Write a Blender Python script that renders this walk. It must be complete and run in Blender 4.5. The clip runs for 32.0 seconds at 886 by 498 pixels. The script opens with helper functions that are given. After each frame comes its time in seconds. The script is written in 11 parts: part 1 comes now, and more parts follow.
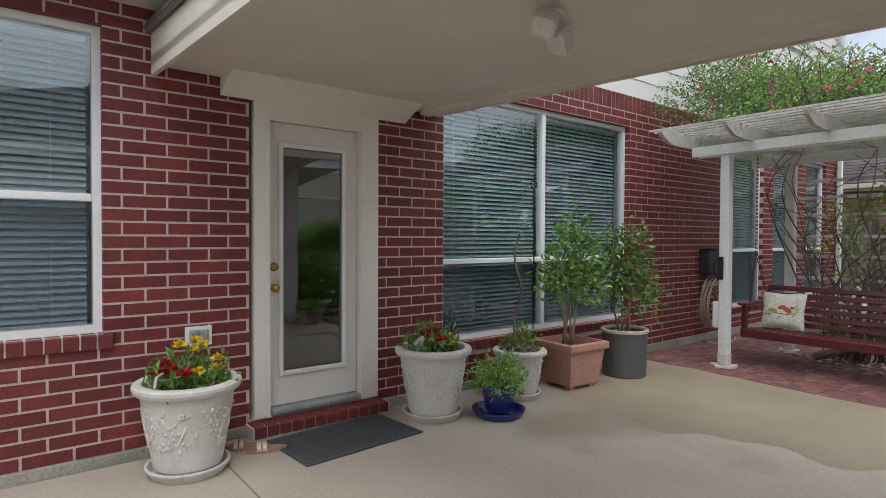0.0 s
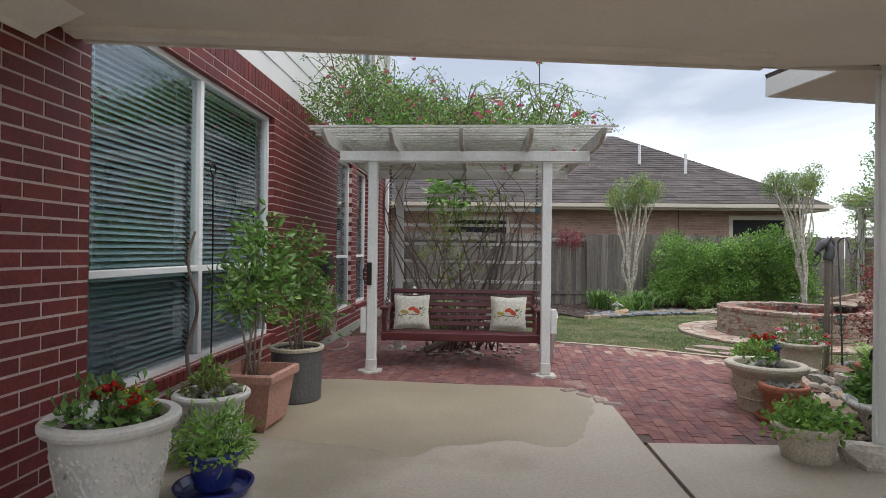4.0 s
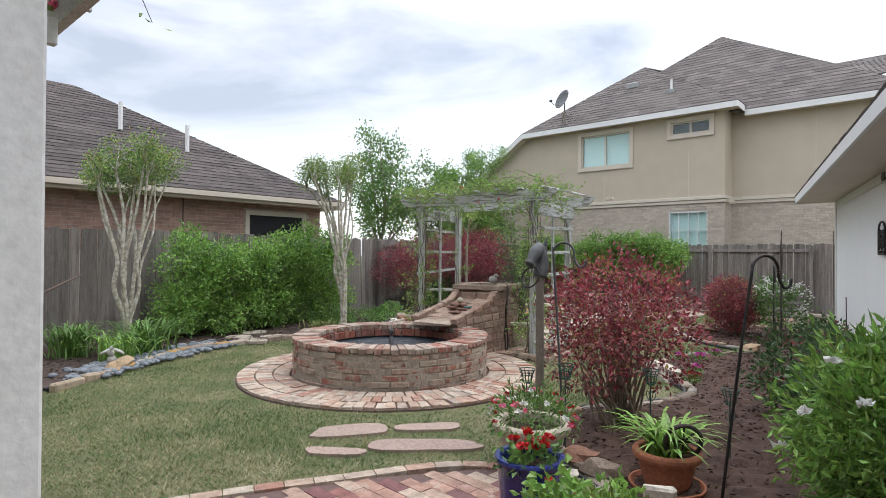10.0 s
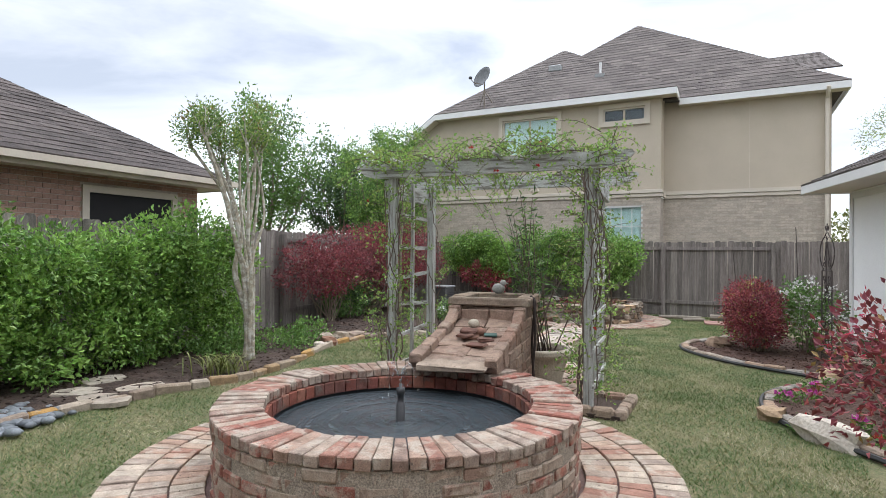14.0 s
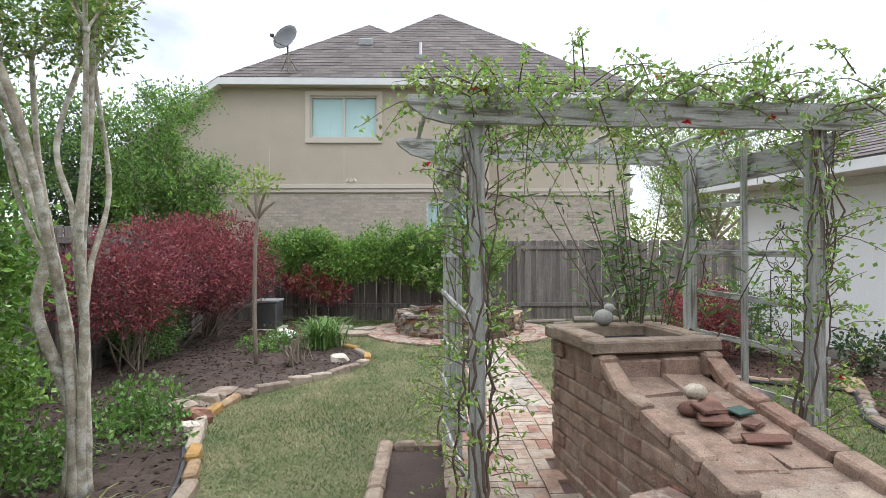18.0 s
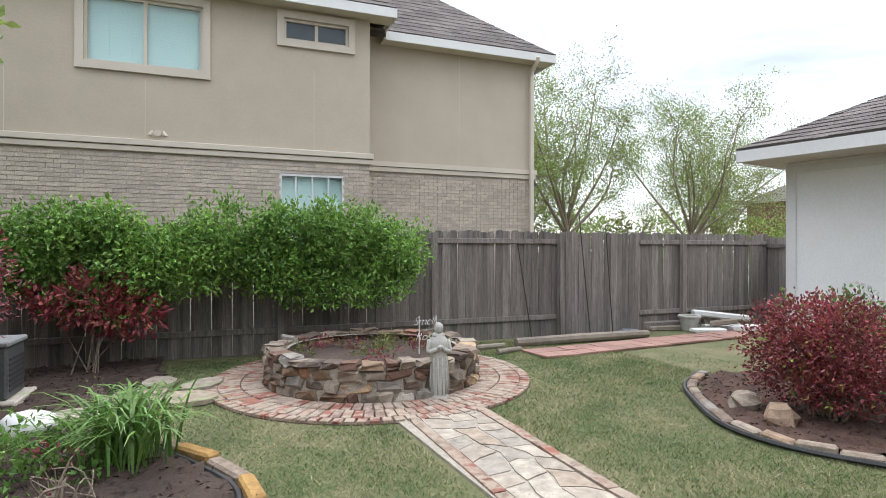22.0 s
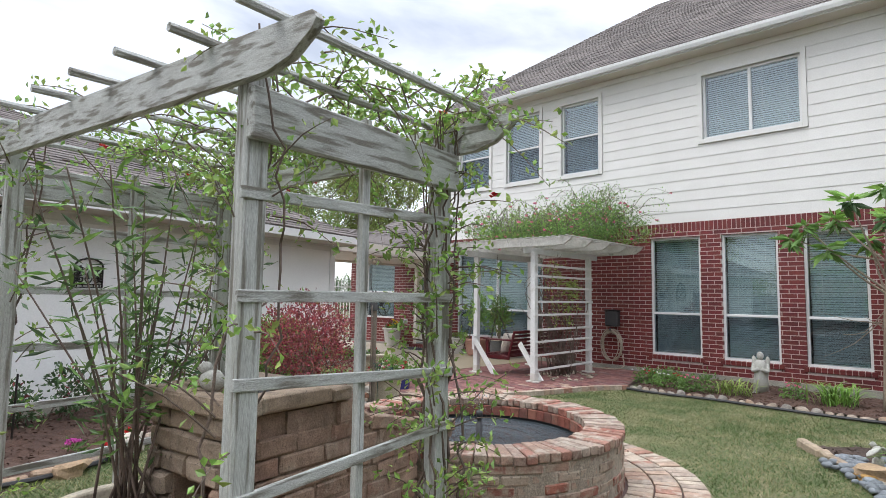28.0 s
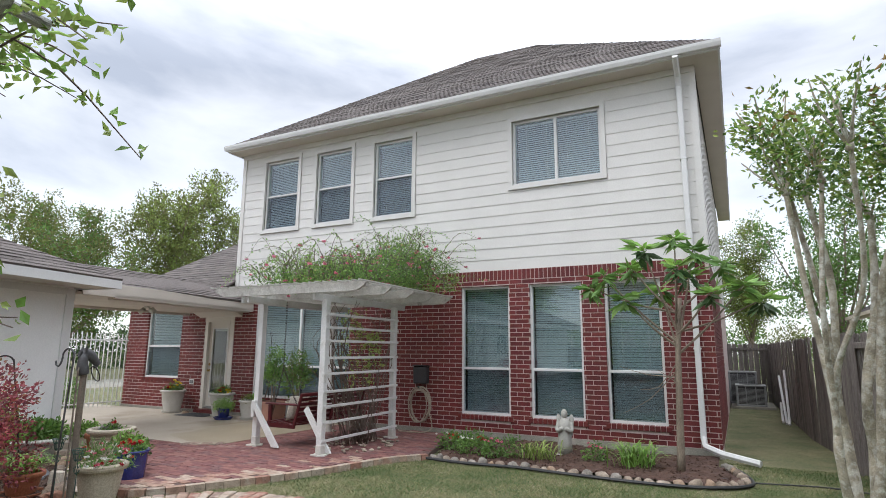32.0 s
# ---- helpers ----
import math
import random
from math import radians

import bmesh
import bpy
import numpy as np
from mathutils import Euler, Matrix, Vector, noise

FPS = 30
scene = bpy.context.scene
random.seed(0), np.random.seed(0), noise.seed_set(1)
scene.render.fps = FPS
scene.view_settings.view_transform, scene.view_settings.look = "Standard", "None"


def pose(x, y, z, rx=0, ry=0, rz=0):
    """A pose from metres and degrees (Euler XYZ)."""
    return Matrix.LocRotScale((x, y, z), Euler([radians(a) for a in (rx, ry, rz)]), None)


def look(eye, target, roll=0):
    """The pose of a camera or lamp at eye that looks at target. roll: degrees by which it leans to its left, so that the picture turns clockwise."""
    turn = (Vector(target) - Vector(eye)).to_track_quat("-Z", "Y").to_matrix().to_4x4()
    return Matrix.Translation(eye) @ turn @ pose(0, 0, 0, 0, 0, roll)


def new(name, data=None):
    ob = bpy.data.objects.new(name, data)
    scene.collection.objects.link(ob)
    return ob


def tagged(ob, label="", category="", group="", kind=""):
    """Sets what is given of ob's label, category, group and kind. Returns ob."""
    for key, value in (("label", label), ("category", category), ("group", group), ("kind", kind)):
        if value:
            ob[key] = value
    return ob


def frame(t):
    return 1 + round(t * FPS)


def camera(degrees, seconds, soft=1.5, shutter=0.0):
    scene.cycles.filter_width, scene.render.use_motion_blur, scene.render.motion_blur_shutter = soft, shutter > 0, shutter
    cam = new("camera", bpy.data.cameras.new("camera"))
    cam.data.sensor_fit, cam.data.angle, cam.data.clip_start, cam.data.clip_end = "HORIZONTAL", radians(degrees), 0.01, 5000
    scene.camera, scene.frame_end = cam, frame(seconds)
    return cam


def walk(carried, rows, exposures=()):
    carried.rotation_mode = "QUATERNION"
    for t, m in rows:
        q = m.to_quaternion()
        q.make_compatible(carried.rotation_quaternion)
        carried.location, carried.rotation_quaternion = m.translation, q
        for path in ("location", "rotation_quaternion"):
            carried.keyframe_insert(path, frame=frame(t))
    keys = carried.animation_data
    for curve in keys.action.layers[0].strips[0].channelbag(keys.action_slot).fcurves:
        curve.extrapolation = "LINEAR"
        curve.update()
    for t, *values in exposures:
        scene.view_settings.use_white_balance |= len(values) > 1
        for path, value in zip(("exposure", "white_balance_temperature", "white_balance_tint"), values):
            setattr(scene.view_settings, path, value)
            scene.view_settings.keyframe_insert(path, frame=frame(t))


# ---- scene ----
cam = camera(76.4, 32.0, 0.85)
PATH = [
    (0, (-0.153, -0.082, 1.39), (1.085, 1.489, 1.35), 0.3),
    (0.5, (-0.152, 0.093, 1.408), (1.193, 1.572, 1.359), 0.4),
    (1, (-0.232, 0.246, 1.409), (1.248, 1.591, 1.368), 0.4),
    (1.5, (-0.354, 0.438, 1.401), (1.321, 1.532, 1.371), 0.5),
    (2, (-0.297, 0.686, 1.373), (1.503, 1.557, 1.346), 0.4),
    (2.5, (-0.26, 0.923, 1.348), (1.63, 1.578, 1.329), 0.5),
    (3, (-0.253, 1.195, 1.339), (1.702, 1.62, 1.335), 0.5),
    (3.5, (-0.165, 1.435, 1.347), (1.817, 1.704, 1.35), 0.6),
    (5.5, (0.629, 2.286, 1.289), (2.606, 1.982, 1.297), 0.4),
    (6, (1.173, 2.381, 1.321), (3.121, 1.93, 1.327), 0.1),
    (6.5, (1.612, 2.447, 1.368), (3.484, 1.745, 1.372), 0.4),
    (7, (2.1, 2.407, 1.407), (3.902, 1.54, 1.421), 0.5),
    (7.5, (2.564, 2.326, 1.405), (4.303, 1.338, 1.424), 0.4),
    (8, (2.986, 2.217, 1.423), (4.621, 1.066, 1.439), 0.4),
    (8.5, (3.448, 2.011, 1.446), (4.977, 0.723, 1.462), 0.4),
    (9, (3.862, 1.813, 1.449), (5.317, 0.441, 1.463), 0.5),
    (9.5, (4.331, 1.505, 1.433), (5.701, 0.048, 1.451), 0.4),
    (10, (4.79, 1.188, 1.458), (6.111, -0.314, 1.475), 0.4),
    (10.5, (5.194, 0.926, 1.464), (6.488, -0.599, 1.482), 0.3),
    (11, (5.518, 0.658, 1.486), (6.78, -0.893, 1.505), 0.3),
    (11.5, (5.926, 0.381, 1.493), (7.171, -1.184, 1.513), 0.3),
    (12, (6.355, 0.166, 1.488), (7.585, -1.411, 1.51), 0.2),
    (12.5, (6.817, -0.034, 1.489), (8.013, -1.637, 1.51), 0.3),
    (13, (7.262, -0.221, 1.485), (8.412, -1.857, 1.499), 0.5),
    (13.5, (7.654, -0.327, 1.455), (8.687, -2.04, 1.471), 0.5),
    (14, (8.054, -0.467, 1.425), (8.968, -2.246, 1.441), 0.5),
    (14.5, (8.43, -0.578, 1.405), (9.218, -2.416, 1.422), 0.6),
    (15, (8.863, -0.651, 1.405), (9.458, -2.56, 1.418), 0.2),
    (15.5, (9.315, -0.841, 1.405), (9.758, -2.791, 1.424), -0),
    (17.5, (11.293, -2.027, 1.47), (11.287, -4.027, 1.485), -0.8),
    (18, (11.704, -2.466, 1.505), (11.654, -4.465, 1.516), -0.2),
    (18.5, (12.038, -3.08, 1.505), (11.923, -5.077, 1.517), 0.1),
    (19, (12.212, -3.774, 1.47), (12.004, -5.763, 1.483), -0.1),
    (19.5, (12.361, -4.356, 1.425), (12.095, -6.338, 1.442), -0.2),
    (20, (12.523, -4.926, 1.465), (12.199, -6.9, 1.478), -0.1),
    (20.5, (12.592, -5.502, 1.475), (12.205, -7.464, 1.484), -0.1),
    (21, (12.639, -6.073, 1.495), (12.168, -8.017, 1.501), 0.3),
    (21.5, (12.731, -6.658, 1.471), (12.141, -8.569, 1.47), -0.1),
    (22, (12.776, -7.092, 1.464), (12.051, -8.956, 1.464), 0.1),
    (22.5, (12.886, -7.492, 1.469), (11.962, -9.266, 1.472), 0.3),
    (23, (12.946, -7.762, 1.464), (11.813, -9.41, 1.462), 0.6),
    (23.5, (12.938, -7.982, 1.488), (11.601, -9.469, 1.487), 0.8),
    (24, (12.967, -8.131, 1.504), (11.35, -9.307, 1.512), 1),
    (24.5, (13.073, -8.199, 1.441), (11.247, -9.016, 1.467), 1.3),
    (25, (13.07, -8.173, 1.41), (11.126, -8.641, 1.446), 1.1),
    (25.5, (13.172, -8.101, 1.428), (11.175, -8.189, 1.466), 1.1),
    (26, (13.344, -8.107, 1.472), (11.372, -7.773, 1.514), 1.2),
    (26.5, (13.494, -8.029, 1.537), (11.614, -7.346, 1.582), 1.1),
    (28.5, (13.435, -7.817, 1.484), (12.216, -6.248, 1.714), 0.6),
    (29, (13.582, -7.619, 1.479), (12.439, -6.007, 1.784), 0.5),
    (29.5, (13.579, -7.468, 1.489), (12.49, -5.825, 1.827), 0.4),
    (30, (13.481, -7.25, 1.476), (12.44, -5.578, 1.823), 0.5),
    (30.5, (13.401, -7.041, 1.474), (12.442, -5.321, 1.822), 0.4),
    (31, (13.376, -6.74, 1.51), (12.451, -5, 1.854), 0.4),
    (31.5, (13.356, -6.512, 1.531), (12.439, -4.769, 1.878), 0.4),
    (32, (13.298, -6.29, 1.559), (12.394, -4.542, 1.913), 0.4),
]
walk(cam, [(t, look(eye, target, roll)) for t, eye, target, roll in PATH], [(0, -0.04), (3, -0.06), (6, -0.08), (9, 0.04), (13, 0.08), (18, 0.25), (21, 0.2), (23, 0.26), (25, 0.26), (26.5, 0.22), (29, 0.12), (32, -0.04)])

# ---- sky, sun ----
world = bpy.data.worlds.new("overcast_sky")
scene.world = world
world.use_nodes = True
wn, wl = world.node_tree.nodes, world.node_tree.links
for n_ in list(wn):
    wn.remove(n_)
w_out = wn.new("ShaderNodeOutputWorld")
w_bg = wn.new("ShaderNodeBackground")
w_bg2 = wn.new("ShaderNodeBackground")
w_add = wn.new("ShaderNodeAddShader")
w_sky = wn.new("ShaderNodeTexSky")
w_sky.sky_type = "NISHITA"
w_sky.sun_disc = False
w_sky.sun_elevation, w_sky.sun_rotation = radians(55), radians(205)
w_co = wn.new("ShaderNodeTexCoord")
w_map = wn.new("ShaderNodeMapping")
w_map.inputs["Scale"].default_value = (1.0, 1.0, 3.2)
w_n1 = wn.new("ShaderNodeTexNoise")
w_n1.inputs["Scale"].default_value = 1.7
w_n1.inputs["Detail"].default_value = 7
w_n1.inputs["Roughness"].default_value = 0.52
w_n1.inputs["Distortion"].default_value = 0.5
w_ramp = wn.new("ShaderNodeValToRGB")
w_ramp.color_ramp.elements[0].position, w_ramp.color_ramp.elements[0].color = 0.36, (0.53, 0.565, 0.645, 1)
w_ramp.color_ramp.elements[1].position, w_ramp.color_ramp.elements[1].color = 0.60, (1.10, 1.13, 1.18, 1)
w_mid = w_ramp.color_ramp.elements.new(0.47)
w_mid.color = (0.82, 0.845, 0.91, 1)
wl.new(w_co.outputs["Generated"], w_map.inputs["Vector"])
wl.new(w_map.outputs["Vector"], w_n1.inputs["Vector"])
wl.new(w_n1.outputs["Fac"], w_ramp.inputs["Fac"])
wl.new(w_ramp.outputs["Color"], w_bg.inputs["Color"])
wl.new(w_sky.outputs["Color"], w_bg2.inputs["Color"])
# an overcast sky is brightest overhead
w_sep = wn.new("ShaderNodeSeparateXYZ")
w_up = wn.new("ShaderNodeMapRange")
w_up.inputs["From Min"].default_value, w_up.inputs["From Max"].default_value = 0.42, 0.95
w_up.inputs["To Min"].default_value, w_up.inputs["To Max"].default_value = 0.95, 3.3
wl.new(w_co.outputs["Generated"], w_sep.inputs[0])
wl.new(w_sep.outputs["Z"], w_up.inputs["Value"])
wl.new(w_up.outputs[0], w_bg.inputs["Strength"])
w_bg2.inputs["Strength"].default_value = 0.05
wl.new(w_bg.outputs[0], w_add.inputs[0])
wl.new(w_bg2.outputs[0], w_add.inputs[1])
wl.new(w_add.outputs[0], w_out.inputs["Surface"])

sun_data = bpy.data.lights.new("sun", "SUN")
sun_data.energy, sun_data.angle, sun_data.color = 0.7, radians(20), (1.0, 0.985, 0.96)
sun = new("sun", sun_data)
sun.matrix_world = look((0, 0, 40), (0.25, 0.5, 39.18))

# ---- geometry tools ----
RNG = np.random.default_rng(7)


class Geo:
    """Collects vertices and faces; m is the transform applied to what is added."""

    def __init__(self):
        self.v, self.f, self.n = [], [], 0
        self.m = np.eye(4)

    def at(self, x=0, y=0, z=0, rx=0, ry=0, rz=0):
        self.m = np.array(pose(x, y, z, rx, ry, rz))
        return self

    def add(self, verts, faces):
        """faces: an array (k, n), or a list of tuples."""
        verts = np.asarray(verts, float).reshape(-1, 3)
        self.v.append(verts @ self.m[:3, :3].T + self.m[:3, 3])
        if isinstance(faces, np.ndarray):
            self.f.append(faces + self.n)
        else:
            by = {}
            for q in faces:
                by.setdefault(len(q), []).append(q)
            for k in by:
                self.f.append(np.array(by[k]) + self.n)
        self.n += len(verts)
        return self

    def box(self, x0, x1, y0, y1, z0, z1, c=0.0):
        if c <= 0:
            v = [(x, y, z) for z in (z0, z1) for y in (y0, y1) for x in (x0, x1)]
            return self.add(v, np.array([(0, 2, 3, 1), (4, 5, 7, 6), (0, 1, 5, 4), (2, 6, 7, 3), (0, 4, 6, 2), (1, 3, 7, 5)]))
        c = min(c, 0.45 * min(x1 - x0, y1 - y0, z1 - z0))
        v, index = [], {}
        for i in (0, 1):
            for j in (0, 1):
                for k in (0, 1):
                    p = ((x0, x1)[i], (y0, y1)[j], (z0, z1)[k])
                    s = (1 - 2 * i, 1 - 2 * j, 1 - 2 * k)
                    for a in range(3):
                        q = [p[b] + (0 if b == a else s[b] * c) for b in range(3)]
                        index[i, j, k, a] = len(v)
                        v.append(q)
        f = []
        for a in range(3):
            b, d = (a + 1) % 3, (a + 2) % 3
            for s in (0, 1):
                loop = []
                for u, w in ((0, 0), (1, 0), (1, 1), (0, 1)):
                    key = [0, 0, 0]
                    key[a], key[b], key[d] = s, u, w
                    loop.append(index[(*key, a)])
                f.append(tuple(loop if s else loop[::-1]))
        for a in range(3):
            b, d = (a + 1) % 3, (a + 2) % 3
            for u in (0, 1):
                for w in (0, 1):
                    k0, k1 = [0, 0, 0], [0, 0, 0]
                    k0[b], k0[d], k1[b], k1[d], k1[a] = u, w, u, w, 1
                    loop = [index[(*k0, b)], index[(*k1, b)], index[(*k1, d)], index[(*k0, d)]]
                    f.append(tuple(loop if (u != w) else loop[::-1]))
        for i in (0, 1):
            for j in (0, 1):
                for k in (0, 1):
                    loop = [index[i, j, k, a] for a in range(3)]
                    f.append(tuple(loop if (i + j + k) % 2 else loop[::-1]))
        return self.add(v, f)

    def prism(self, outline, z0, z1):
        """An upright prism over a counterclockwise outline of (x, y)."""
        n = len(outline)
        v = [(x, y, z0) for x, y in outline] + [(x, y, z1) for x, y in outline]
        f = [tuple(range(n - 1, -1, -1)), tuple(range(n, 2 * n))]
        f += [(i, (i + 1) % n, n + (i + 1) % n, n + i) for i in range(n)]
        return self.add(v, f)

    def extrude(self, outline, x0, x1):
        """A prism along x over a counterclockwise outline of (y, z)."""
        n = len(outline)
        v = [(x0, y, z) for y, z in outline] + [(x1, y, z) for y, z in outline]
        f = [tuple(range(n - 1, -1, -1)), tuple(range(n, 2 * n))]
        f += [(i, (i + 1) % n, n + (i + 1) % n, n + i) for i in range(n)]
        return self.add(v, f)

    def tube(self, points, radii, k=8, caps=True):
        p = np.asarray(points, float)
        r = np.broadcast_to(np.asarray(radii, float), (len(p),))
        t = np.gradient(p, axis=0)
        t /= np.maximum(np.linalg.norm(t, axis=1, keepdims=True), 1e-9)
        ref = np.array([0.0, 0, 1]) if abs(t[:, 2]).mean() < 0.8 else np.array([1.0, 0, 0])
        a = np.cross(t, ref)
        a /= np.maximum(np.linalg.norm(a, axis=1, keepdims=True), 1e-9)
        b = np.cross(t, a)
        th = np.arange(k) * 2 * np.pi / k
        v = p[:, None] + r[:, None, None] * (np.cos(th)[None, :, None] * a[:, None] + np.sin(th)[None, :, None] * b[:, None])
        i, j = np.meshgrid(np.arange(len(p) - 1), np.arange(k), indexing="ij")
        i, j = i.ravel(), j.ravel()
        f = np.stack([i * k + j, i * k + (j + 1) % k, (i + 1) * k + (j + 1) % k, (i + 1) * k + j], 1)
        self.add(v.reshape(-1, 3), f)
        if caps and k > 2:
            n = self.n - len(p) * k
            self.f.append(np.array([[n + q for q in range(k - 1, -1, -1)]]))
            self.f.append(np.array([[n + (len(p) - 1) * k + q for q in range(k)]]))
        return self

    def lathe(self, profile, k=32):
        """Turns a profile of (radius, z) about the z axis."""
        pr = np.asarray(profile, float)
        th = np.arange(k) * 2 * np.pi / k
        v = np.stack([pr[:, 0, None] * np.cos(th), pr[:, 0, None] * np.sin(th), np.repeat(pr[:, 1, None], k, 1)], -1)
        i, j = np.meshgrid(np.arange(len(pr) - 1), np.arange(k), indexing="ij")
        i, j = i.ravel(), j.ravel()
        f = np.stack([i * k + j, i * k + (j + 1) % k, (i + 1) * k + (j + 1) % k, (i + 1) * k + j], 1)
        return self.add(v.reshape(-1, 3), f)

    def blob(self, x, y, z, rx, ry, rz, k=10, rough=0.18, seed=0):
        """A lumpy stone."""
        rg = np.random.default_rng(seed)
        rows = 6
        v, f = [], []
        ph = rg.uniform(0, 6.28, 6)
        for i in range(rows + 1):
            a = np.pi * i / rows
            for j in range(k):
                b = 2 * np.pi * j / k
                d = np.array([np.sin(a) * np.cos(b), np.sin(a) * np.sin(b), np.cos(a)])
                s = 1 + rough * (np.sin(3 * d[0] + ph[0]) * np.cos(4 * d[1] + ph[1]) + 0.7 * np.sin(5 * d[2] + ph[2] + 2 * d[0]) + 0.5 * np.sin(7 * d[1] + ph[3]))
                v.append((x + rx * s * d[0], y + ry * s * d[1], z + rz * s * d[2]))
        for i in range(rows):
            for j in range(k):
                f.append((i * k + j, (i + 1) * k + j, (i + 1) * k + (j + 1) % k, i * k + (j + 1) % k))
        return self.add(v, np.array(f))

    def leaves(self, pos, direction, length, width, lift=0.25, rng=None):
        """Folded leaves: pos is the base of each, direction the way that it grows."""
        rng = rng or RNG
        pos = np.asarray(pos, float)
        n = len(pos)
        d = direction / np.maximum(np.linalg.norm(direction, axis=1, keepdims=True), 1e-9)
        r = rng.normal(size=(n, 3))
        s = np.cross(d, r)
        s /= np.maximum(np.linalg.norm(s, axis=1, keepdims=True), 1e-9)
        u = np.cross(s, d)
        ln = (length * rng.uniform(0.7, 1.25, n))[:, None]
        wd = (width * rng.uniform(0.75, 1.2, n))[:, None]
        mid = pos + d * ln * 0.48
        v = np.stack([pos, mid + s * wd * 0.5 + u * wd * lift, pos + d * ln, mid - s * wd * 0.5 + u * wd * lift], 1)
        base = np.arange(n)[:, None] * 4
        f = np.concatenate([base + [0, 1, 2], base + [0, 2, 3]])
        return self.add(v.reshape(-1, 3), f)

    def mesh(self, name, smooth=False):
        me = bpy.data.meshes.new(name)
        v = np.concatenate(self.v).astype(np.float32)
        loops = np.concatenate([f.ravel() for f in self.f]).astype(np.int32)
        sizes = np.concatenate([np.full(len(f), f.shape[1]) for f in self.f])
        me.vertices.add(len(v))
        me.vertices.foreach_set("co", v.ravel())
        me.loops.add(len(loops))
        me.loops.foreach_set("vertex_index", loops)
        me.polygons.add(len(sizes))
        me.polygons.foreach_set("loop_start", np.concatenate([[0], np.cumsum(sizes)[:-1]]).astype(np.int32))
        if smooth:
            me.polygons.foreach_set("use_smooth", np.ones(len(sizes), bool))
        else:
            me.polygons.foreach_set("use_smooth", np.zeros(len(sizes), bool))
        me.update(calc_edges=True)
        return me


def part(name, geo, material, parent, label="", smooth=False, kind="", m=None):
    me = geo if isinstance(geo, bpy.types.Mesh) else geo.mesh(name, smooth)
    if not me.materials:
        me.materials.append(material)
    ob = new(name, me)
    if parent is not None:
        ob.parent = parent
    if m is not None:
        ob.matrix_basis = m
    return tagged(ob, label=label, kind=kind)


def structure(name, geo, material, label="", category="", smooth=False):
    return tagged(part(name, geo, material, None, smooth=smooth), label, category, kind="structure")


def thing(name, m, label, category, group=""):
    ob = new(name)
    ob.empty_display_size = 0.1
    ob.matrix_basis = m
    return tagged(ob, label, category, group)


def solo(name, geo, material, m, label, category, group="", smooth=False, kind=""):
    return tagged(part(name, geo, material, None, smooth=smooth, m=m), label, category, group, kind)


def wobble(points, amount, seed=0):
    rg = np.random.default_rng(seed)
    p = np.asarray(points, float)
    return p + rg.normal(size=p.shape) * amount


def spline(points, n):
    """A smooth curve through points."""
    p = np.asarray(points, float)
    q = np.concatenate([[2 * p[0] - p[1]], p, [2 * p[-1] - p[-2]]])
    out = []
    for t in np.linspace(0, len(p) - 1 - 1e-6, n):
        i = int(t)
        u = t - i
        a, b, c, d = q[i], q[i + 1], q[i + 2], q[i + 3]
        out.append(0.5 * (2 * b + (c - a) * u + (2 * a - 5 * b + 4 * c - d) * u * u + (3 * b - a - 3 * c + d) * u**3))
    return np.array(out)


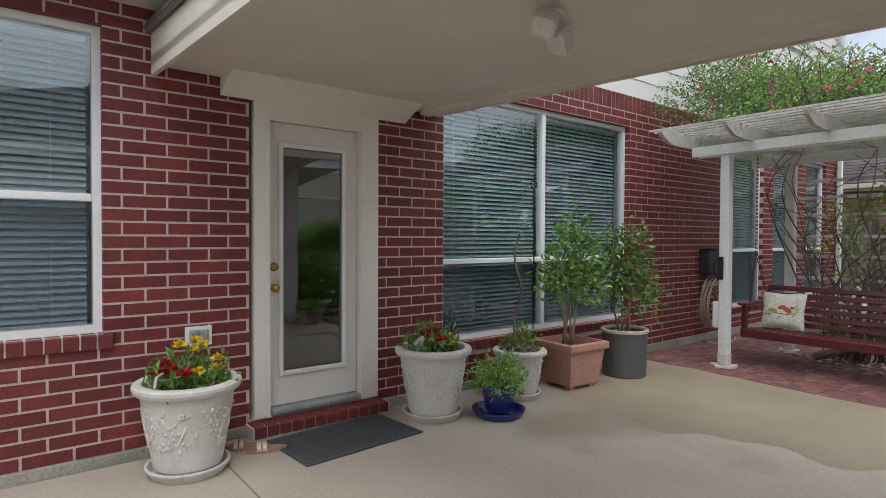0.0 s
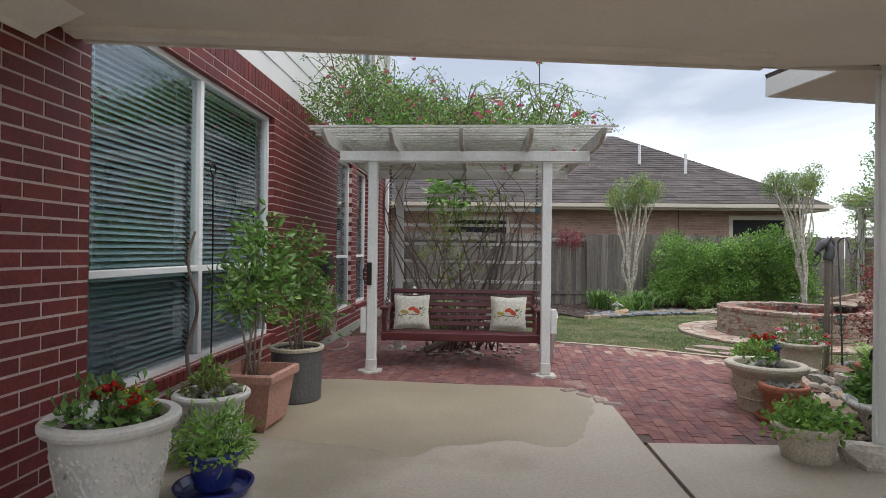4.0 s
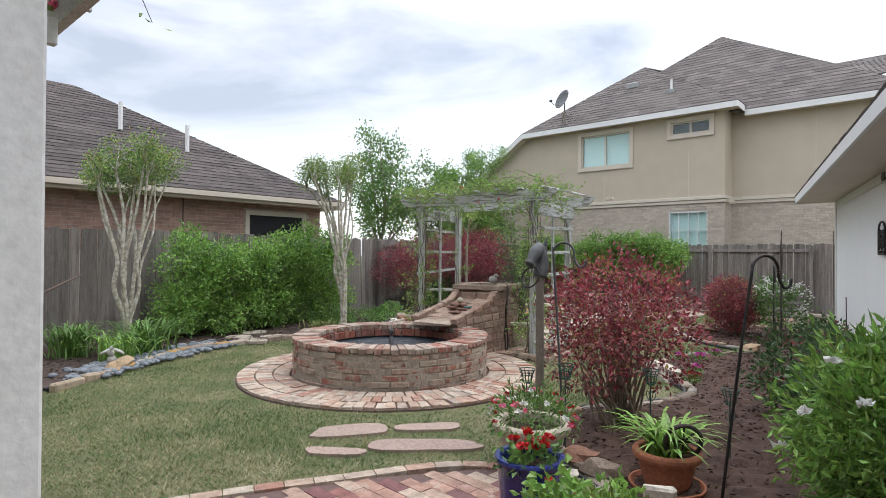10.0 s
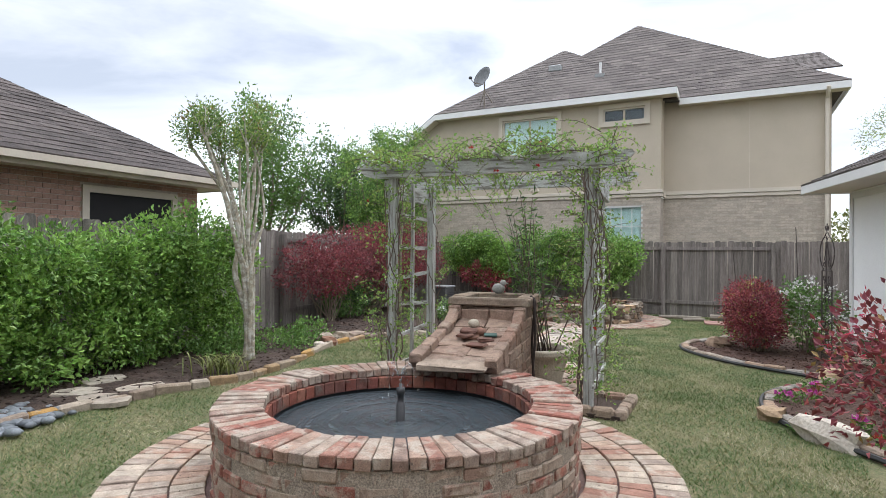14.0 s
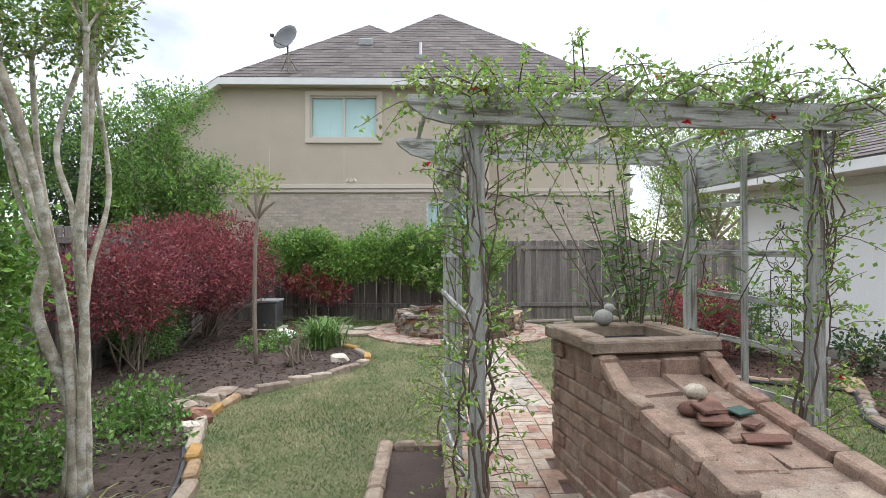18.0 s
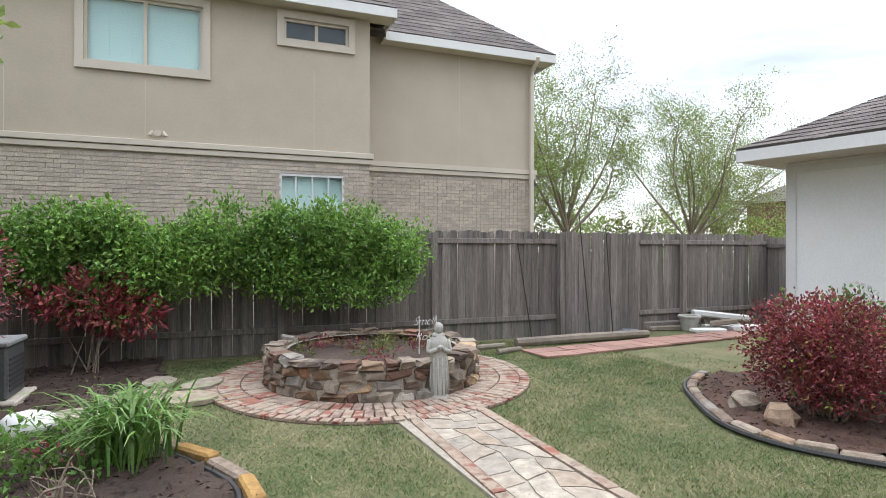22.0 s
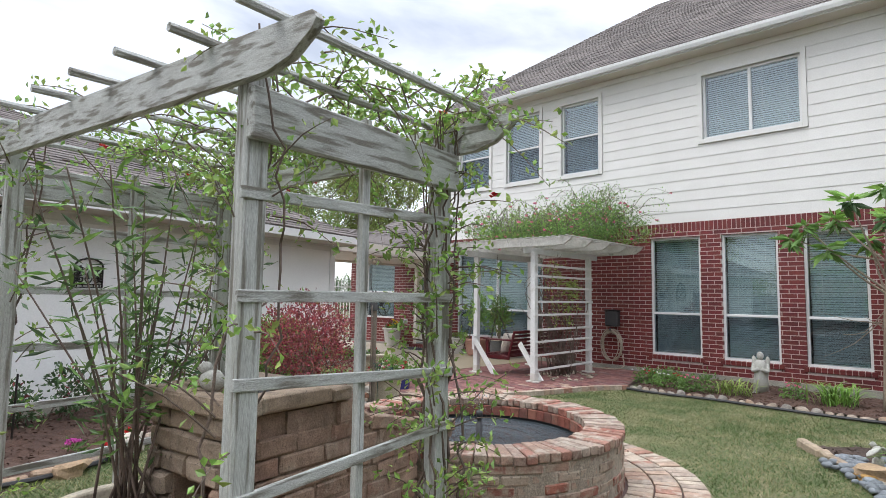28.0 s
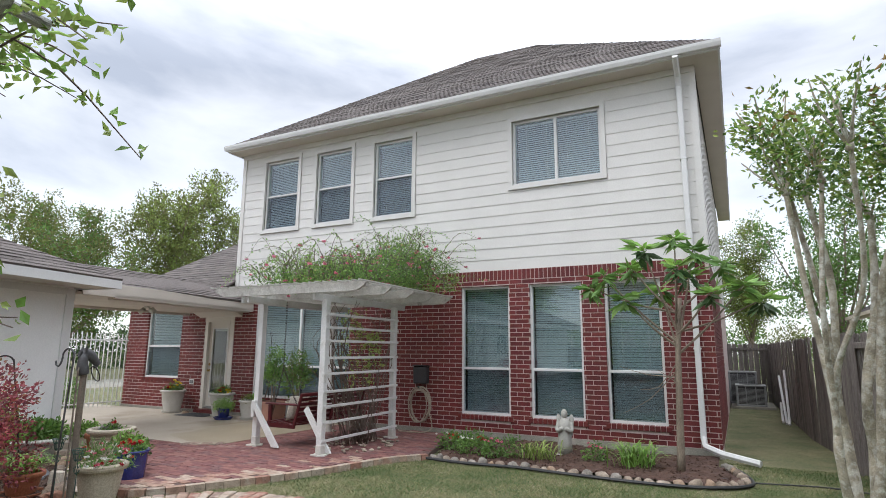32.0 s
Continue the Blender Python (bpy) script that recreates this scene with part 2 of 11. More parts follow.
# ---- materials ----
def mat(name, c1, c2=None, scale=6.0, coarse=0.9, rough=0.7, bump=0.15, bscale=80.0, metal=0.0, rand=0.0, island=0.0, spec=0.5, stretch=None, translucent=0.0, dirt=None, local=False, coat=0.0, grain=0.16):
    m = bpy.data.materials.new(name)
    m.use_nodes = True
    nt = m.node_tree
    nn, ll = nt.nodes, nt.links
    bsdf = nn["Principled BSDF"]
    bsdf.inputs["Roughness"].default_value = rough
    bsdf.inputs["Metallic"].default_value = metal
    bsdf.inputs["Specular IOR Level"].default_value = spec
    if coat:
        bsdf.inputs["Coat Weight"].default_value = coat
        bsdf.inputs["Coat Roughness"].default_value = 0.25
    if local:
        co = nn.new("ShaderNodeTexCoord").outputs["Object"]
    else:
        co = nn.new("ShaderNodeNewGeometry").outputs["Position"]
    if stretch:
        mp = nn.new("ShaderNodeMapping")
        mp.inputs["Scale"].default_value = stretch
        ll.new(co, mp.inputs["Vector"])
        co = mp.outputs["Vector"]
    c2 = c2 or tuple(v * 0.75 for v in c1)

    def noise_node(s, detail=5.0):
        nz = nn.new("ShaderNodeTexNoise")
        nz.inputs["Scale"].default_value = s
        nz.inputs["Detail"].default_value = detail
        ll.new(co, nz.inputs["Vector"])
        return nz.outputs["Fac"]

    fine, wide = noise_node(scale), noise_node(coarse, 3.0)
    both = nn.new("ShaderNodeMath")
    both.operation = "ADD"
    ll.new(fine, both.inputs[0])
    ll.new(wide, both.inputs[1])
    half = nn.new("ShaderNodeMapRange")
    half.inputs["From Min"].default_value, half.inputs["From Max"].default_value = 0.72, 1.28
    ll.new(both.outputs[0], half.inputs["Value"])
    mix = nn.new("ShaderNodeMix")
    mix.data_type = "RGBA"
    mix.inputs["A"].default_value, mix.inputs["B"].default_value = (*c1, 1), (*c2, 1)
    ll.new(half.outputs[0], mix.inputs["Factor"])
    colour = mix.outputs["Result"]
    if dirt:
        dn = noise_node(dirt[1], 8.0)
        dr = nn.new("ShaderNodeMapRange")
        dr.inputs["From Min"].default_value, dr.inputs["From Max"].default_value = dirt[2], dirt[2] + 0.12
        ll.new(dn, dr.inputs["Value"])
        dm = nn.new("ShaderNodeMix")
        dm.data_type = "RGBA"
        dm.inputs["B"].default_value = (*dirt[0], 1)
        ll.new(dr.outputs[0], dm.inputs["Factor"])
        ll.new(colour, dm.inputs["A"])
        colour = dm.outputs["Result"]
    if grain:
        # fine mottling at about a hundredth of a metre
        gn = noise_node(min(max(scale * 7.0, 45.0), 170.0), 4.0)
        gr = nn.new("ShaderNodeMapRange")
        gr.inputs["From Min"].default_value, gr.inputs["From Max"].default_value = 0.32, 0.68
        gr.inputs["To Min"].default_value, gr.inputs["To Max"].default_value = 1 - 1.5 * grain, 1 + grain
        ll.new(gn, gr.inputs["Value"])
        gh = nn.new("ShaderNodeHueSaturation")
        ll.new(gr.outputs[0], gh.inputs["Value"])
        ll.new(colour, gh.inputs["Color"])
        colour = gh.outputs["Color"]
    if rand or island:
        hsv = nn.new("ShaderNodeHueSaturation")
        src = nn.new("ShaderNodeObjectInfo").outputs["Random"] if rand else nn.new("ShaderNodeNewGeometry").outputs["Random Per Island"]
        k = rand or island
        mr = nn.new("ShaderNodeMapRange")
        mr.inputs["To Min"].default_value, mr.inputs["To Max"].default_value = 1 - k, 1 + k
        ll.new(src, mr.inputs["Value"])
        ll.new(mr.outputs[0], hsv.inputs["Value"])
        hr = nn.new("ShaderNodeMapRange")
        hr.inputs["From Min"].default_value, hr.inputs["From Max"].default_value = 0.0, 1.0
        hr.inputs["To Min"].default_value, hr.inputs["To Max"].default_value = 0.5 - 0.03 * k, 0.5 + 0.03 * k
        fr = nn.new("ShaderNodeMath")
        fr.operation = "FRACT"
        mu = nn.new("ShaderNodeMath")
        mu.operation = "MULTIPLY"
        mu.inputs[1].default_value = 7.31
        ll.new(src, mu.inputs[0])
        ll.new(mu.outputs[0], fr.inputs[0])
        ll.new(fr.outputs[0], hr.inputs["Value"])
        ll.new(hr.outputs[0], hsv.inputs["Hue"])
        ll.new(colour, hsv.inputs["Color"])
        colour = hsv.outputs["Color"]
    ll.new(colour, bsdf.inputs["Base Color"])
    if bump:
        bn = nn.new("ShaderNodeBump")
        bn.inputs["Strength"].default_value = bump
        bn.inputs["Distance"].default_value = 0.01
        ll.new(noise_node(bscale, 6.0), bn.inputs["Height"])
        ll.new(bn.outputs[0], bsdf.inputs["Normal"])
    if translucent:
        tr = nn.new("ShaderNodeBsdfTranslucent")
        ll.new(colour, tr.inputs["Color"])
        mx = nn.new("ShaderNodeMixShader")
        mx.inputs[0].default_value = translucent
        ll.new(bsdf.outputs[0], mx.inputs[1])
        ll.new(tr.outputs[0], mx.inputs[2])
        ll.new(mx.outputs[0], nn["Material Output"].inputs["Surface"])
    return m


def glass_mat(name, tint, base=0.04, power=1.0, rough=0.0):
    m = bpy.data.materials.new(name)
    m.use_nodes = True
    nn, ll = m.node_tree.nodes, m.node_tree.links
    nn.remove(nn["Principled BSDF"])
    facing = nn.new("ShaderNodeLayerWeight")
    facing.inputs["Blend"].default_value = 0.5
    fr = nn.new("ShaderNodeMath")
    fr.operation = "POWER"
    fr.inputs[1].default_value = 4.0
    ll.new(facing.outputs["Facing"], fr.inputs[0])
    gain = nn.new("ShaderNodeMath")
    gain.operation = "MULTIPLY_ADD"
    gain.inputs[1].default_value, gain.inputs[2].default_value = power, base
    gain.use_clamp = True
    ll.new(fr.outputs[0], gain.inputs[0])
    tr = nn.new("ShaderNodeBsdfTransparent")
    tr.inputs[0].default_value = (*tint, 1)
    gl = nn.new("ShaderNodeBsdfGlossy")
    gl.inputs["Roughness"].default_value = rough
    mx = nn.new("ShaderNodeMixShader")
    ll.new(gain.outputs[0], mx.inputs[0])
    ll.new(tr.outputs[0], mx.inputs[1])
    ll.new(gl.outputs[0], mx.inputs[2])
    ll.new(mx.outputs[0], nn["Material Output"].inputs["Surface"])
    return m


def masonry(name, colours, smear, smear_at=0.52, smear_scale=7.0, island=False, dark=(0.06, 0.05, 0.04), bump=0.7, rough=0.9, spread=0.22):
    """Weathered pieces: each takes its colour by chance, with lime smears, dark pits and uneven faces."""
    m = bpy.data.materials.new(name)
    m.use_nodes = True
    nn, ll = m.node_tree.nodes, m.node_tree.links
    bsdf = nn["Principled BSDF"]
    bsdf.inputs["Roughness"].default_value = rough
    bsdf.inputs["Specular IOR Level"].default_value = 0.3
    geo = nn.new("ShaderNodeNewGeometry")
    src = geo.outputs["Random Per Island"] if island else nn.new("ShaderNodeObjectInfo").outputs["Random"]
    ramp = nn.new("ShaderNodeValToRGB")
    ramp.color_ramp.interpolation = "CONSTANT"
    for i, c in enumerate(colours):
        e = ramp.color_ramp.elements[i] if i < 2 else ramp.color_ramp.elements.new(i / len(colours))
        e.position, e.color = i / len(colours), (*c, 1)
    ll.new(src, ramp.inputs["Fac"])

    def noise(sc, detail, rg_=0.55):
        nz = nn.new("ShaderNodeTexNoise")
        nz.inputs["Scale"].default_value, nz.inputs["Detail"].default_value, nz.inputs["Roughness"].default_value = sc, detail, rg_
        ll.new(geo.outputs["Position"], nz.inputs["Vector"])
        return nz.outputs["Fac"]

    def span(value, a, b, c, d):
        mr = nn.new("ShaderNodeMapRange")
        for k, v in zip(("From Min", "From Max", "To Min", "To Max"), (a, b, c, d)):
            mr.inputs[k].default_value = v
        ll.new(value, mr.inputs["Value"])
        return mr.outputs[0]

    def blend(fac, a, b):
        mx = nn.new("ShaderNodeMix")
        mx.data_type = "RGBA"
        ll.new(fac, mx.inputs["Factor"])
        ll.new(a, mx.inputs["A"])
        mx.inputs["B"].default_value = (*b, 1)
        return mx.outputs["Result"]

    def value(fac, colour):
        hs = nn.new("ShaderNodeHueSaturation")
        ll.new(fac, hs.inputs["Value"])
        ll.new(colour, hs.inputs["Color"])
        return hs.outputs["Color"]

    col = value(span(noise(11, 7), 0.3, 0.7, 1 - spread * 1.5, 1 + spread), ramp.outputs["Color"])
    col = blend(span(noise(smear_scale, 8, 0.65), smear_at, smear_at + 0.13, 0.0, 0.85), col, smear)
    col = blend(span(noise(38, 5), 0.62, 0.72, 0.0, 0.75), col, dark)
    col = value(span(noise(130, 4), 0.3, 0.7, 0.74, 1.2), col)
    ll.new(col, bsdf.inputs["Base Color"])
    b1 = nn.new("ShaderNodeBump")
    b1.inputs["Strength"].default_value, b1.inputs["Distance"].default_value = bump, 0.016
    ll.new(noise(26, 7, 0.65), b1.inputs["Height"])
    b2 = nn.new("ShaderNodeBump")
    b2.inputs["Strength"].default_value, b2.inputs["Distance"].default_value = bump * 0.7, 0.005
    ll.new(noise(150, 4), b2.inputs["Height"])
    ll.new(b1.outputs[0], b2.inputs["Normal"])
    ll.new(b2.outputs[0], bsdf.inputs["Normal"])
    return m


BRICK = mat("red_brick", (0.175, 0.029, 0.027), (0.12, 0.022, 0.022), 9, 1.2, 0.6, 0.12, 140, rand=0.16, spec=0.4)
BRICK_J = mat("red_brick_joined", (0.175, 0.029, 0.027), (0.12, 0.022, 0.022), 9, 1.2, 0.6, 0.12, 140, island=0.16, spec=0.4)
MORTAR = mat("mortar", (0.60, 0.50, 0.46), (0.50, 0.40, 0.37), 20, 2, 0.9, 0.3, 160)
OLD_BRICK = masonry("weathered_brick", [(0.27, 0.105, 0.078), (0.30, 0.20, 0.155), (0.24, 0.10, 0.075), (0.33, 0.255, 0.20), (0.28, 0.19, 0.145), (0.31, 0.125, 0.09), (0.25, 0.18, 0.14)], (0.375, 0.315, 0.25), 0.43, 9.0, spread=0.28)
CAP_BRICK = masonry("cap_brick", [(0.31, 0.21, 0.16), (0.28, 0.145, 0.11), (0.35, 0.27, 0.215), (0.26, 0.18, 0.145), (0.29, 0.12, 0.09), (0.31, 0.24, 0.195)], (0.40, 0.345, 0.285), 0.49, 9.0, spread=0.28)
PAVER = masonry("paver_brick", [(0.215, 0.094, 0.088), (0.185, 0.085, 0.082), (0.25, 0.12, 0.105), (0.205, 0.09, 0.085), (0.175, 0.092, 0.09), (0.235, 0.108, 0.095)], (0.31, 0.215, 0.19), 0.55, 2.2, bump=0.4)
PAVER_J = masonry("paver_brick_joined", [(0.215, 0.094, 0.088), (0.185, 0.085, 0.082), (0.25, 0.12, 0.105), (0.205, 0.09, 0.085), (0.175, 0.092, 0.09), (0.235, 0.108, 0.095)], (0.31, 0.215, 0.19), 0.55, 2.2, island=True, bump=0.4)
PALE_PAVER = masonry("pale_paver_brick", [(0.42, 0.335, 0.265), (0.37, 0.245, 0.185), (0.45, 0.375, 0.30), (0.34, 0.27, 0.22), (0.40, 0.29, 0.22), (0.33, 0.18, 0.135)], (0.46, 0.40, 0.33), 0.52)
PALE_PAVER_J = masonry("pale_paver_joined", [(0.40, 0.285, 0.22), (0.36, 0.215, 0.165), (0.43, 0.335, 0.265), (0.31, 0.185, 0.15), (0.37, 0.25, 0.19)], (0.45, 0.38, 0.31), 0.54, island=True)
SAND = mat("joint_sand", (0.15, 0.09, 0.078), (0.10, 0.065, 0.058), 30, 2, 0.95, 0.4, 200)
CONCRETE = mat("patio_concrete", (0.425, 0.37, 0.30), (0.36, 0.31, 0.245), 1.6, 0.5, 0.75, 0.12, 220, dirt=((0.275, 0.23, 0.17), 0.6, 0.5), grain=0.07)
KERB = mat("footing_concrete", (0.36, 0.34, 0.29), (0.24, 0.23, 0.20), 8, 1.5, 0.9, 0.4, 60)
WHITE = mat("white_paint", (0.74, 0.74, 0.73), (0.68, 0.68, 0.67), 3, 0.6, 0.5, 0.05, 60, grain=0.03)
TRIM = mat("cream_trim_paint", (0.74, 0.70, 0.64), (0.69, 0.65, 0.59), 3, 0.7, 0.45, 0.04, 60, grain=0.03)
SOFFIT = mat("soffit_paint", (0.66, 0.60, 0.53), (0.60, 0.54, 0.475), 2, 0.5, 0.6, 0.05, 90, grain=0.03)
SIDING = mat("white_siding", (0.71, 0.695, 0.665), (0.66, 0.645, 0.615), 2, 0.4, 0.55, 0.06, 90, rand=0.02, grain=0.03)
STUCCO = mat("white_stucco", (0.86, 0.86, 0.85), (0.83, 0.83, 0.815), 3, 0.4, 0.85, 0.15, 140, grain=0.03)
TAN = mat("tan_stucco", (0.50, 0.435, 0.345), (0.455, 0.395, 0.31), 2, 0.25, 0.9, 0.15, 90, grain=0.03)
TAN_TRIM = mat("tan_trim", (0.60, 0.54, 0.45), (0.55, 0.49, 0.41), 2, 0.4, 0.7, 0.05, 60, grain=0.03)
TAN_BRICK = mat("tan_brick", (0.52, 0.455, 0.38), (0.44, 0.38, 0.315), 6, 0.6, 0.9, 0.3, 60, island=0.13)
PINK_BRICK = mat("pink_brick", (0.42, 0.27, 0.215), (0.34, 0.21, 0.17), 6, 0.6, 0.9, 0.3, 60, island=0.18)
TAN_MORTAR = mat("tan_mortar", (0.50, 0.45, 0.39), (0.36, 0.31, 0.26), 12, 1, 0.95, 0.2, 60)
SHINGLE = mat("asphalt_shingle", (0.165, 0.142, 0.132), (0.115, 0.10, 0.094), 14, 0.6, 0.95, 0.6, 160, island=0.24, grain=0.3)
DARK_SHINGLE = mat("dark_shingle", (0.10, 0.082, 0.076), (0.06, 0.05, 0.048), 14, 0.6, 0.95, 0.6, 160, island=0.32, grain=0.3)
FENCE = mat("grey_fence_wood", (0.275, 0.245, 0.22), (0.125, 0.108, 0.098), 14, 2.2, 0.92, 0.7, 40, rand=0.3, stretch=(9, 9, 0.45), grain=0.3)
PEELED = mat("peeling_white_post", (0.60, 0.615, 0.60), (0.43, 0.435, 0.41), 8, 1.3, 0.75, 0.7, 40, stretch=(14, 14, 0.8), dirt=((0.22, 0.205, 0.175), 2.6, 0.50), grain=0.22)
PEELED_ALONG_Y = mat("peeling_white_rail", (0.60, 0.615, 0.60), (0.43, 0.435, 0.41), 8, 1.3, 0.75, 0.7, 40, stretch=(14, 0.8, 14), dirt=((0.22, 0.205, 0.175), 2.6, 0.50), grain=0.22)
PEELED_ALONG_X = mat("peeling_white_header", (0.60, 0.615, 0.60), (0.43, 0.435, 0.41), 8, 1.3, 0.75, 0.7, 40, stretch=(0.8, 14, 14), dirt=((0.22, 0.205, 0.175), 2.6, 0.50), grain=0.22)
WHITEWOOD = mat("white_painted_wood", (0.72, 0.72, 0.71), (0.62, 0.62, 0.60), 6, 1.2, 0.6, 0.2, 50, dirt=((0.40, 0.38, 0.33), 3.5, 0.66), grain=0.06)
LATTICE = mat("weathered_white_lath", (0.60, 0.59, 0.55), (0.42, 0.40, 0.36), 9, 1.4, 0.8, 0.3, 50, dirt=((0.25, 0.25, 0.2), 5, 0.6))
MAROON = mat("maroon_paint", (0.10, 0.012, 0.016), (0.075, 0.009, 0.012), 9, 1.5, 0.38, 0.1, 50, grain=0.03)
MULCH = mat("dark_mulch", (0.050, 0.026, 0.019), (0.125, 0.070, 0.050), 60, 4.5, 0.95, 1.0, 120, grain=0.4)
SOIL = mat("bed_soil", (0.036, 0.024, 0.019), (0.092, 0.060, 0.046), 50, 2.4, 0.95, 1.0, 110, grain=0.4)
LAWN = mat("lawn", (0.085, 0.115, 0.040), (0.235, 0.205, 0.115), 26, 1.6, 0.95, 0.9, 150, grain=0.45)


def grass_mat():
    m = mat("grass_blade", (0.5, 0.5, 0.5), None, translucent=0.25, bump=0, grain=0)
    nn, ll = m.node_tree.nodes, m.node_tree.links
    geo = nn.new("ShaderNodeNewGeometry")
    ramp = nn.new("ShaderNodeValToRGB")
    for i, (p, c) in enumerate(((0.0, (0.055, 0.10, 0.028)), (0.4, (0.10, 0.165, 0.05)), (0.62, (0.20, 0.215, 0.085)), (0.85, (0.38, 0.335, 0.20)), (1.0, (0.46, 0.42, 0.29)))):
        e = ramp.color_ramp.elements[i] if i < 2 else ramp.color_ramp.elements.new(p)
        e.position, e.color = p, (*c, 1)
    nz = nn.new("ShaderNodeTexNoise")
    nz.inputs["Scale"].default_value, nz.inputs["Detail"].default_value = 1.5, 5
    ll.new(geo.outputs["Position"], nz.inputs["Vector"])
    mix = nn.new("ShaderNodeMath")
    mix.operation = "MULTIPLY_ADD"
    mix.inputs[1].default_value = 0.62
    ll.new(geo.outputs["Random Per Island"], mix.inputs[0])
    shift = nn.new("ShaderNodeMapRange")
    shift.inputs["From Min"].default_value, shift.inputs["From Max"].default_value = 0.3, 0.7
    shift.inputs["To Min"].default_value, shift.inputs["To Max"].default_value = -0.08, 0.5
    ll.new(nz.outputs["Fac"], shift.inputs["Value"])
    ll.new(shift.outputs[0], mix.inputs[2])
    ll.new(mix.outputs[0], ramp.inputs["Fac"])
    ll.new(ramp.outputs["Color"], nn["Principled BSDF"].inputs["Base Color"])
    ll.new(ramp.outputs["Color"], nn["Translucent BSDF"].inputs["Color"])
    return m


GRASS = grass_mat()
FLAG = masonry("flagstone", [(0.40, 0.345, 0.28), (0.35, 0.30, 0.245), (0.43, 0.38, 0.315), (0.37, 0.30, 0.235), (0.33, 0.295, 0.25)], (0.50, 0.41, 0.20), 0.66, 2.6, dark=(0.20, 0.16, 0.12))
RED_FLAG = mat("reddish_flagstone", (0.32, 0.235, 0.195), (0.265, 0.195, 0.165), 4, 0.9, 0.9, 0.3, 60, rand=0.12)
STONE = masonry("rough_stone", [(0.31, 0.25, 0.195), (0.22, 0.17, 0.135), (0.36, 0.30, 0.24), (0.26, 0.20, 0.155), (0.33, 0.235, 0.165), (0.27, 0.245, 0.215)], (0.40, 0.345, 0.28), 0.58)
STONE_J = masonry("edging_stone", [(0.36, 0.285, 0.205), (0.30, 0.235, 0.175), (0.33, 0.225, 0.13), (0.40, 0.335, 0.265), (0.42, 0.25, 0.09), (0.27, 0.21, 0.165)], (0.42, 0.36, 0.29), 0.58)
RIVER = mat("river_pebble", (0.19, 0.21, 0.23), (0.12, 0.135, 0.15), 6, 2, 0.55, 0.15, 80, island=0.3)
PEBBLE = mat("tan_pebble", (0.42, 0.36, 0.28), (0.30, 0.25, 0.2), 6, 2, 0.8, 0.2, 60, island=0.35)
STATUE = mat("grey_cast_stone", (0.46, 0.45, 0.41), (0.36, 0.35, 0.32), 14, 3, 0.9, 0.3, 120)
WFALL = masonry("waterfall_stone", [(0.30, 0.205, 0.155), (0.27, 0.19, 0.145), (0.32, 0.225, 0.17), (0.28, 0.175, 0.13)], (0.36, 0.295, 0.235), 0.55, 5.0, bump=1.0)
WBLOCK = masonry("stone_block", [(0.31, 0.235, 0.175), (0.26, 0.20, 0.15), (0.34, 0.265, 0.205), (0.29, 0.19, 0.14)], (0.36, 0.30, 0.24), 0.56, 5.0, bump=0.9)
POT_WHITE = mat("white_glazed_pot", (0.62, 0.60, 0.56), (0.52, 0.50, 0.455), 8, 2.2, 0.6, 0.25, 45, grain=0.06)
POT_STONE = mat("cast_stone_pot", (0.54, 0.48, 0.38), (0.44, 0.385, 0.30), 9, 2, 0.85, 0.25, 90)
TERRA = mat("terracotta_pot", (0.40, 0.145, 0.075), (0.33, 0.12, 0.065), 7, 2, 0.8, 0.15, 90)
PINKTERRA = mat("pink_terracotta_planter", (0.45, 0.24, 0.18), (0.40, 0.215, 0.165), 6, 1.5, 0.65, 0.08, 90)
GREY_POT = mat("grey_planter", (0.10, 0.10, 0.10), (0.08, 0.08, 0.08), 6, 1.5, 0.5, 0.05, 90)
BLUE_POT = mat("cobalt_glaze", (0.012, 0.022, 0.13), (0.02, 0.03, 0.17), 6, 1.5, 0.16, 0.03, 60, coat=0.4)
BARK = mat("grey_bark", (0.30, 0.25, 0.19), (0.19, 0.15, 0.115), 9, 2.5, 0.9, 0.4, 60, stretch=(2, 2, 0.5))
CRAPE = masonry("smooth_pale_bark", [(0.42, 0.375, 0.29), (0.38, 0.335, 0.26)], (0.62, 0.61, 0.55), 0.47, 15.0, dark=(0.24, 0.22, 0.13), bump=0.35, spread=0.3)
VINE = mat("brown_vine_stem", (0.17, 0.125, 0.10), (0.11, 0.08, 0.065), 20, 3, 0.9, 0.3, 90)
LEAF = mat("green_leaf", (0.165, 0.300, 0.066), (0.100, 0.200, 0.046), 4, 0.8, 0.45, 0.0, 40, island=0.4, translucent=0.28)
LEAF_BRIGHT = mat("bright_green_leaf", (0.270, 0.450, 0.098), (0.180, 0.330, 0.068), 4, 0.8, 0.42, 0.0, 40, island=0.38, translucent=0.3)
LEAF_LIME = mat("lime_leaf", (0.340, 0.440, 0.110), (0.235, 0.330, 0.085), 4, 0.8, 0.45, 0.0, 40, island=0.35, translucent=0.33)
LEAF_DARK = mat("dark_green_leaf", (0.070, 0.140, 0.046), (0.048, 0.095, 0.032), 4, 0.8, 0.4, 0.0, 40, island=0.4, translucent=0.2)
LEAF_RUST = mat("rust_tinted_leaf", (0.30, 0.19, 0.06), (0.22, 0.14, 0.05), 4, 1.0, 0.5, 0.0, 40, island=0.4, translucent=0.28)
PETAL_HOT = mat("hot_pink_petal", (0.62, 0.05, 0.11), (0.50, 0.04, 0.09), 9, 2, 0.6, 0.0, 40, island=0.3, translucent=0.3)
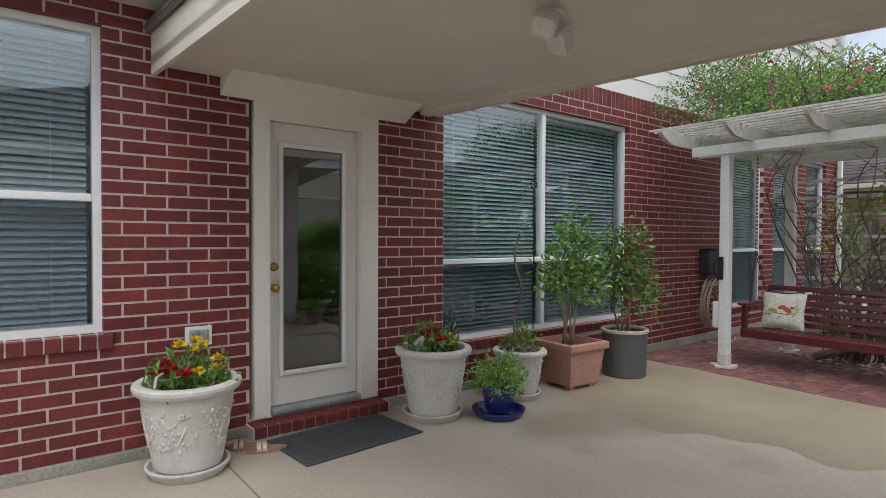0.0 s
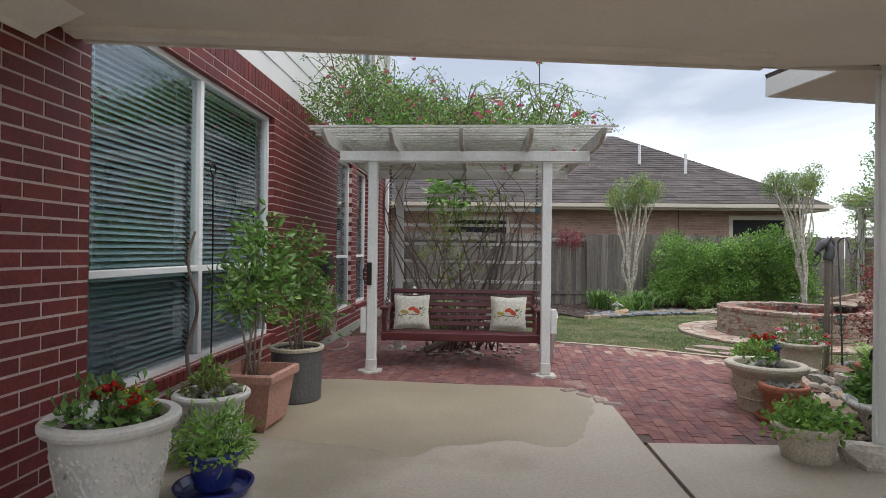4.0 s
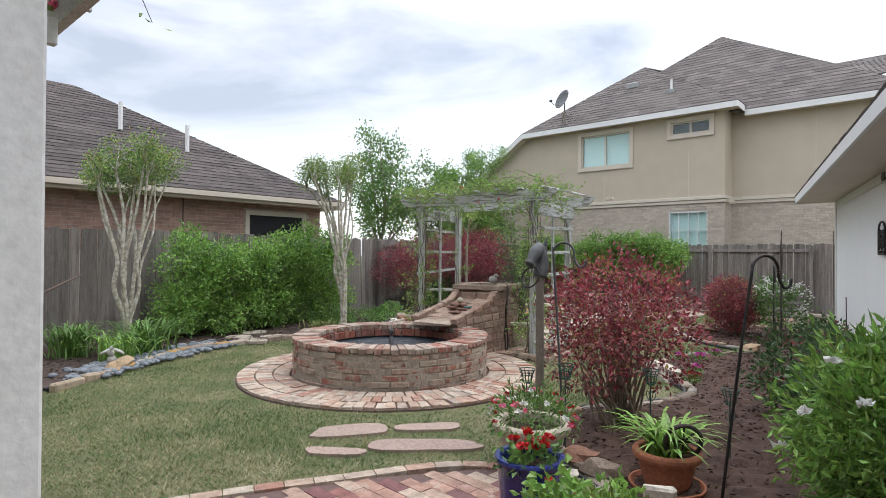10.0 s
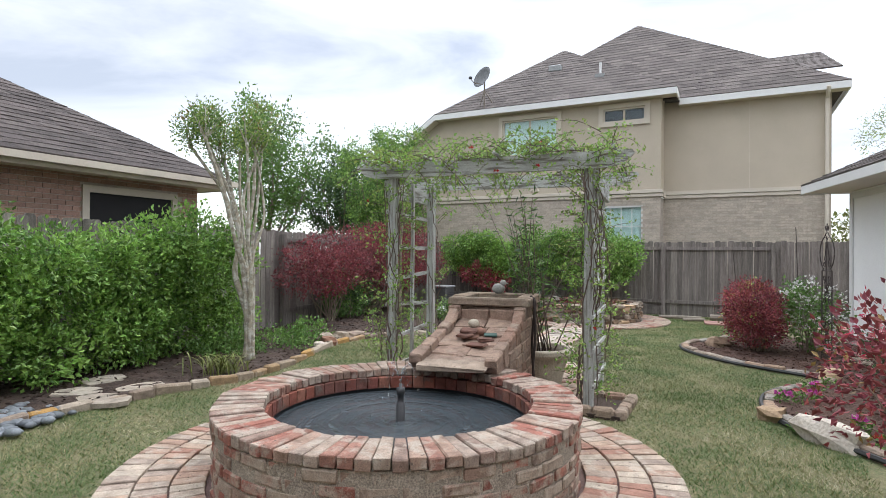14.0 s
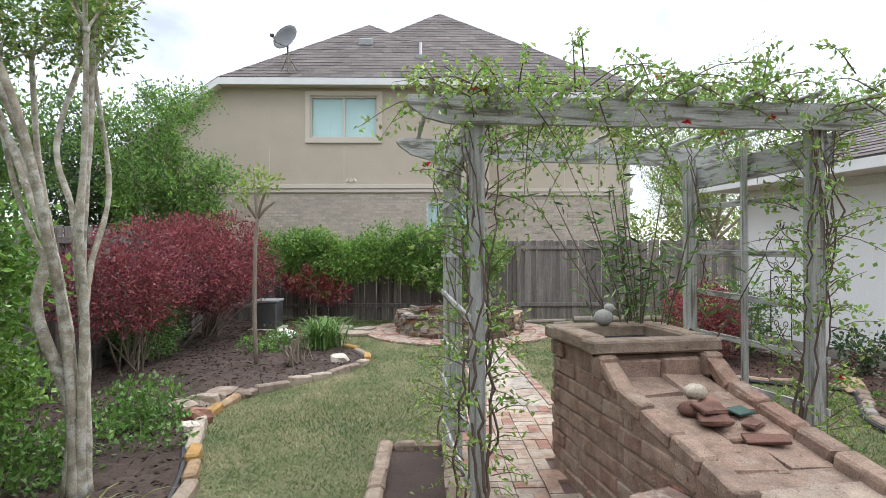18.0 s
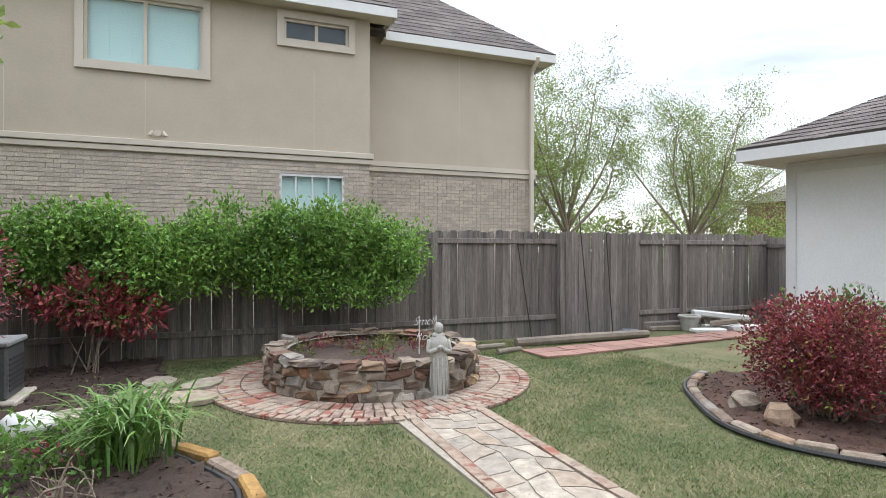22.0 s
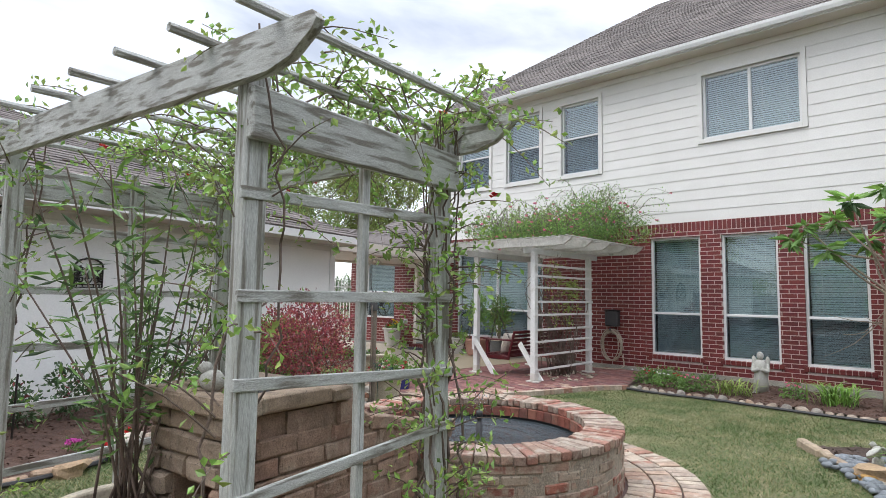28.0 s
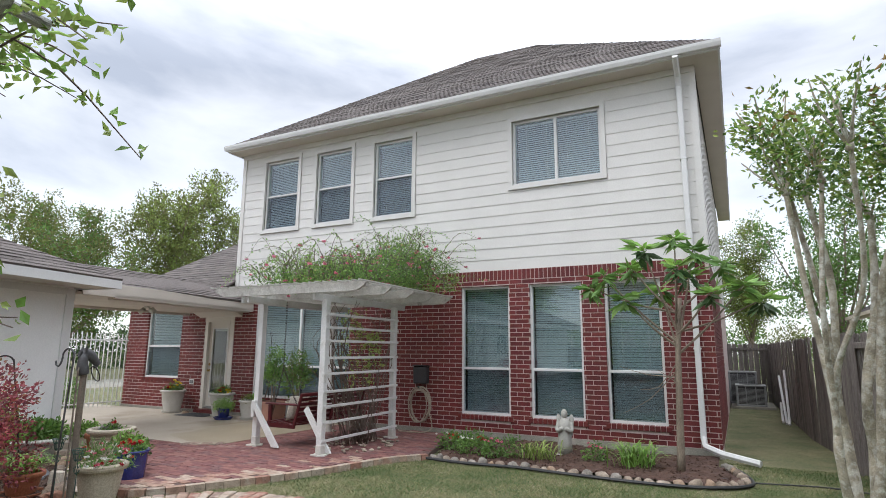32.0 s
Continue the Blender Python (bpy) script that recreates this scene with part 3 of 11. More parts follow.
LEAF_RED = mat("burgundy_leaf", (0.27, 0.058, 0.066), (0.165, 0.046, 0.052), 4, 1.0, 0.5, 0.0, 40, island=0.5, translucent=0.28, grain=0)
LEAF_RED2 = mat("bright_red_leaf", (0.40, 0.080, 0.10), (0.29, 0.088, 0.082), 4, 1.0, 0.5, 0.0, 40, island=0.4, translucent=0.28, grain=0)
LEAF_OLIVE = mat("olive_leaf", (0.200, 0.237, 0.062), (0.138, 0.150, 0.044), 4, 0.8, 0.45, 0.0, 40, island=0.35, translucent=0.28)
PETAL_PINK = mat("pink_petal", (0.78, 0.24, 0.34), (0.66, 0.14, 0.25), 9, 2, 0.6, 0.0, 40, island=0.3, translucent=0.3)
PETAL_RED = mat("red_petal", (0.52, 0.014, 0.02), (0.40, 0.01, 0.02), 9, 2, 0.6, 0.0, 40, island=0.3, translucent=0.2)
PETAL_YELLOW = mat("yellow_petal", (0.80, 0.60, 0.02), (0.70, 0.48, 0.02), 9, 2, 0.6, 0.0, 40, island=0.2, translucent=0.2)
PETAL_WHITE = mat("white_petal", (0.80, 0.80, 0.78), (0.72, 0.72, 0.68), 9, 2, 0.6, 0.0, 40, island=0.1, translucent=0.3)
PETAL_MAGENTA = mat("magenta_petal", (0.60, 0.10, 0.42), (0.50, 0.07, 0.36), 9, 2, 0.6, 0.0, 40, island=0.2, translucent=0.3)
BLIND = mat("blind_slat", (0.42, 0.50, 0.52), (0.39, 0.46, 0.48), 3, 1, 0.5, 0.0, 40)
# painted shade of unlit rooms; also colours a joint and the waterfall basin
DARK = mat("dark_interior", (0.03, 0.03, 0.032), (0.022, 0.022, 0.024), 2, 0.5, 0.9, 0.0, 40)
SCREEN = mat("dark_window_screen", (0.018, 0.018, 0.02), (0.013, 0.013, 0.015), 200, 3, 0.8, 0.0, 40)
IRON = mat("black_iron", (0.018, 0.018, 0.019), (0.03, 0.022, 0.018), 20, 3, 0.55, 0.15, 80, metal=0.4)
RUST = mat("brown_iron", (0.07, 0.05, 0.045), (0.04, 0.032, 0.03), 20, 3, 0.7, 0.2, 80, metal=0.3)
CHAIN = mat("dark_steel_chain", (0.10, 0.085, 0.075), (0.06, 0.05, 0.045), 30, 4, 0.5, 0.1, 80, metal=0.8)
GALV = mat("weathered_steel_post", (0.26, 0.22, 0.18), (0.20, 0.17, 0.14), 12, 3, 0.5, 0.15, 80, metal=0.5)
BRASS = mat("brass", (0.55, 0.38, 0.12), (0.45, 0.30, 0.09), 10, 3, 0.3, 0.0, 80, metal=1.0)
RUBBER = mat("black_door_mat", (0.055, 0.057, 0.06), (0.085, 0.086, 0.09), 30, 2, 0.9, 0.8, 240)
EDGING = mat("black_edging", (0.02, 0.02, 0.022), (0.035, 0.035, 0.036), 9, 2, 0.6, 0.1, 60)
GREEN_METAL = mat("teal_verdigris", (0.05, 0.11, 0.09), (0.035, 0.07, 0.06), 20, 4, 0.6, 0.15, 80, metal=0.4)
CUSHION = mat("cream_cushion", (0.66, 0.64, 0.55), (0.60, 0.57, 0.48), 4, 1.5, 0.95, 0.25, 320)
HOSE = mat("tan_hose", (0.42, 0.36, 0.28), (0.36, 0.30, 0.235), 9, 2, 0.55, 0.05, 60)
PLASTIC = mat("dark_plastic", (0.03, 0.03, 0.033), (0.04, 0.04, 0.042), 9, 2, 0.45, 0.05, 60)
GREYBOX = mat("grey_metal_box", (0.30, 0.31, 0.31), (0.25, 0.26, 0.26), 6, 2, 0.5, 0.05, 60)
CARVED = mat("weathered_grey_wood", (0.28, 0.24, 0.19), (0.19, 0.16, 0.13), 10, 2, 0.9, 0.4, 40)
PANE = glass_mat("window_glass", (0.86, 0.93, 0.94), 0.13, 0.85)
PANE_DARK = glass_mat("door_glass", (0.80, 0.82, 0.82), 0.16, 0.85)
TEAL_PANE = glass_mat("teal_window_glass", (0.88, 0.955, 0.95), 0.05, 0.7)
MESH = glass_mat("insect_screen", (0.84, 0.845, 0.86), 0.0, 0.15, 0.4)
CURTAIN = mat("pale_teal_curtain", (0.80, 0.855, 0.845), (0.75, 0.81, 0.80), 2, 0.5, 0.8, 0.0, 40, grain=0)

# ---- ground ----
GZ = -0.08  # lawn level; the patio is at 0


def inside(px, py, poly):
    hit = np.zeros(len(px), bool)
    n = len(poly)
    for i in range(n):
        (x1, y1), (x2, y2) = poly[i], poly[(i + 1) % n]
        c = (y1 > py) != (y2 > py)
        hit ^= c & (px < (x2 - x1) * (py - y1) / (y2 - y1 + 1e-12) + x1)
    return hit


def fence_x(y):
    return 15.15 - 0.1 * y


g = Geo()
g.add([(-250, -250, GZ), (250, -250, GZ), (250, 250, GZ), (-250, 250, GZ)], np.array([[0, 1, 2, 3]]))
structure("ground", g, LAWN, "patchy green and straw-coloured lawn and open ground", "lawn")

SLAB = [(-5.0, -6.0), (3.9, -6.0), (4.05, 0.5), (5.2, 0.48), (5.55, 0.82), (5.68, 3.78), (-5.0, 3.78)]
SLAB_A = [(0.93, 0.5), (4.0, 0.5), (5.2, 0.48), (5.55, 0.82), (5.68, 3.8), (0.93, 3.8)]
SLAB_B = [(-5.0, 0.49), (0.92, 0.49), (0.92, 3.8), (-5.0, 3.8)]
SLAB_C = [(-5.0, -3.0), (3.98, -3.0), (4.02, -0.35), (3.98, 0.47), (-5.0, 0.47)]
patio = structure("patio", Geo().prism(SLAB_A, -0.12, 0.0), CONCRETE, "tan concrete patio slab with damp patches", "patio")
part("slab", Geo().prism(SLAB_B, -0.12, 0.001), CONCRETE, patio)
part("slab", Geo().prism(SLAB_C, -0.12, 0.002), CONCRETE, patio)
DAMP = mat("damp_concrete", (0.33, 0.275, 0.195), (0.275, 0.228, 0.158), 2.2, 0.6, 0.5, 0.1, 220, grain=0.07)
ol = spline([(3.86, 3.3), (3.8, 3.02), (3.72, 2.68), (3.66, 2.36), (3.56, 2.1), (3.76, 1.93), (3.84, 1.66), (3.95, 1.42), (3.84, 1.2), (3.9, 1.0), (4.3, 0.84), (4.9, 0.66), (5.3, 0.66), (5.53, 0.9), (5.59, 2.0), (5.645, 3.3), (5.2, 3.62), (4.2, 3.62)], 110)
ol = wobble(np.c_[ol, np.zeros(len(ol))], 0.009, 4)[:, :2]
part("damp_stain", Geo().prism([tuple(p) for p in ol][::-1], -0.01, 0.0006), DAMP, patio, "damp brown stain on the concrete")
part("joint_filler", Geo().box(-5, 4.0, -3, 3.8, -0.11, -0.02), SAND, patio)

PAVE = [(4.03, 0.5), (4.06, -0.5), (4.9, -1.25), (5.9, -1.75), (7.1, -1.95), (7.75, -1.05), (8.2, -0.1), (8.55, 1.0), (8.95, 1.6), (8.75, 2.4), (8.6, 3.78), (5.69, 3.78), (5.56, 0.82), (5.2, 0.47)]
paving = structure("brick_paving", Geo().prism(PAVE, -0.12, -0.014), SAND, "red brick paving laid in rows on sand", "paving")

# beds: outlines with a mounded surface
EAST_EDGE = spline([(12.0, -0.6), (12.5, -1.35), (13.25, -2.4), (13.5, -3.3), (13.35, -4.5), (13.15, -5.3), (13.35, -6.4), (13.78, -7.6), (13.75, -8.6), (13.2, -9.4), (12.72, -10.2), (12.62, -10.8), (12.85, -11.35), (13.2, -11.9)], 90)
EAST_BED = [tuple(p) for p in EAST_EDGE] + [(13.5, -15.6), (fence_x(-15.6), -15.6), (fence_x(0), 0.3), (13.0, 0.1)]
GAR_EDGE = spline([(7.3, -12.35), (7.95, -11.9), (8.38, -11.3), (8.68, -10.75), (8.70, -10.25), (8.45, -9.75), (8.05, -9.32), (7.6, -9.02), (7.12, -8.75), (7.0, -8.5), (7.22, -8.12), (7.55, -7.65), (7.70, -7.2), (7.68, -6.6), (7.45, -6.1), (7.1, -5.7), (6.8, -5.2), (6.95, -4.5), (7.35, -3.9), (7.45, -3.3), (7.1, -2.75), (6.3, -2.2), (5.4, -1.75), (4.8, -1.35), (4.3, -0.8)], 110)
GAR_BED = [tuple(p) for p in GAR_EDGE] + [(3.9, -0.8), (6.27, -12.0)]
HOUSE_EDGE = spline([(9.0, 1.62), (9.6, 1.55), (10.4, 1.62), (11.2, 1.55), (12.1, 1.5), (12.8, 1.6), (13.25, 1.95), (13.2, 2.5), (13.0, 3.1)], 60)
HOUSE_BED = [tuple(p) for p in HOUSE_EDGE] + [(12.98, 3.8), (8.7, 3.8)]


def bed(name, outline, material, label, high=0.07, seed=3):
    """A bed: a lumpy mound over its outline."""
    xs, ys = [p[0] for p in outline], [p[1] for p in outline]
    step = 0.09
    gx, gy = np.meshgrid(np.arange(min(xs), max(xs), step), np.arange(min(ys), max(ys), step), indexing="ij")
    ok = inside(gx.ravel(), gy.ravel(), outline).reshape(gx.shape)
    rg = np.random.default_rng(seed)
    z = GZ + high * (0.45 + 0.25 * np.sin(gx * 1.9 + 1) * np.cos(gy * 1.6)) + rg.normal(0, 0.012, gx.shape)
    gg = Geo()
    idx = np.arange(gx.size).reshape(gx.shape)
    cell = ok[:-1, :-1] & ok[1:, :-1] & ok[1:, 1:] & ok[:-1, 1:]
    f = np.stack([idx[:-1, :-1][cell], idx[1:, :-1][cell], idx[1:, 1:][cell], idx[:-1, 1:][cell]], 1)
    used = np.zeros(gx.size, bool)
    used[f.ravel()] = True
    re = np.cumsum(used) - 1
    gg.add(np.stack([gx, gy, z], -1).reshape(-1, 3)[used], re[f])
    ob = structure(name, gg, material, label, "garden bed", smooth=False)
    chips = Geo()
    area = int(cell.sum() * step * step * 230)
    k = rg.integers(0, f.shape[0], area)
    base = np.stack([gx, gy, z], -1).reshape(-1, 3)[f[k, 0]] + np.c_[rg.uniform(0, step, (area, 2)), rg.uniform(0.0, 0.015, area)]
    chips.leaves(base, np.c_[rg.normal(size=(area, 2)), rg.normal(0, 0.25, area)], 0.05, 0.02, 0.1, rg)
    part("mulch_chips", chips, material, ob, kind="stuff")
    return ob


bed("bed_east", EAST_BED, SOIL, "bare brown soil bed with scattered leaf litter", 0.09, 3)
bed("bed_garage", GAR_BED, MULCH, "dark brown mulch bed along the garage", 0.09, 4)
bed("bed_house", HOUSE_BED, MULCH, "dark brown mulch bed under the windows", 0.09, 5)


# ---- walls ----
def holes(u0, u1, v0, v1, opens):
    """The rectangle less its openings, as rectangles."""
    us = sorted({u0, u1, *[o[0] for o in opens], *[o[1] for o in opens]})
    out = []
    for a, b in zip(us, us[1:]):
        mid = (a + b) / 2
        cuts = sorted((o[2], o[3]) for o in opens if o[0] < mid < o[1])
        low = v0
        for c, d in cuts:
            if c > low:
                out.append((a, b, low, min(c, v1)))
            low = max(low, d)
        if low < v1:
            out.append((a, b, low, v1))
    return out


WY = 3.85
DOOR = (1.22, 2.26, 0.10, 2.40)
WIN = {"a": (-1.05, 0.34, 0.80, 2.66), "b": (2.94, 5.77, 0.44, 2.73), "c": (8.46, 9.49, 0.36, 2.80), "d": (9.88, 10.87, 0.36, 2.80), "e": (11.26, 12.21, 0.36, 2.80)}
UPWIN = {"f": (2.99, 4.06, 4.46, 6.22), "g": (4.63, 5.66, 4.46, 6.21), "h": (6.29, 7.29, 4.45, 6.19), "i": (9.59, 11.33, 4.76, 6.09)}
low_open = [DOOR, *WIN.values()]
g = Geo()
for a, b, c, d in holes(-1.85, 12.98, 0.06, 3.1, low_open):
    g.box(a, b, WY + 0.0015, WY + 0.2, c, d)
wall_north = structure("wall_north", g, MORTAR, "dark red brick house wall with pale mortar joints", "wall")
g = Geo()
g.box(-1.87, 13.0, WY - 0.03, WY + 0.2, -0.15, 0.06)
part("footing", g, KERB, wall_north, "stained grey concrete footing")
# walls coloured near-black, the shade of the rooms behind windows and door
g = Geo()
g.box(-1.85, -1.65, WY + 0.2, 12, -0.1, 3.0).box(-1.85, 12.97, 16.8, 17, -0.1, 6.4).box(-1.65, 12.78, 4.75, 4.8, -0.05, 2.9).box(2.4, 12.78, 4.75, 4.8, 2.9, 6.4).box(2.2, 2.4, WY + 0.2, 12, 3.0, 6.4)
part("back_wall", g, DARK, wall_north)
part("side_wall", Geo().box(12.78, 12.965, WY + 0.2, 17, -0.1, 3.1), MORTAR, wall_north)
g = Geo()
for a, b, c, d in holes(2.2, 12.97, 3.1, 6.55, UPWIN.values()):
    g.box(a, b, WY + 0.03, WY + 0.2, c, d)
wall_upper = structure("wall_upper", g, SIDING, "white lap siding of the upper storey", "wall")

# siding boards, each lapping the one below
board_h = 0.219
for k in range(16):
    z0 = 3.1 + k * board_h
    for a, b, c, d in holes(2.3, 12.88, z0, min(z0 + board_h, 6.5), [(o[0] - 0.09, o[1] + 0.09, o[2] - 0.09, o[3] + 0.09) for o in UPWIN.values()]):
        if d - c < 0.03:
            continue
        g = Geo()
        g.add([(a, WY + 0.006, c), (b, WY + 0.006, c), (b, WY + 0.016, d), (a, WY + 0.016, d), (a, WY + 0.03, c), (b, WY + 0.03, c), (b, WY + 0.03, d), (a, WY + 0.03, d)], np.array([(0, 1, 2, 3), (4, 5, 1, 0), (3, 2, 6, 7), (0, 3, 7, 4), (1, 5, 6, 2)]))
        part("siding_board", g, SIDING, wall_upper)
part("side_sheathing", Geo().box(12.78, 12.95, WY + 0.2, 17, 3.1, 6.5), SIDING, wall_upper)
for k in range(16):
    z0 = 3.1 + k * board_h
    z1 = min(z0 + board_h, 6.5)
    part("siding_board", Geo().add([(12.974, WY + 0.12, z0), (12.974, 17, z0), (12.964, 17, z1), (12.964, WY + 0.12, z1), (12.95, WY + 0.12, z0), (12.95, 17, z0)], np.array([(0, 1, 2, 3), (4, 5, 1, 0)])), SIDING, wall_upper)
part("corner_board", Geo().box(12.88, 12.99, WY - 0.02, WY + 0.12, 3.1, 6.5), SIDING, wall_upper)
part("corner_board", Geo().box(2.19, 2.3, WY - 0.02, WY + 0.12, 3.1, 6.5), SIDING, wall_upper)
part("frieze_board", Geo().box(2.19, 12.99, WY - 0.03, WY + 0.03, 6.4, 6.6), SIDING, wall_upper)


# ---- roofs ----
def shingles(geo, e0, e1, r1, r0, row=0.15, tab=0.33, seed=0):
    """Rows of shingle tabs on a roof plane, from the eave e0-e1 up to r0-r1."""
    rg = np.random.default_rng(seed)
    e0, e1, r0, r1 = (np.array(p, float) for p in (e0, e1, r0, r1))
    nrm = np.cross(e1 - e0, (r0 + r1) / 2 - e0)
    nrm /= np.linalg.norm(nrm)
    if nrm[2] < 0:
        nrm = -nrm
    slope = max(np.linalg.norm(r0 - e0), np.linalg.norm(r1 - e1))
    slope = np.linalg.norm(((r0 + r1) - (e0 + e1)) / 2 - np.dot(((r0 + r1) - (e0 + e1)) / 2, (e1 - e0) / np.linalg.norm(e1 - e0)) * (e1 - e0) / np.linalg.norm(e1 - e0))
    n = max(2, int(slope / row))
    vs = []
    for k in range(n):
        t0, t1 = k / n, (k + 1.15) / n
        a0, a1 = e0 + (r0 - e0) * t0, e1 + (r1 - e1) * t0
        b0, b1 = e0 + (r0 - e0) * min(t1, 1), e1 + (r1 - e1) * min(t1, 1)
        width = np.linalg.norm(a1 - a0)
        if width < 0.05:
            continue
        cuts = [0.0]
        x = -rg.uniform(0, tab)
        while x < width:
            x += tab * rg.choice([0.6, 1.0, 1.0, 1.3])
            if 0 < x < width:
                cuts.append(x / width)
        cuts.append(1.0)
        c = np.array(cuts)
        lo0, lo1 = a0 + (a1 - a0) * c[:-1, None], a0 + (a1 - a0) * c[1:, None]
        hi0, hi1 = b0 + (b1 - b0) * c[:-1, None], b0 + (b1 - b0) * c[1:, None]
        lift = rg.uniform(0.010, 0.020, len(lo0))[:, None] * nrm
        vs.append(np.stack([lo0 + lift, lo1 + lift, hi1 + 0.004 * nrm, hi0 + 0.004 * nrm, lo0 - 0.002 * nrm, lo1 - 0.002 * nrm], 1))
    v = np.concatenate(vs)
    base = np.arange(len(v))[:, None] * 6
    f = np.concatenate([base + [0, 1, 2, 3], base + [4, 5, 1, 0]])
    geo.add(v.reshape(-1, 3), f)


def deck(geo, e0, e1, r1, r0, t=0.03):
    nrm = np.cross(np.subtract(e1, e0), np.subtract(r0, e0) if np.linalg.norm(np.subtract(r0, e0)) > 0 else np.subtract(r1, e0))
    nrm = nrm / np.linalg.norm(nrm)
    if nrm[2] < 0:
        nrm = -nrm
    top = [np.array(p, float) - 0.004 * nrm for p in (e0, e1, r1, r0)]
    bot = [p - t * nrm for p in top]
    if np.linalg.norm(top[2] - top[3]) < 0.01:
        geo.add([*top[:3], *bot[:3]], [(0, 1, 2), (5, 4, 3), (0, 3, 4, 1), (1, 4, 5, 2), (2, 5, 3, 0)])
        return
    geo.add(top + bot, np.array([(0, 1, 2, 3), (7, 6, 5, 4), (0, 4, 5, 1), (1, 5, 6, 2), (2, 6, 7, 3), (3, 7, 4, 0)]))


def roof(name, planes, material, label, row=0.15, tab=0.33, seed=0):
    d = Geo()
    for p in planes:
        deck(d, *p)
    ob = structure(name, d, material, label, "roof")
    s = Geo()
    for i, p in enumerate(planes):
        shingles(s, *p, row, tab, seed + i)
    part("shingles", s, material, ob, kind="stuff")
    return ob


AL, AP, AB = (6.75, 8.75, 10.62), (8.5, 9.0, 10.72), (8.3, 14.5, 10.7)
EW, EE, EN, EZ = 2.05, 13.4, 3.42, 6.67
house_roof = roof("roof_house", [((EW, EN, EZ), (EE, EN, EZ), AP, AL), ((EE, EN, EZ), (EE, 17.4, EZ), AB, AP), ((EW, 17.4, EZ), (EW, EN, EZ), AL, AB)], SHINGLE, "grey-brown asphalt shingle hip roof of the house", 0.16, 0.34, 11)
g = Geo()
g.box(EW, EE, EN - 0.0, EN + 0.03, EZ - 0.17, EZ - 0.015).box(EE - 0.03, EE, EN + 0.03, 17.4, EZ - 0.17, EZ - 0.015).box(EW, EW + 0.03, EN + 0.03, 17.4, EZ - 0.17, EZ - 0.015)
part("fascia", g, WHITE, house_roof)
part("soffit", Geo().box(EW + 0.03, EE - 0.03, EN + 0.03, WY - 0.03, EZ - 0.16, EZ - 0.13).box(12.99, EE - 0.03, WY - 0.03, 17.3, EZ - 0.16, EZ - 0.13), SOFFIT, house_roof)
g = Geo()
gut = [(-0.005, 0.0), (-0.09, -0.005), (-0.115, 0.06), (-0.12, 0.11), (-0.105, 0.11), (-0.1, 0.06), (-0.08, 0.012), (-0.005, 0.015)]
g.extrude([(EN + y, EZ - 0.14 + z) for y, z in gut][::-1], EW - 0.03, EE + 0.03)
part("gutter", g, WHITE, house_roof)

# downspout at the corner
ds = thing("downspout", pose(12.72, WY - 0.06, 0), "white square metal downspout with a bent foot at the house corner", "downspout")
g = Geo()
g.box(-0.045, 0.045, -0.06, 0.02, 0.2, 6.2, 0.012)
part("pipe", g, WHITE, ds)
g = Geo()
g.tube([(0, -0.02, 6.15), (0.0, -0.1, 6.3), (0.0, -0.38, 6.45), (0.0, -0.46, 6.5)], 0.05, 6)
part("elbow", g, WHITE, ds)
g = Geo()
g.tube([(0, -0.02, 0.25), (0.02, -0.1, 0.12), (0.25, -0.25, 0.05), (0.75, -0.5, -0.01)], 0.05, 6)
part("foot", g, WHITE, ds)
for z in (1.6, 3.2, 4.8):
    part("strap", Geo().box(-0.06, 0.06, -0.065, 0.055, z, z + 0.03), WHITE, ds)

# one-storey wing
WE = 2.98
wing_roof = roof("roof_wing", [((-2.25, 3.42, WE), (2.2, 3.42, WE), (2.2, 8.4, 6.2), (0.9, 8.4, 6.2)), ((-2.25, 12.0, WE), (-2.25, 3.42, WE), (0.9, 8.4, 6.2), (0.9, 9.0, 6.2))], SHINGLE, "grey-brown shingle roof of the one-storey wing", 0.16, 0.34, 21)
g = Geo()
g.box(-2.25, 2.2, 3.42, 3.45, WE - 0.18, WE - 0.012).box(-2.25, -2.22, 3.45, 12, WE - 0.18, WE - 0.012)
part("fascia", g, WHITE, wing_roof)
part("soffit", Geo().box(-2.22, 2.19, 3.45, WY + 0.02, WE - 0.17, WE - 0.14), SOFFIT, wing_roof)
part("closing_wall", Geo().box(-1.85, 2.2, WY, WY + 0.15, 3.1, WE + 0.14), SIDING, wing_roof)

# ---- garage ----
GA = 12.95
GM = pose(6.27, -12.03, 0, 0, 0, GA)
GL, GW = 11.42, 7.0


def gp(x, y, z):
    return tuple(GM @ Vector((x, y, z)))


g = Geo()
g.m = np.array(GM)
g.box(-0.15, 0, 0, GL, 0.12, 2.62)
garage = structure("wall_garage", g, STUCCO, "smooth off-white painted garage wall", "wall")
for b in ((-GW, -0.15, 0, 0.15), (-GW, -0.15, GL - 0.15, GL), (-GW, -GW + 0.15, 0.15, GL - 0.15)):
    g = Geo()
    g.m = np.array(GM)
    part("side_wall", g.box(*b, 0.12, 2.62), STUCCO, garage)
g = Geo()
g.m = np.array(GM)
g.box(-GW - 0.02, 0.025, -0.025, GL + 0.025, -0.15, 0.115)
part("footing", g, KERB, garage)
g = Geo()
g.m = np.array(GM)
g.box(0.0, 0.022, -0.022, 0.09, 0.13, 2.5).box(0.0, 0.022, GL - 0.13, GL + 0.022, 0.13, 2.5).box(0.0, 0.018, 0.09, GL - 0.13, 2.40, 2.5)
part("corner_trim", g, WHITE, garage)
OV, ON, OS = 0.66, 0.30, 0.30
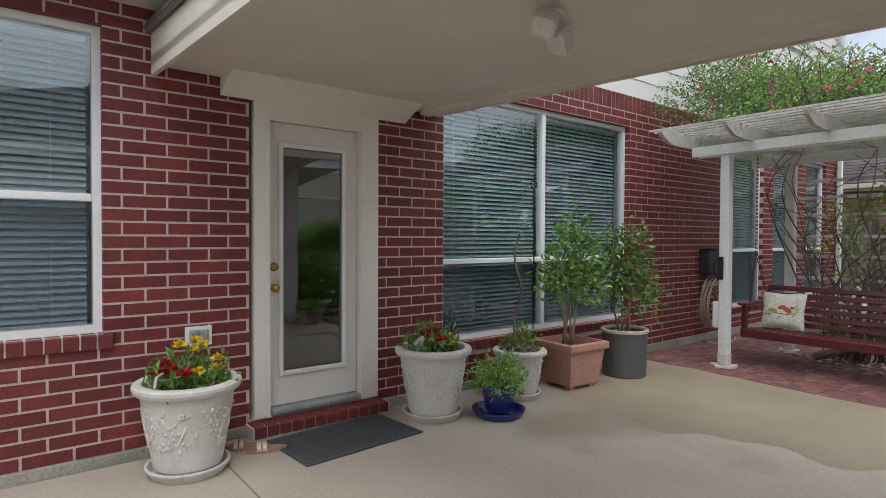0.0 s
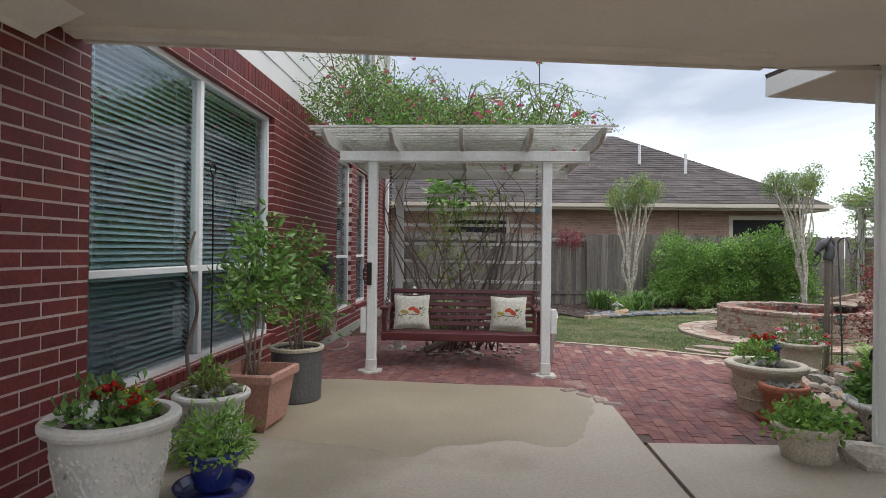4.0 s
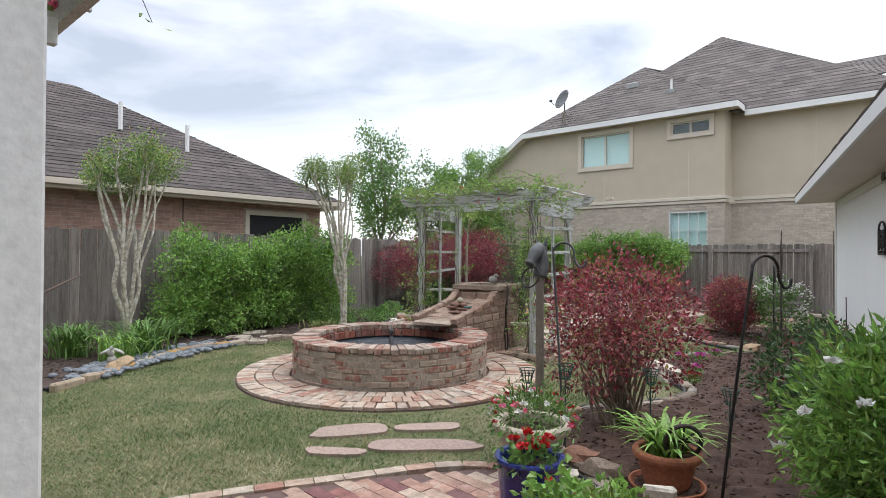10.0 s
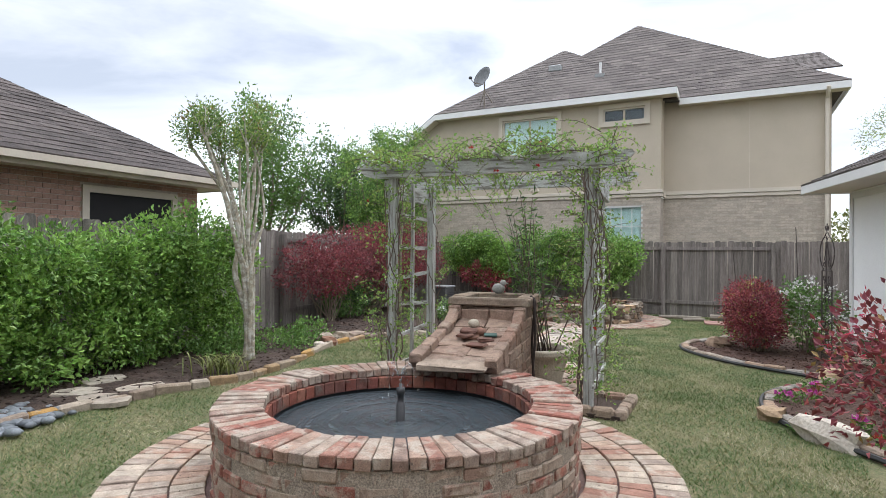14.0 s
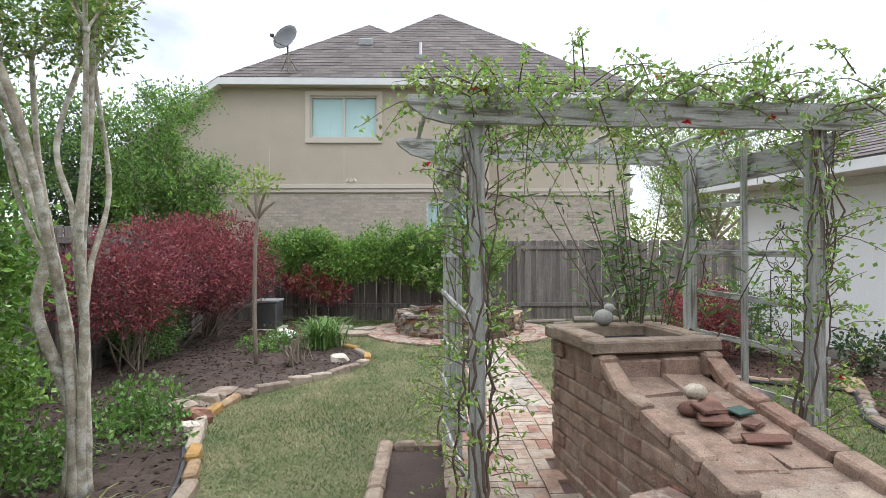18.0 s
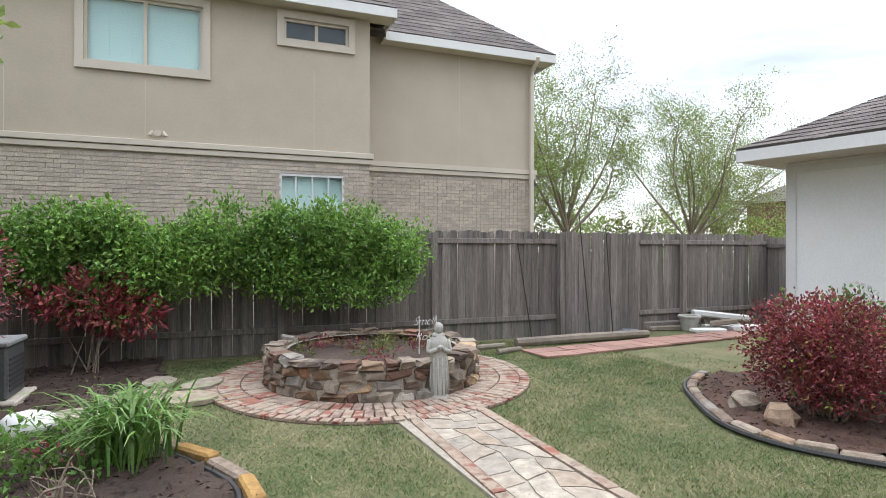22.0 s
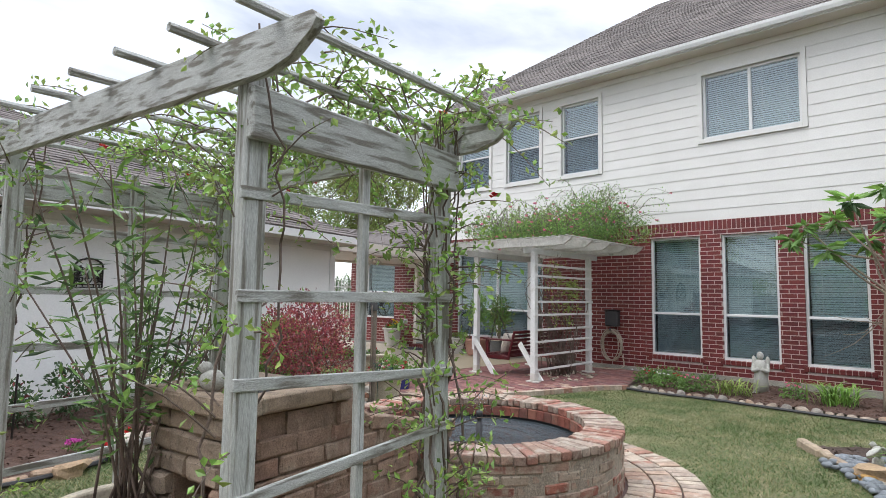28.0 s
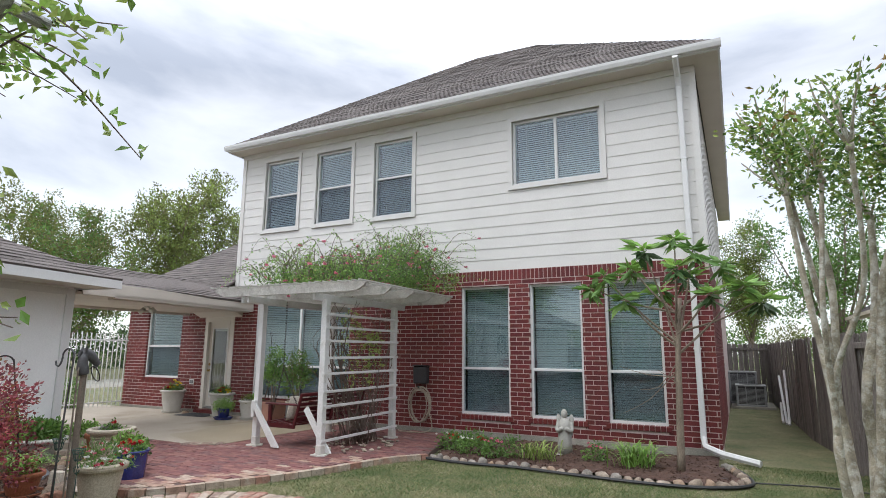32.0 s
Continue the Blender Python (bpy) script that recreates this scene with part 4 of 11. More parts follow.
ez, rz_, hw = 2.67, 4.74, GW / 2 + 0.45
c00, c10, c11, c01 = gp(-GW - OV, -OS, ez), gp(OV, -OS, ez), gp(OV, GL + ON, ez), gp(-GW - OV, GL + ON, ez)
ra, rb = gp(-GW / 2, 3.52, rz_), gp(-GW / 2, 6.05, rz_)
gar_roof = roof("roof_garage", [(c10, c11, rb, ra), (c00, c10, ra, ra), (c01, c00, ra, rb), (c11, c01, rb, rb)], SHINGLE, "grey-brown asphalt shingle hip roof of the garage", 0.14, 0.30, 31)
g = Geo()
g.m = np.array(GM)
g.box(OV - 0.03, OV, -OS, GL + ON, ez - 0.15, ez - 0.015).box(-GW - OV, OV - 0.03, -OS, -OS + 0.03, ez - 0.15, ez - 0.015).box(-GW - OV, OV - 0.03, GL + ON - 0.03, GL + ON, ez - 0.15, ez - 0.015)
part("fascia", g, WHITE, gar_roof)
g = Geo()
g.m = np.array(GM)
g.box(0.0, OV - 0.03, -OS + 0.03, GL + ON - 0.03, ez - 0.14, ez - 0.11).box(-GW, 0, -OS + 0.03, -0.03, ez - 0.14, ez - 0.11)
part("soffit", g, SOFFIT, gar_roof)
g = Geo()
for a, b in ((ra, rb),):
    a, b = np.array(a), np.array(b)
    for i in range(14):
        p, q = a + (b - a) * i / 14, a + (b - a) * (i + 1.1) / 14
        g.tube([p + (0, 0, 0.02 + 0.004 * (i % 2)), q + (0, 0, 0.02)], 0.07, 6)
part("ridge_cap", g, SHINGLE, gar_roof)

# ---- covered breezeway between the house door and the garage ----
BZ = 2.46
COVER = [(0.60, 3.83), (0.92, -1.0), (3.35, -0.86), (3.42, 0.0), (2.87, 3.83)]
breeze = structure("ceiling_breezeway", Geo().prism(COVER, BZ, BZ + 0.05), SOFFIT, "cream painted soffit of the covered walkway", "ceiling")


def beam_along(geo, a, b, w, z0, z1):
    a, b = np.array(a, float), np.array(b, float)
    d = (b - a) / np.linalg.norm(b - a)
    s = np.array([-d[1], d[0]]) * w
    geo.prism([tuple(a), tuple(b), tuple(b + s), tuple(a + s)], z0, z1)


g = Geo()
beam_along(g, (3.42, 0.0), (2.87, 3.83), 0.03, BZ - 0.015, BZ + 0.23)
beam_along(g, (3.51, -0.63), (3.42, 0.0), 0.03, BZ + 0.0, BZ + 0.23)
beam_along(g, (0.60, 3.83), (0.92, -1.0), 0.03, BZ - 0.06, BZ + 0.2)
part("fascia", g, SOFFIT, breeze)
g = Geo()
beam_along(g, (3.27, 0.05), (2.75, 3.8), 0.11, BZ - 0.035, BZ)
part("inner_band", g, SOFFIT, breeze)
g = Geo()
g.extrude([(3.58, BZ), (3.80, BZ - 0.10), (3.83, BZ - 0.12), (3.83, BZ)], 1.02, 2.52)
part("cove_moulding", g, TRIM, breeze)
ridge = [(1.75, 3.83, BZ + 0.72), (2.1, -1.5, BZ + 0.72)]
breeze_roof = roof("roof_breezeway", [((3.48, -0.6, BZ + 0.215), (2.90, 3.83, BZ + 0.215), ridge[0], ridge[1]), ((0.56, 3.83, BZ + 0.215), (0.9, -1.0, BZ + 0.215), ridge[1], ridge[0])], SHINGLE, "grey-brown shingle roof over the walkway", 0.14, 0.3, 41)

g = Geo()
g.add([(0.9, -1.0, BZ), (3.42, -0.7, BZ), (3.48, -0.6, BZ + 0.215), (2.1, -1.5, BZ + 0.72), (0.9, -1.0, BZ + 0.215)], [(0, 1, 2, 4), (4, 2, 3)])
part("end_panel", g, SOFFIT, breeze_roof)

# ---- neighbouring two-storey tan house ----
NY, NY2 = -18.5, -19.35
NW = {"a": (13.15, 15.06, 4.74, 5.95), "b": (10.42, 11.69, 5.56, 5.99), "c": (10.49, 11.77, 1.05, 2.95)}
g = Geo()
for a, b, c, d in holes(9.97, 17.35, 3.42, 6.3, [NW["a"], NW["b"]]):
    g.box(a, b, NY - 0.2, NY, c, d)
tan_house = structure("house_south", g, TAN, "two-storey tan stucco house with a tan brick ground floor", "house")
part("gable_wall", Geo().add([(17.35, NY, 3.42), (21.0, NY, 3.42), (21.0, NY, 3.78), (17.35, NY, 6.3), (17.35, NY - 0.2, 3.42), (21.0, NY - 0.2, 3.42), (21.0, NY - 0.2, 3.78), (17.35, NY - 0.2, 6.3)], np.array([(0, 1, 2, 3), (7, 6, 5, 4), (0, 4, 5, 1), (1, 5, 6, 2), (2, 6, 7, 3), (3, 7, 4, 0)])), TAN, tan_house)
part("return_wall", Geo().box(9.97, 10.17, NY2 - 0.2, NY - 0.2, 3.42, 6.3), TAN, tan_house)
part("wing_wall", Geo().box(5.6, 9.97, NY2 - 0.2, NY2, 3.42, 6.2), TAN, tan_house)
part("side_wall", Geo().box(5.6, 5.8, NY2 - 10, NY2 - 0.2, 3.42, 6.2), TAN, tan_house)
g = Geo()
for a, b, c, d in holes(9.98, 20.98, -0.2, 3.2, [NW["c"]]):
    g.box(a, b, NY - 0.2, NY - 0.008, c, d)
g.box(9.98, 10.18, NY2 - 0.2, NY - 0.2, -0.2, 3.2).box(5.61, 9.98, NY2 - 0.2, NY2 - 0.008, -0.2, 3.2).box(5.61, 5.81, NY2 - 10, NY2 - 0.2, -0.2, 3.2)
part("brick_storey", g, TAN_MORTAR, tan_house)
g = Geo()
g.box(9.93, 21.02, NY - 0.2, NY + 0.05, 3.2, 3.30, 0.01).box(9.90, 21.04, NY - 0.2, NY + 0.08, 3.31, 3.42, 0.01)
g.box(9.90, 9.97, NY2, NY - 0.2, 3.2, 3.42).box(5.56, 9.90, NY2 - 0.1, NY2 + 0.05, 3.2, 3.30).box(5.54, 9.90, NY2 - 0.1, NY2 + 0.08, 3.31, 3.42)
part("band_moulding", g, TAN_TRIM, tan_house)
g = Geo()
for x in (11.1, 14.1, 16.2):
    g.box(x, x + 0.012, NY - 0.001, NY + 0.004, 3.43, 5.0 if x < 12 else 4.5)
g.box(7.6, 7.612, NY2 - 0.001, NY2 + 0.004, 3.43, 6.1)
part("control_joint", g, TAN_TRIM, tan_house)


def brick_field(name, parent, x0, x1, z0, z1, opens, place, material, bw=0.21, bh=0.068, j=0.011, depth=0.012):
    """Joined brick faces on a far wall: place(u, z, d) gives the point at depth d."""
    gg = Geo()
    v = []
    n = int((z1 - z0) / (bh + j))
    for k in range(n):
        z = z0 + k * (bh + j)
        u = x0 - (k % 2) * bw / 2
        while u < x1:
            a, b = max(u, x0), min(u + bw, x1)
            u += bw + j
            if b - a < 0.03 or any(o[0] - 0.02 < (a + b) / 2 < o[1] + 0.02 and o[2] - 0.02 < z + bh / 2 < o[3] + 0.02 for o in opens):
                continue
            v.append([place(a, z, 0), place(b, z, 0), place(b, z + bh, 0), place(a, z + bh, 0), place(a, z, depth), place(b, z, depth), place(b, z + bh, depth), place(a, z + bh, depth)])
    v = np.array(v)
    base = np.arange(len(v))[:, None] * 8
    f = np.concatenate([base + q for q in ([4, 5, 6, 7], [0, 1, 5, 4], [3, 7, 6, 2], [0, 4, 7, 3], [1, 2, 6, 5])])
    gg.add(v.reshape(-1, 3), f)
    return part(name, gg, material, parent, kind="stuff")


brick_field("bricks", tan_house, 9.98, 20.98, 1.35, 3.2, [NW["c"]], lambda u, z, d: (u, NY - 0.008 + d, z), TAN_BRICK)
brick_field("bricks", tan_house, 5.61, 9.98, 1.35, 3.2, [], lambda u, z, d: (u, NY2 - 0.008 + d, z), TAN_BRICK)


def far_window(parent, x0, x1, z0, z1, y, trim, cols, rows, pane, curtain):
    gg = Geo()
    t = 0.13 if trim else 0.03
    if trim:
        gg.box(x0 - t, x0, y, y + 0.05, z0 - t, z1 + t).box(x1, x1 + t, y, y + 0.05, z0 - t, z1 + t).box(x0, x1, y, y + 0.05, z1, z1 + t).box(x0, x1, y, y + 0.06, z0 - t, z0)
    gg.box(x0, x0 + 0.05, y - 0.09, y - 0.02, z0, z1).box(x1 - 0.05, x1, y - 0.09, y - 0.02, z0, z1).box(x0 + 0.05, x1 - 0.05, y - 0.09, y - 0.02, z0, z0 + 0.05).box(x0 + 0.05, x1 - 0.05, y - 0.09, y - 0.02, z1 - 0.05, z1)
    for i in range(1, cols):
        x = x0 + (x1 - x0) * i / cols
        w = 0.03 if rows == 1 else 0.012
        gg.box(x - w, x + w, y - 0.085, y - 0.03, z0 + 0.05, z1 - 0.05)
    for i in range(1, rows):
        z = z0 + (z1 - z0) * i / rows
        gg.box(x0 + 0.05, x1 - 0.05, y - 0.08, y - 0.035, z - 0.012, z + 0.012)
    w = part("window", gg, TAN_TRIM if trim else WHITE, parent)
    p = part("pane", Geo().box(x0 + 0.05, x1 - 0.05, y - 0.062, y - 0.057, z0 + 0.05, z1 - 0.05), pane, w)
    p.visible_shadow = False
    gg = Geo()
    n = int((x1 - x0) / 0.09)
    for i in range(n):
        a = x0 + (x1 - x0) * i / n
        gg.box(a - 0.004, a + (x1 - x0) / n + 0.004, y - 0.16 + 0.012 * (i % 2), y - 0.155 + 0.012 * (i % 2), z0, z1)
    part("vertical_blind", gg, curtain, w)
    # added panel, painted near-black for the unlit room behind the pane
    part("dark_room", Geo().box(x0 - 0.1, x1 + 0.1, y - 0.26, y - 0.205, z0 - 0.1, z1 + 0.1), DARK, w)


far_window(tan_house, *NW["a"], NY, True, 2, 1, TEAL_PANE, CURTAIN)
# its slats take the same near-black, painting an unlit room
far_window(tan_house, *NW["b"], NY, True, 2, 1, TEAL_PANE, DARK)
far_window(tan_house, *NW["c"], NY, False, 4, 3, TEAL_PANE, CURTAIN)
ZE, ZW = 6.36, 6.22
A1, A2, A3, A4 = (13.65, -21.1, 9.02), (11.3, -23.0, 10.22), (11.3, -33.0, 10.22), (13.4, -24.2, 9.0)
L1, R1, RK = (17.5, NY + 0.4, ZE), (9.5, NY + 0.4, ZE), (21.5, NY + 0.4, 3.64)
tan_roof = roof("roof_south", [(R1, L1, A1, A1), ((9.5, -22.5, ZE), R1, A1, A4), ((5.2, NY2 + 0.4, ZW), (17.0, NY2 + 0.4, ZW), A2, A2), ((5.2, -33, ZW), (5.2, NY2 + 0.4, ZW), A2, A3), (RK, L1, A1, A1), ((21.5, -33, 3.64), RK, A1, A3), ((5.1, -21.0, 7.2), (8.0, -21.0, 7.2), (8.0, -23.6, 8.5), (5.4, -23.6, 8.5))], SHINGLE, "grey shingle hip roof of the tan house", 0.19, 0.42, 51)
g = Geo()
g.box(9.5, 17.5, NY + 0.37, NY + 0.4, ZE - 0.2, ZE - 0.01).box(5.2, 9.5, NY2 + 0.37, NY2 + 0.4, ZW - 0.2, ZW - 0.01).box(9.5, 9.53, NY2 + 0.4, NY + 0.37, ZE - 0.2, ZE - 0.01).box(5.2, 5.23, -33, NY2 + 0.37, ZW - 0.2, ZW - 0.01)
part("fascia", g, WHITE, tan_roof)
rk = [(17.5, ZE - 0.2), (21.5, 3.44), (21.5, 3.63), (17.5, ZE - 0.01)]
g = Geo().add([(x, NY + 0.37, z) for x, z in rk] + [(x, NY + 0.4, z) for x, z in rk], np.array([(3, 2, 1, 0), (4, 5, 6, 7), (0, 1, 5, 4), (1, 2, 6, 5), (2, 3, 7, 6), (3, 0, 4, 7)]))
part("rake_board", g, WHITE, tan_roof)
g = Geo().add([(x, NY - 0.1, z) for x, z in rk] + [(x, NY + 0.37, z) for x, z in rk], np.array([(0, 1, 5, 4)]))
part("rake_soffit", g, TAN_TRIM, tan_roof)
part("soffit", Geo().box(9.53, 17.5, NY - 0.1, NY + 0.37, ZE - 0.18, ZE - 0.14).box(5.23, 9.53, NY2 - 0.1, NY2 + 0.37, ZW - 0.18, ZW - 0.14), TAN_TRIM, tan_roof)
part("roof_vent", Geo().box(13.4, 13.85, -20.1, -19.75, 7.85, 8.08, 0.03), GREYBOX, tan_roof)
part("vent_pipe", Geo().tube([(11.93, -19.2, 7.2), (11.93, -19.2, 7.75)], 0.04, 8), WHITE, tan_roof)
part("vent_flashing", Geo().box(11.78, 12.08, -19.35, -19.05, 7.22, 7.34), GREYBOX, tan_roof)
# ---- neighbouring one-storey pink brick house behind the east fence ----
EX = 17.3
EWIN = [(-7.55, -5.82, 1.1, 2.48), (0.7, 2.7, 1.1, 2.40)]
g = Geo()
for a, b, c, d in holes(-8.0, 14.0, -0.2, 2.72, EWIN):
    g.box(EX + 0.01, EX + 0.2, a, b, c, d)
g.box(EX + 0.2, EX + 9, -8.0, -7.8, -0.2, 2.72)
pink_house = structure("house_east", g, TAN_MORTAR, "single-storey pink brick house behind the fence", "house")
brick_field("bricks", pink_house, -8.0, 9.0, 1.5, 2.72, EWIN, lambda u, z, d: (EX + 0.01 - d, u, z), PINK_BRICK)
part("control_joint", Geo().box(EX - 0.006, EX + 0.01, -4.35, -4.33, 1.4, 2.7), DARK, pink_house)
for y0, y1, z0, z1 in EWIN:
    g = Geo()
    g.box(EX - 0.03, EX + 0.06, y0, y0 + 0.11, z0, z1).box(EX - 0.03, EX + 0.06, y1 - 0.11, y1, z0, z1).box(EX - 0.03, EX + 0.06, y0 + 0.11, y1 - 0.11, z1 - 0.11, z1).box(EX - 0.04, EX + 0.06, y0 + 0.11, y1 - 0.11, z0, z0 + 0.1)
    w = part("window", g, TAN_TRIM, pink_house)
    part("screen", Geo().box(EX + 0.02, EX + 0.04, y0 + 0.11, y1 - 0.11, z0 + 0.1, z1 - 0.11), SCREEN, w)
PZ = 2.82
PA, PB = (21.6, -3.4, 5.75), (21.6, 16, 5.75)
s0, s1 = (16.85, -8.45, PZ), (16.85, 18, PZ)
pink_roof = roof("roof_east", [(s1, s0, PA, PB), (s0, (26, -8.45, PZ), PA, PA)], DARK_SHINGLE, "dark brown shingle hip roof of the brick house", 0.17, 0.36, 71)
g = Geo()
g.box(16.85, 16.88, -8.45, 18, PZ - 0.2, PZ - 0.01).box(16.88, 26, -8.45, -8.42, PZ - 0.2, PZ - 0.01)
g.box(16.74, 16.85, -8.5, 18, PZ - 0.13, PZ - 0.03)
part("fascia", g, TAN_TRIM, pink_roof)
part("soffit", Geo().box(16.88, EX, -8.42, 14, PZ - 0.18, PZ - 0.14).box(EX, 26, -8.42, -8.0, PZ - 0.18, PZ - 0.14), TAN_TRIM, pink_roof)
for y, x in ((-5.0, 18.6), (-3.7, 19.2)):
    part("vent_pipe", Geo().tube([(x, y, PZ + (x - 16.85) * 0.68 - 0.1), (x, y, PZ + (x - 16.85) * 0.68 + 0.55)], 0.05, 8), WHITE, pink_roof)

# ---- fences ----
def fence(name, a, b, high, label, seed, railed, wide=0.14):
    """Pickets from a to b; railed gives the stretches (in metres along it) that show their rails."""
    a, b = np.array(a, float), np.array(b, float)
    length = np.linalg.norm(b - a)
    d = (b - a) / length
    ang = math.degrees(math.atan2(d[1], d[0]))
    root = tagged(new(name), label, "fence", kind="structure")
    root.matrix_basis = pose(a[0], a[1], 0, 0, 0, ang)
    rg = np.random.default_rng(seed)
    shapes = []
    for i in range(6):
        w, cut = wide - rg.uniform(0.001, 0.006), 0.025
        h = high + rg.uniform(-0.015, 0.015)
        gg = Geo()
        ol = [(-w / 2, -0.1), (w / 2, -0.1), (w / 2, h - cut), (w / 2 - cut, h), (-w / 2 + cut, h), (-w / 2, h - cut)]
        k = len(ol)
        v = [(x, -0.009, z) for x, z in ol] + [(x, 0.009, z) for x, z in ol]
        gg.add(v, [tuple(range(k)), tuple(range(2 * k - 1, k - 1, -1))] + [(q, (q + 1) % k + 0, k + (q + 1) % k, k + q)[::-1] for q in range(k)])
        me = gg.mesh("picket")
        me.materials.append(FENCE)
        shapes.append(me)
    n = int(length / wide)
    for i in range(n):
        ob = part("picket", shapes[rg.integers(0, 6)], FENCE, root)
        ob.matrix_basis = pose((i + 0.5) * length / n, rg.normal(0, 0.003), rg.normal(0, 0.008), rg.normal(0, 0.4), rg.normal(0, 0.4), 0)
    for s0_, s1_, side in railed:
        for z in (0.22, high - 0.22):
            part("rail", Geo().box(s0_, s1_, 0.012 * side if side > 0 else -0.05, 0.05 if side > 0 else -0.012, z, z + 0.085, 0.006), FENCE, root)
        if side:
            y0 = 0.012 if side > 0 else -0.1
            for s in np.arange(s0_, s1_ + 0.1, 2.4):
                part("post", Geo().box(s - 0.045, s + 0.045, y0 + (0.04 if side > 0 else -0.04), y0 + 0.09 + (0.04 if side > 0 else -0.04), -0.1, high - 0.05), FENCE, root)
    return root


fence("fence_east", (fence_x(7.0), 7.0), (fence_x(-15.75), -15.75), 1.84, "weathered grey cedar picket fence along the side yard", 1, [(3.5, 8.3, -1), (16.0, 22.7, -1)])
fence("fence_side_yard", (14.22, 15.4), (fence_x(7.0), 7.0), 1.84, "weathered grey cedar picket fence beside the house", 4, [])
fence("fence_cross", (12.97, 15.4), (14.22, 15.4), 1.84, "grey wooden fence with rails closing the side yard", 5, [(0.05, 1.2, -1)])
fence("fence_south", (2.0, -15.75), (fence_x(-15.75), -15.75), 1.78, "weathered grey cedar picket fence with exposed rails", 2, [(0.0, 3.4, 1), (5.2, 14.6, 1)])
fence("fence_return", (2.0, -15.75), (3.2, -12.9), 1.72, "grey wooden return fence with a braced gate by the garage", 3, [(0.0, 3.0, -1)])

tds = thing("downspout", pose(5.72, NY2 + 0.08, 0), "tan metal downspout at the corner of the neighbouring house", "downspout")
part("pipe", Geo().box(-0.05, 0.05, 0.0, 0.08, 0.3, 5.75, 0.015), TAN_TRIM, tds)
part("elbow", Geo().tube([(0, 0.04, 5.7), (0, 0.08, 5.85), (0, 0.3, 6.0), (0, 0.36, 6.1)], 0.05, 8), TAN_TRIM, tds)

# street beyond the white gate
structure("road", Geo().box(-16.5, -10.5, -60, 70, GZ - 0.12, GZ + 0.006), KERB, "pale concrete street beyond the white gate", "road")

# ---- windows and door of the house ----
def blinds(parent, x0, x1, z0, z1, y, single, pitch=0.043):
    n = int((z1 - z0) / pitch)
    slat = Geo().add([(x0, -0.018, -0.019), (x1, -0.018, -0.019), (x1, 0, 0.003), (x0, 0, 0.003), (x1, 0.018, 0.017), (x0, 0.018, 0.017)], np.array([(0, 1, 2, 3), (3, 2, 4, 5)]))
    if single:
        me = slat.mesh("slat")
        me.materials.append(BLIND)
        for i in range(n):
            ob = part("slat", me, BLIND, parent)
            ob.matrix_basis = pose(0, y, z0 + (i + 0.5) * pitch)
    else:
        gg = Geo()
        for i in range(n):
            gg.at(0, y, z0 + (i + 0.5) * pitch)
            gg.add(slat.v[0], slat.f[0])
        part("slats", gg, BLIND, parent, kind="stuff")
    for x in (x0 + 0.18, x1 - 0.18):
        part("ladder_cord", Geo().box(x - 0.0015, x + 0.0015, y - 0.022, y - 0.02, z0, z1), WHITE, parent)
    part("headrail", Geo().box(x0, x1, y - 0.022, y + 0.022, z1 - 0.035, z1), WHITE, parent)


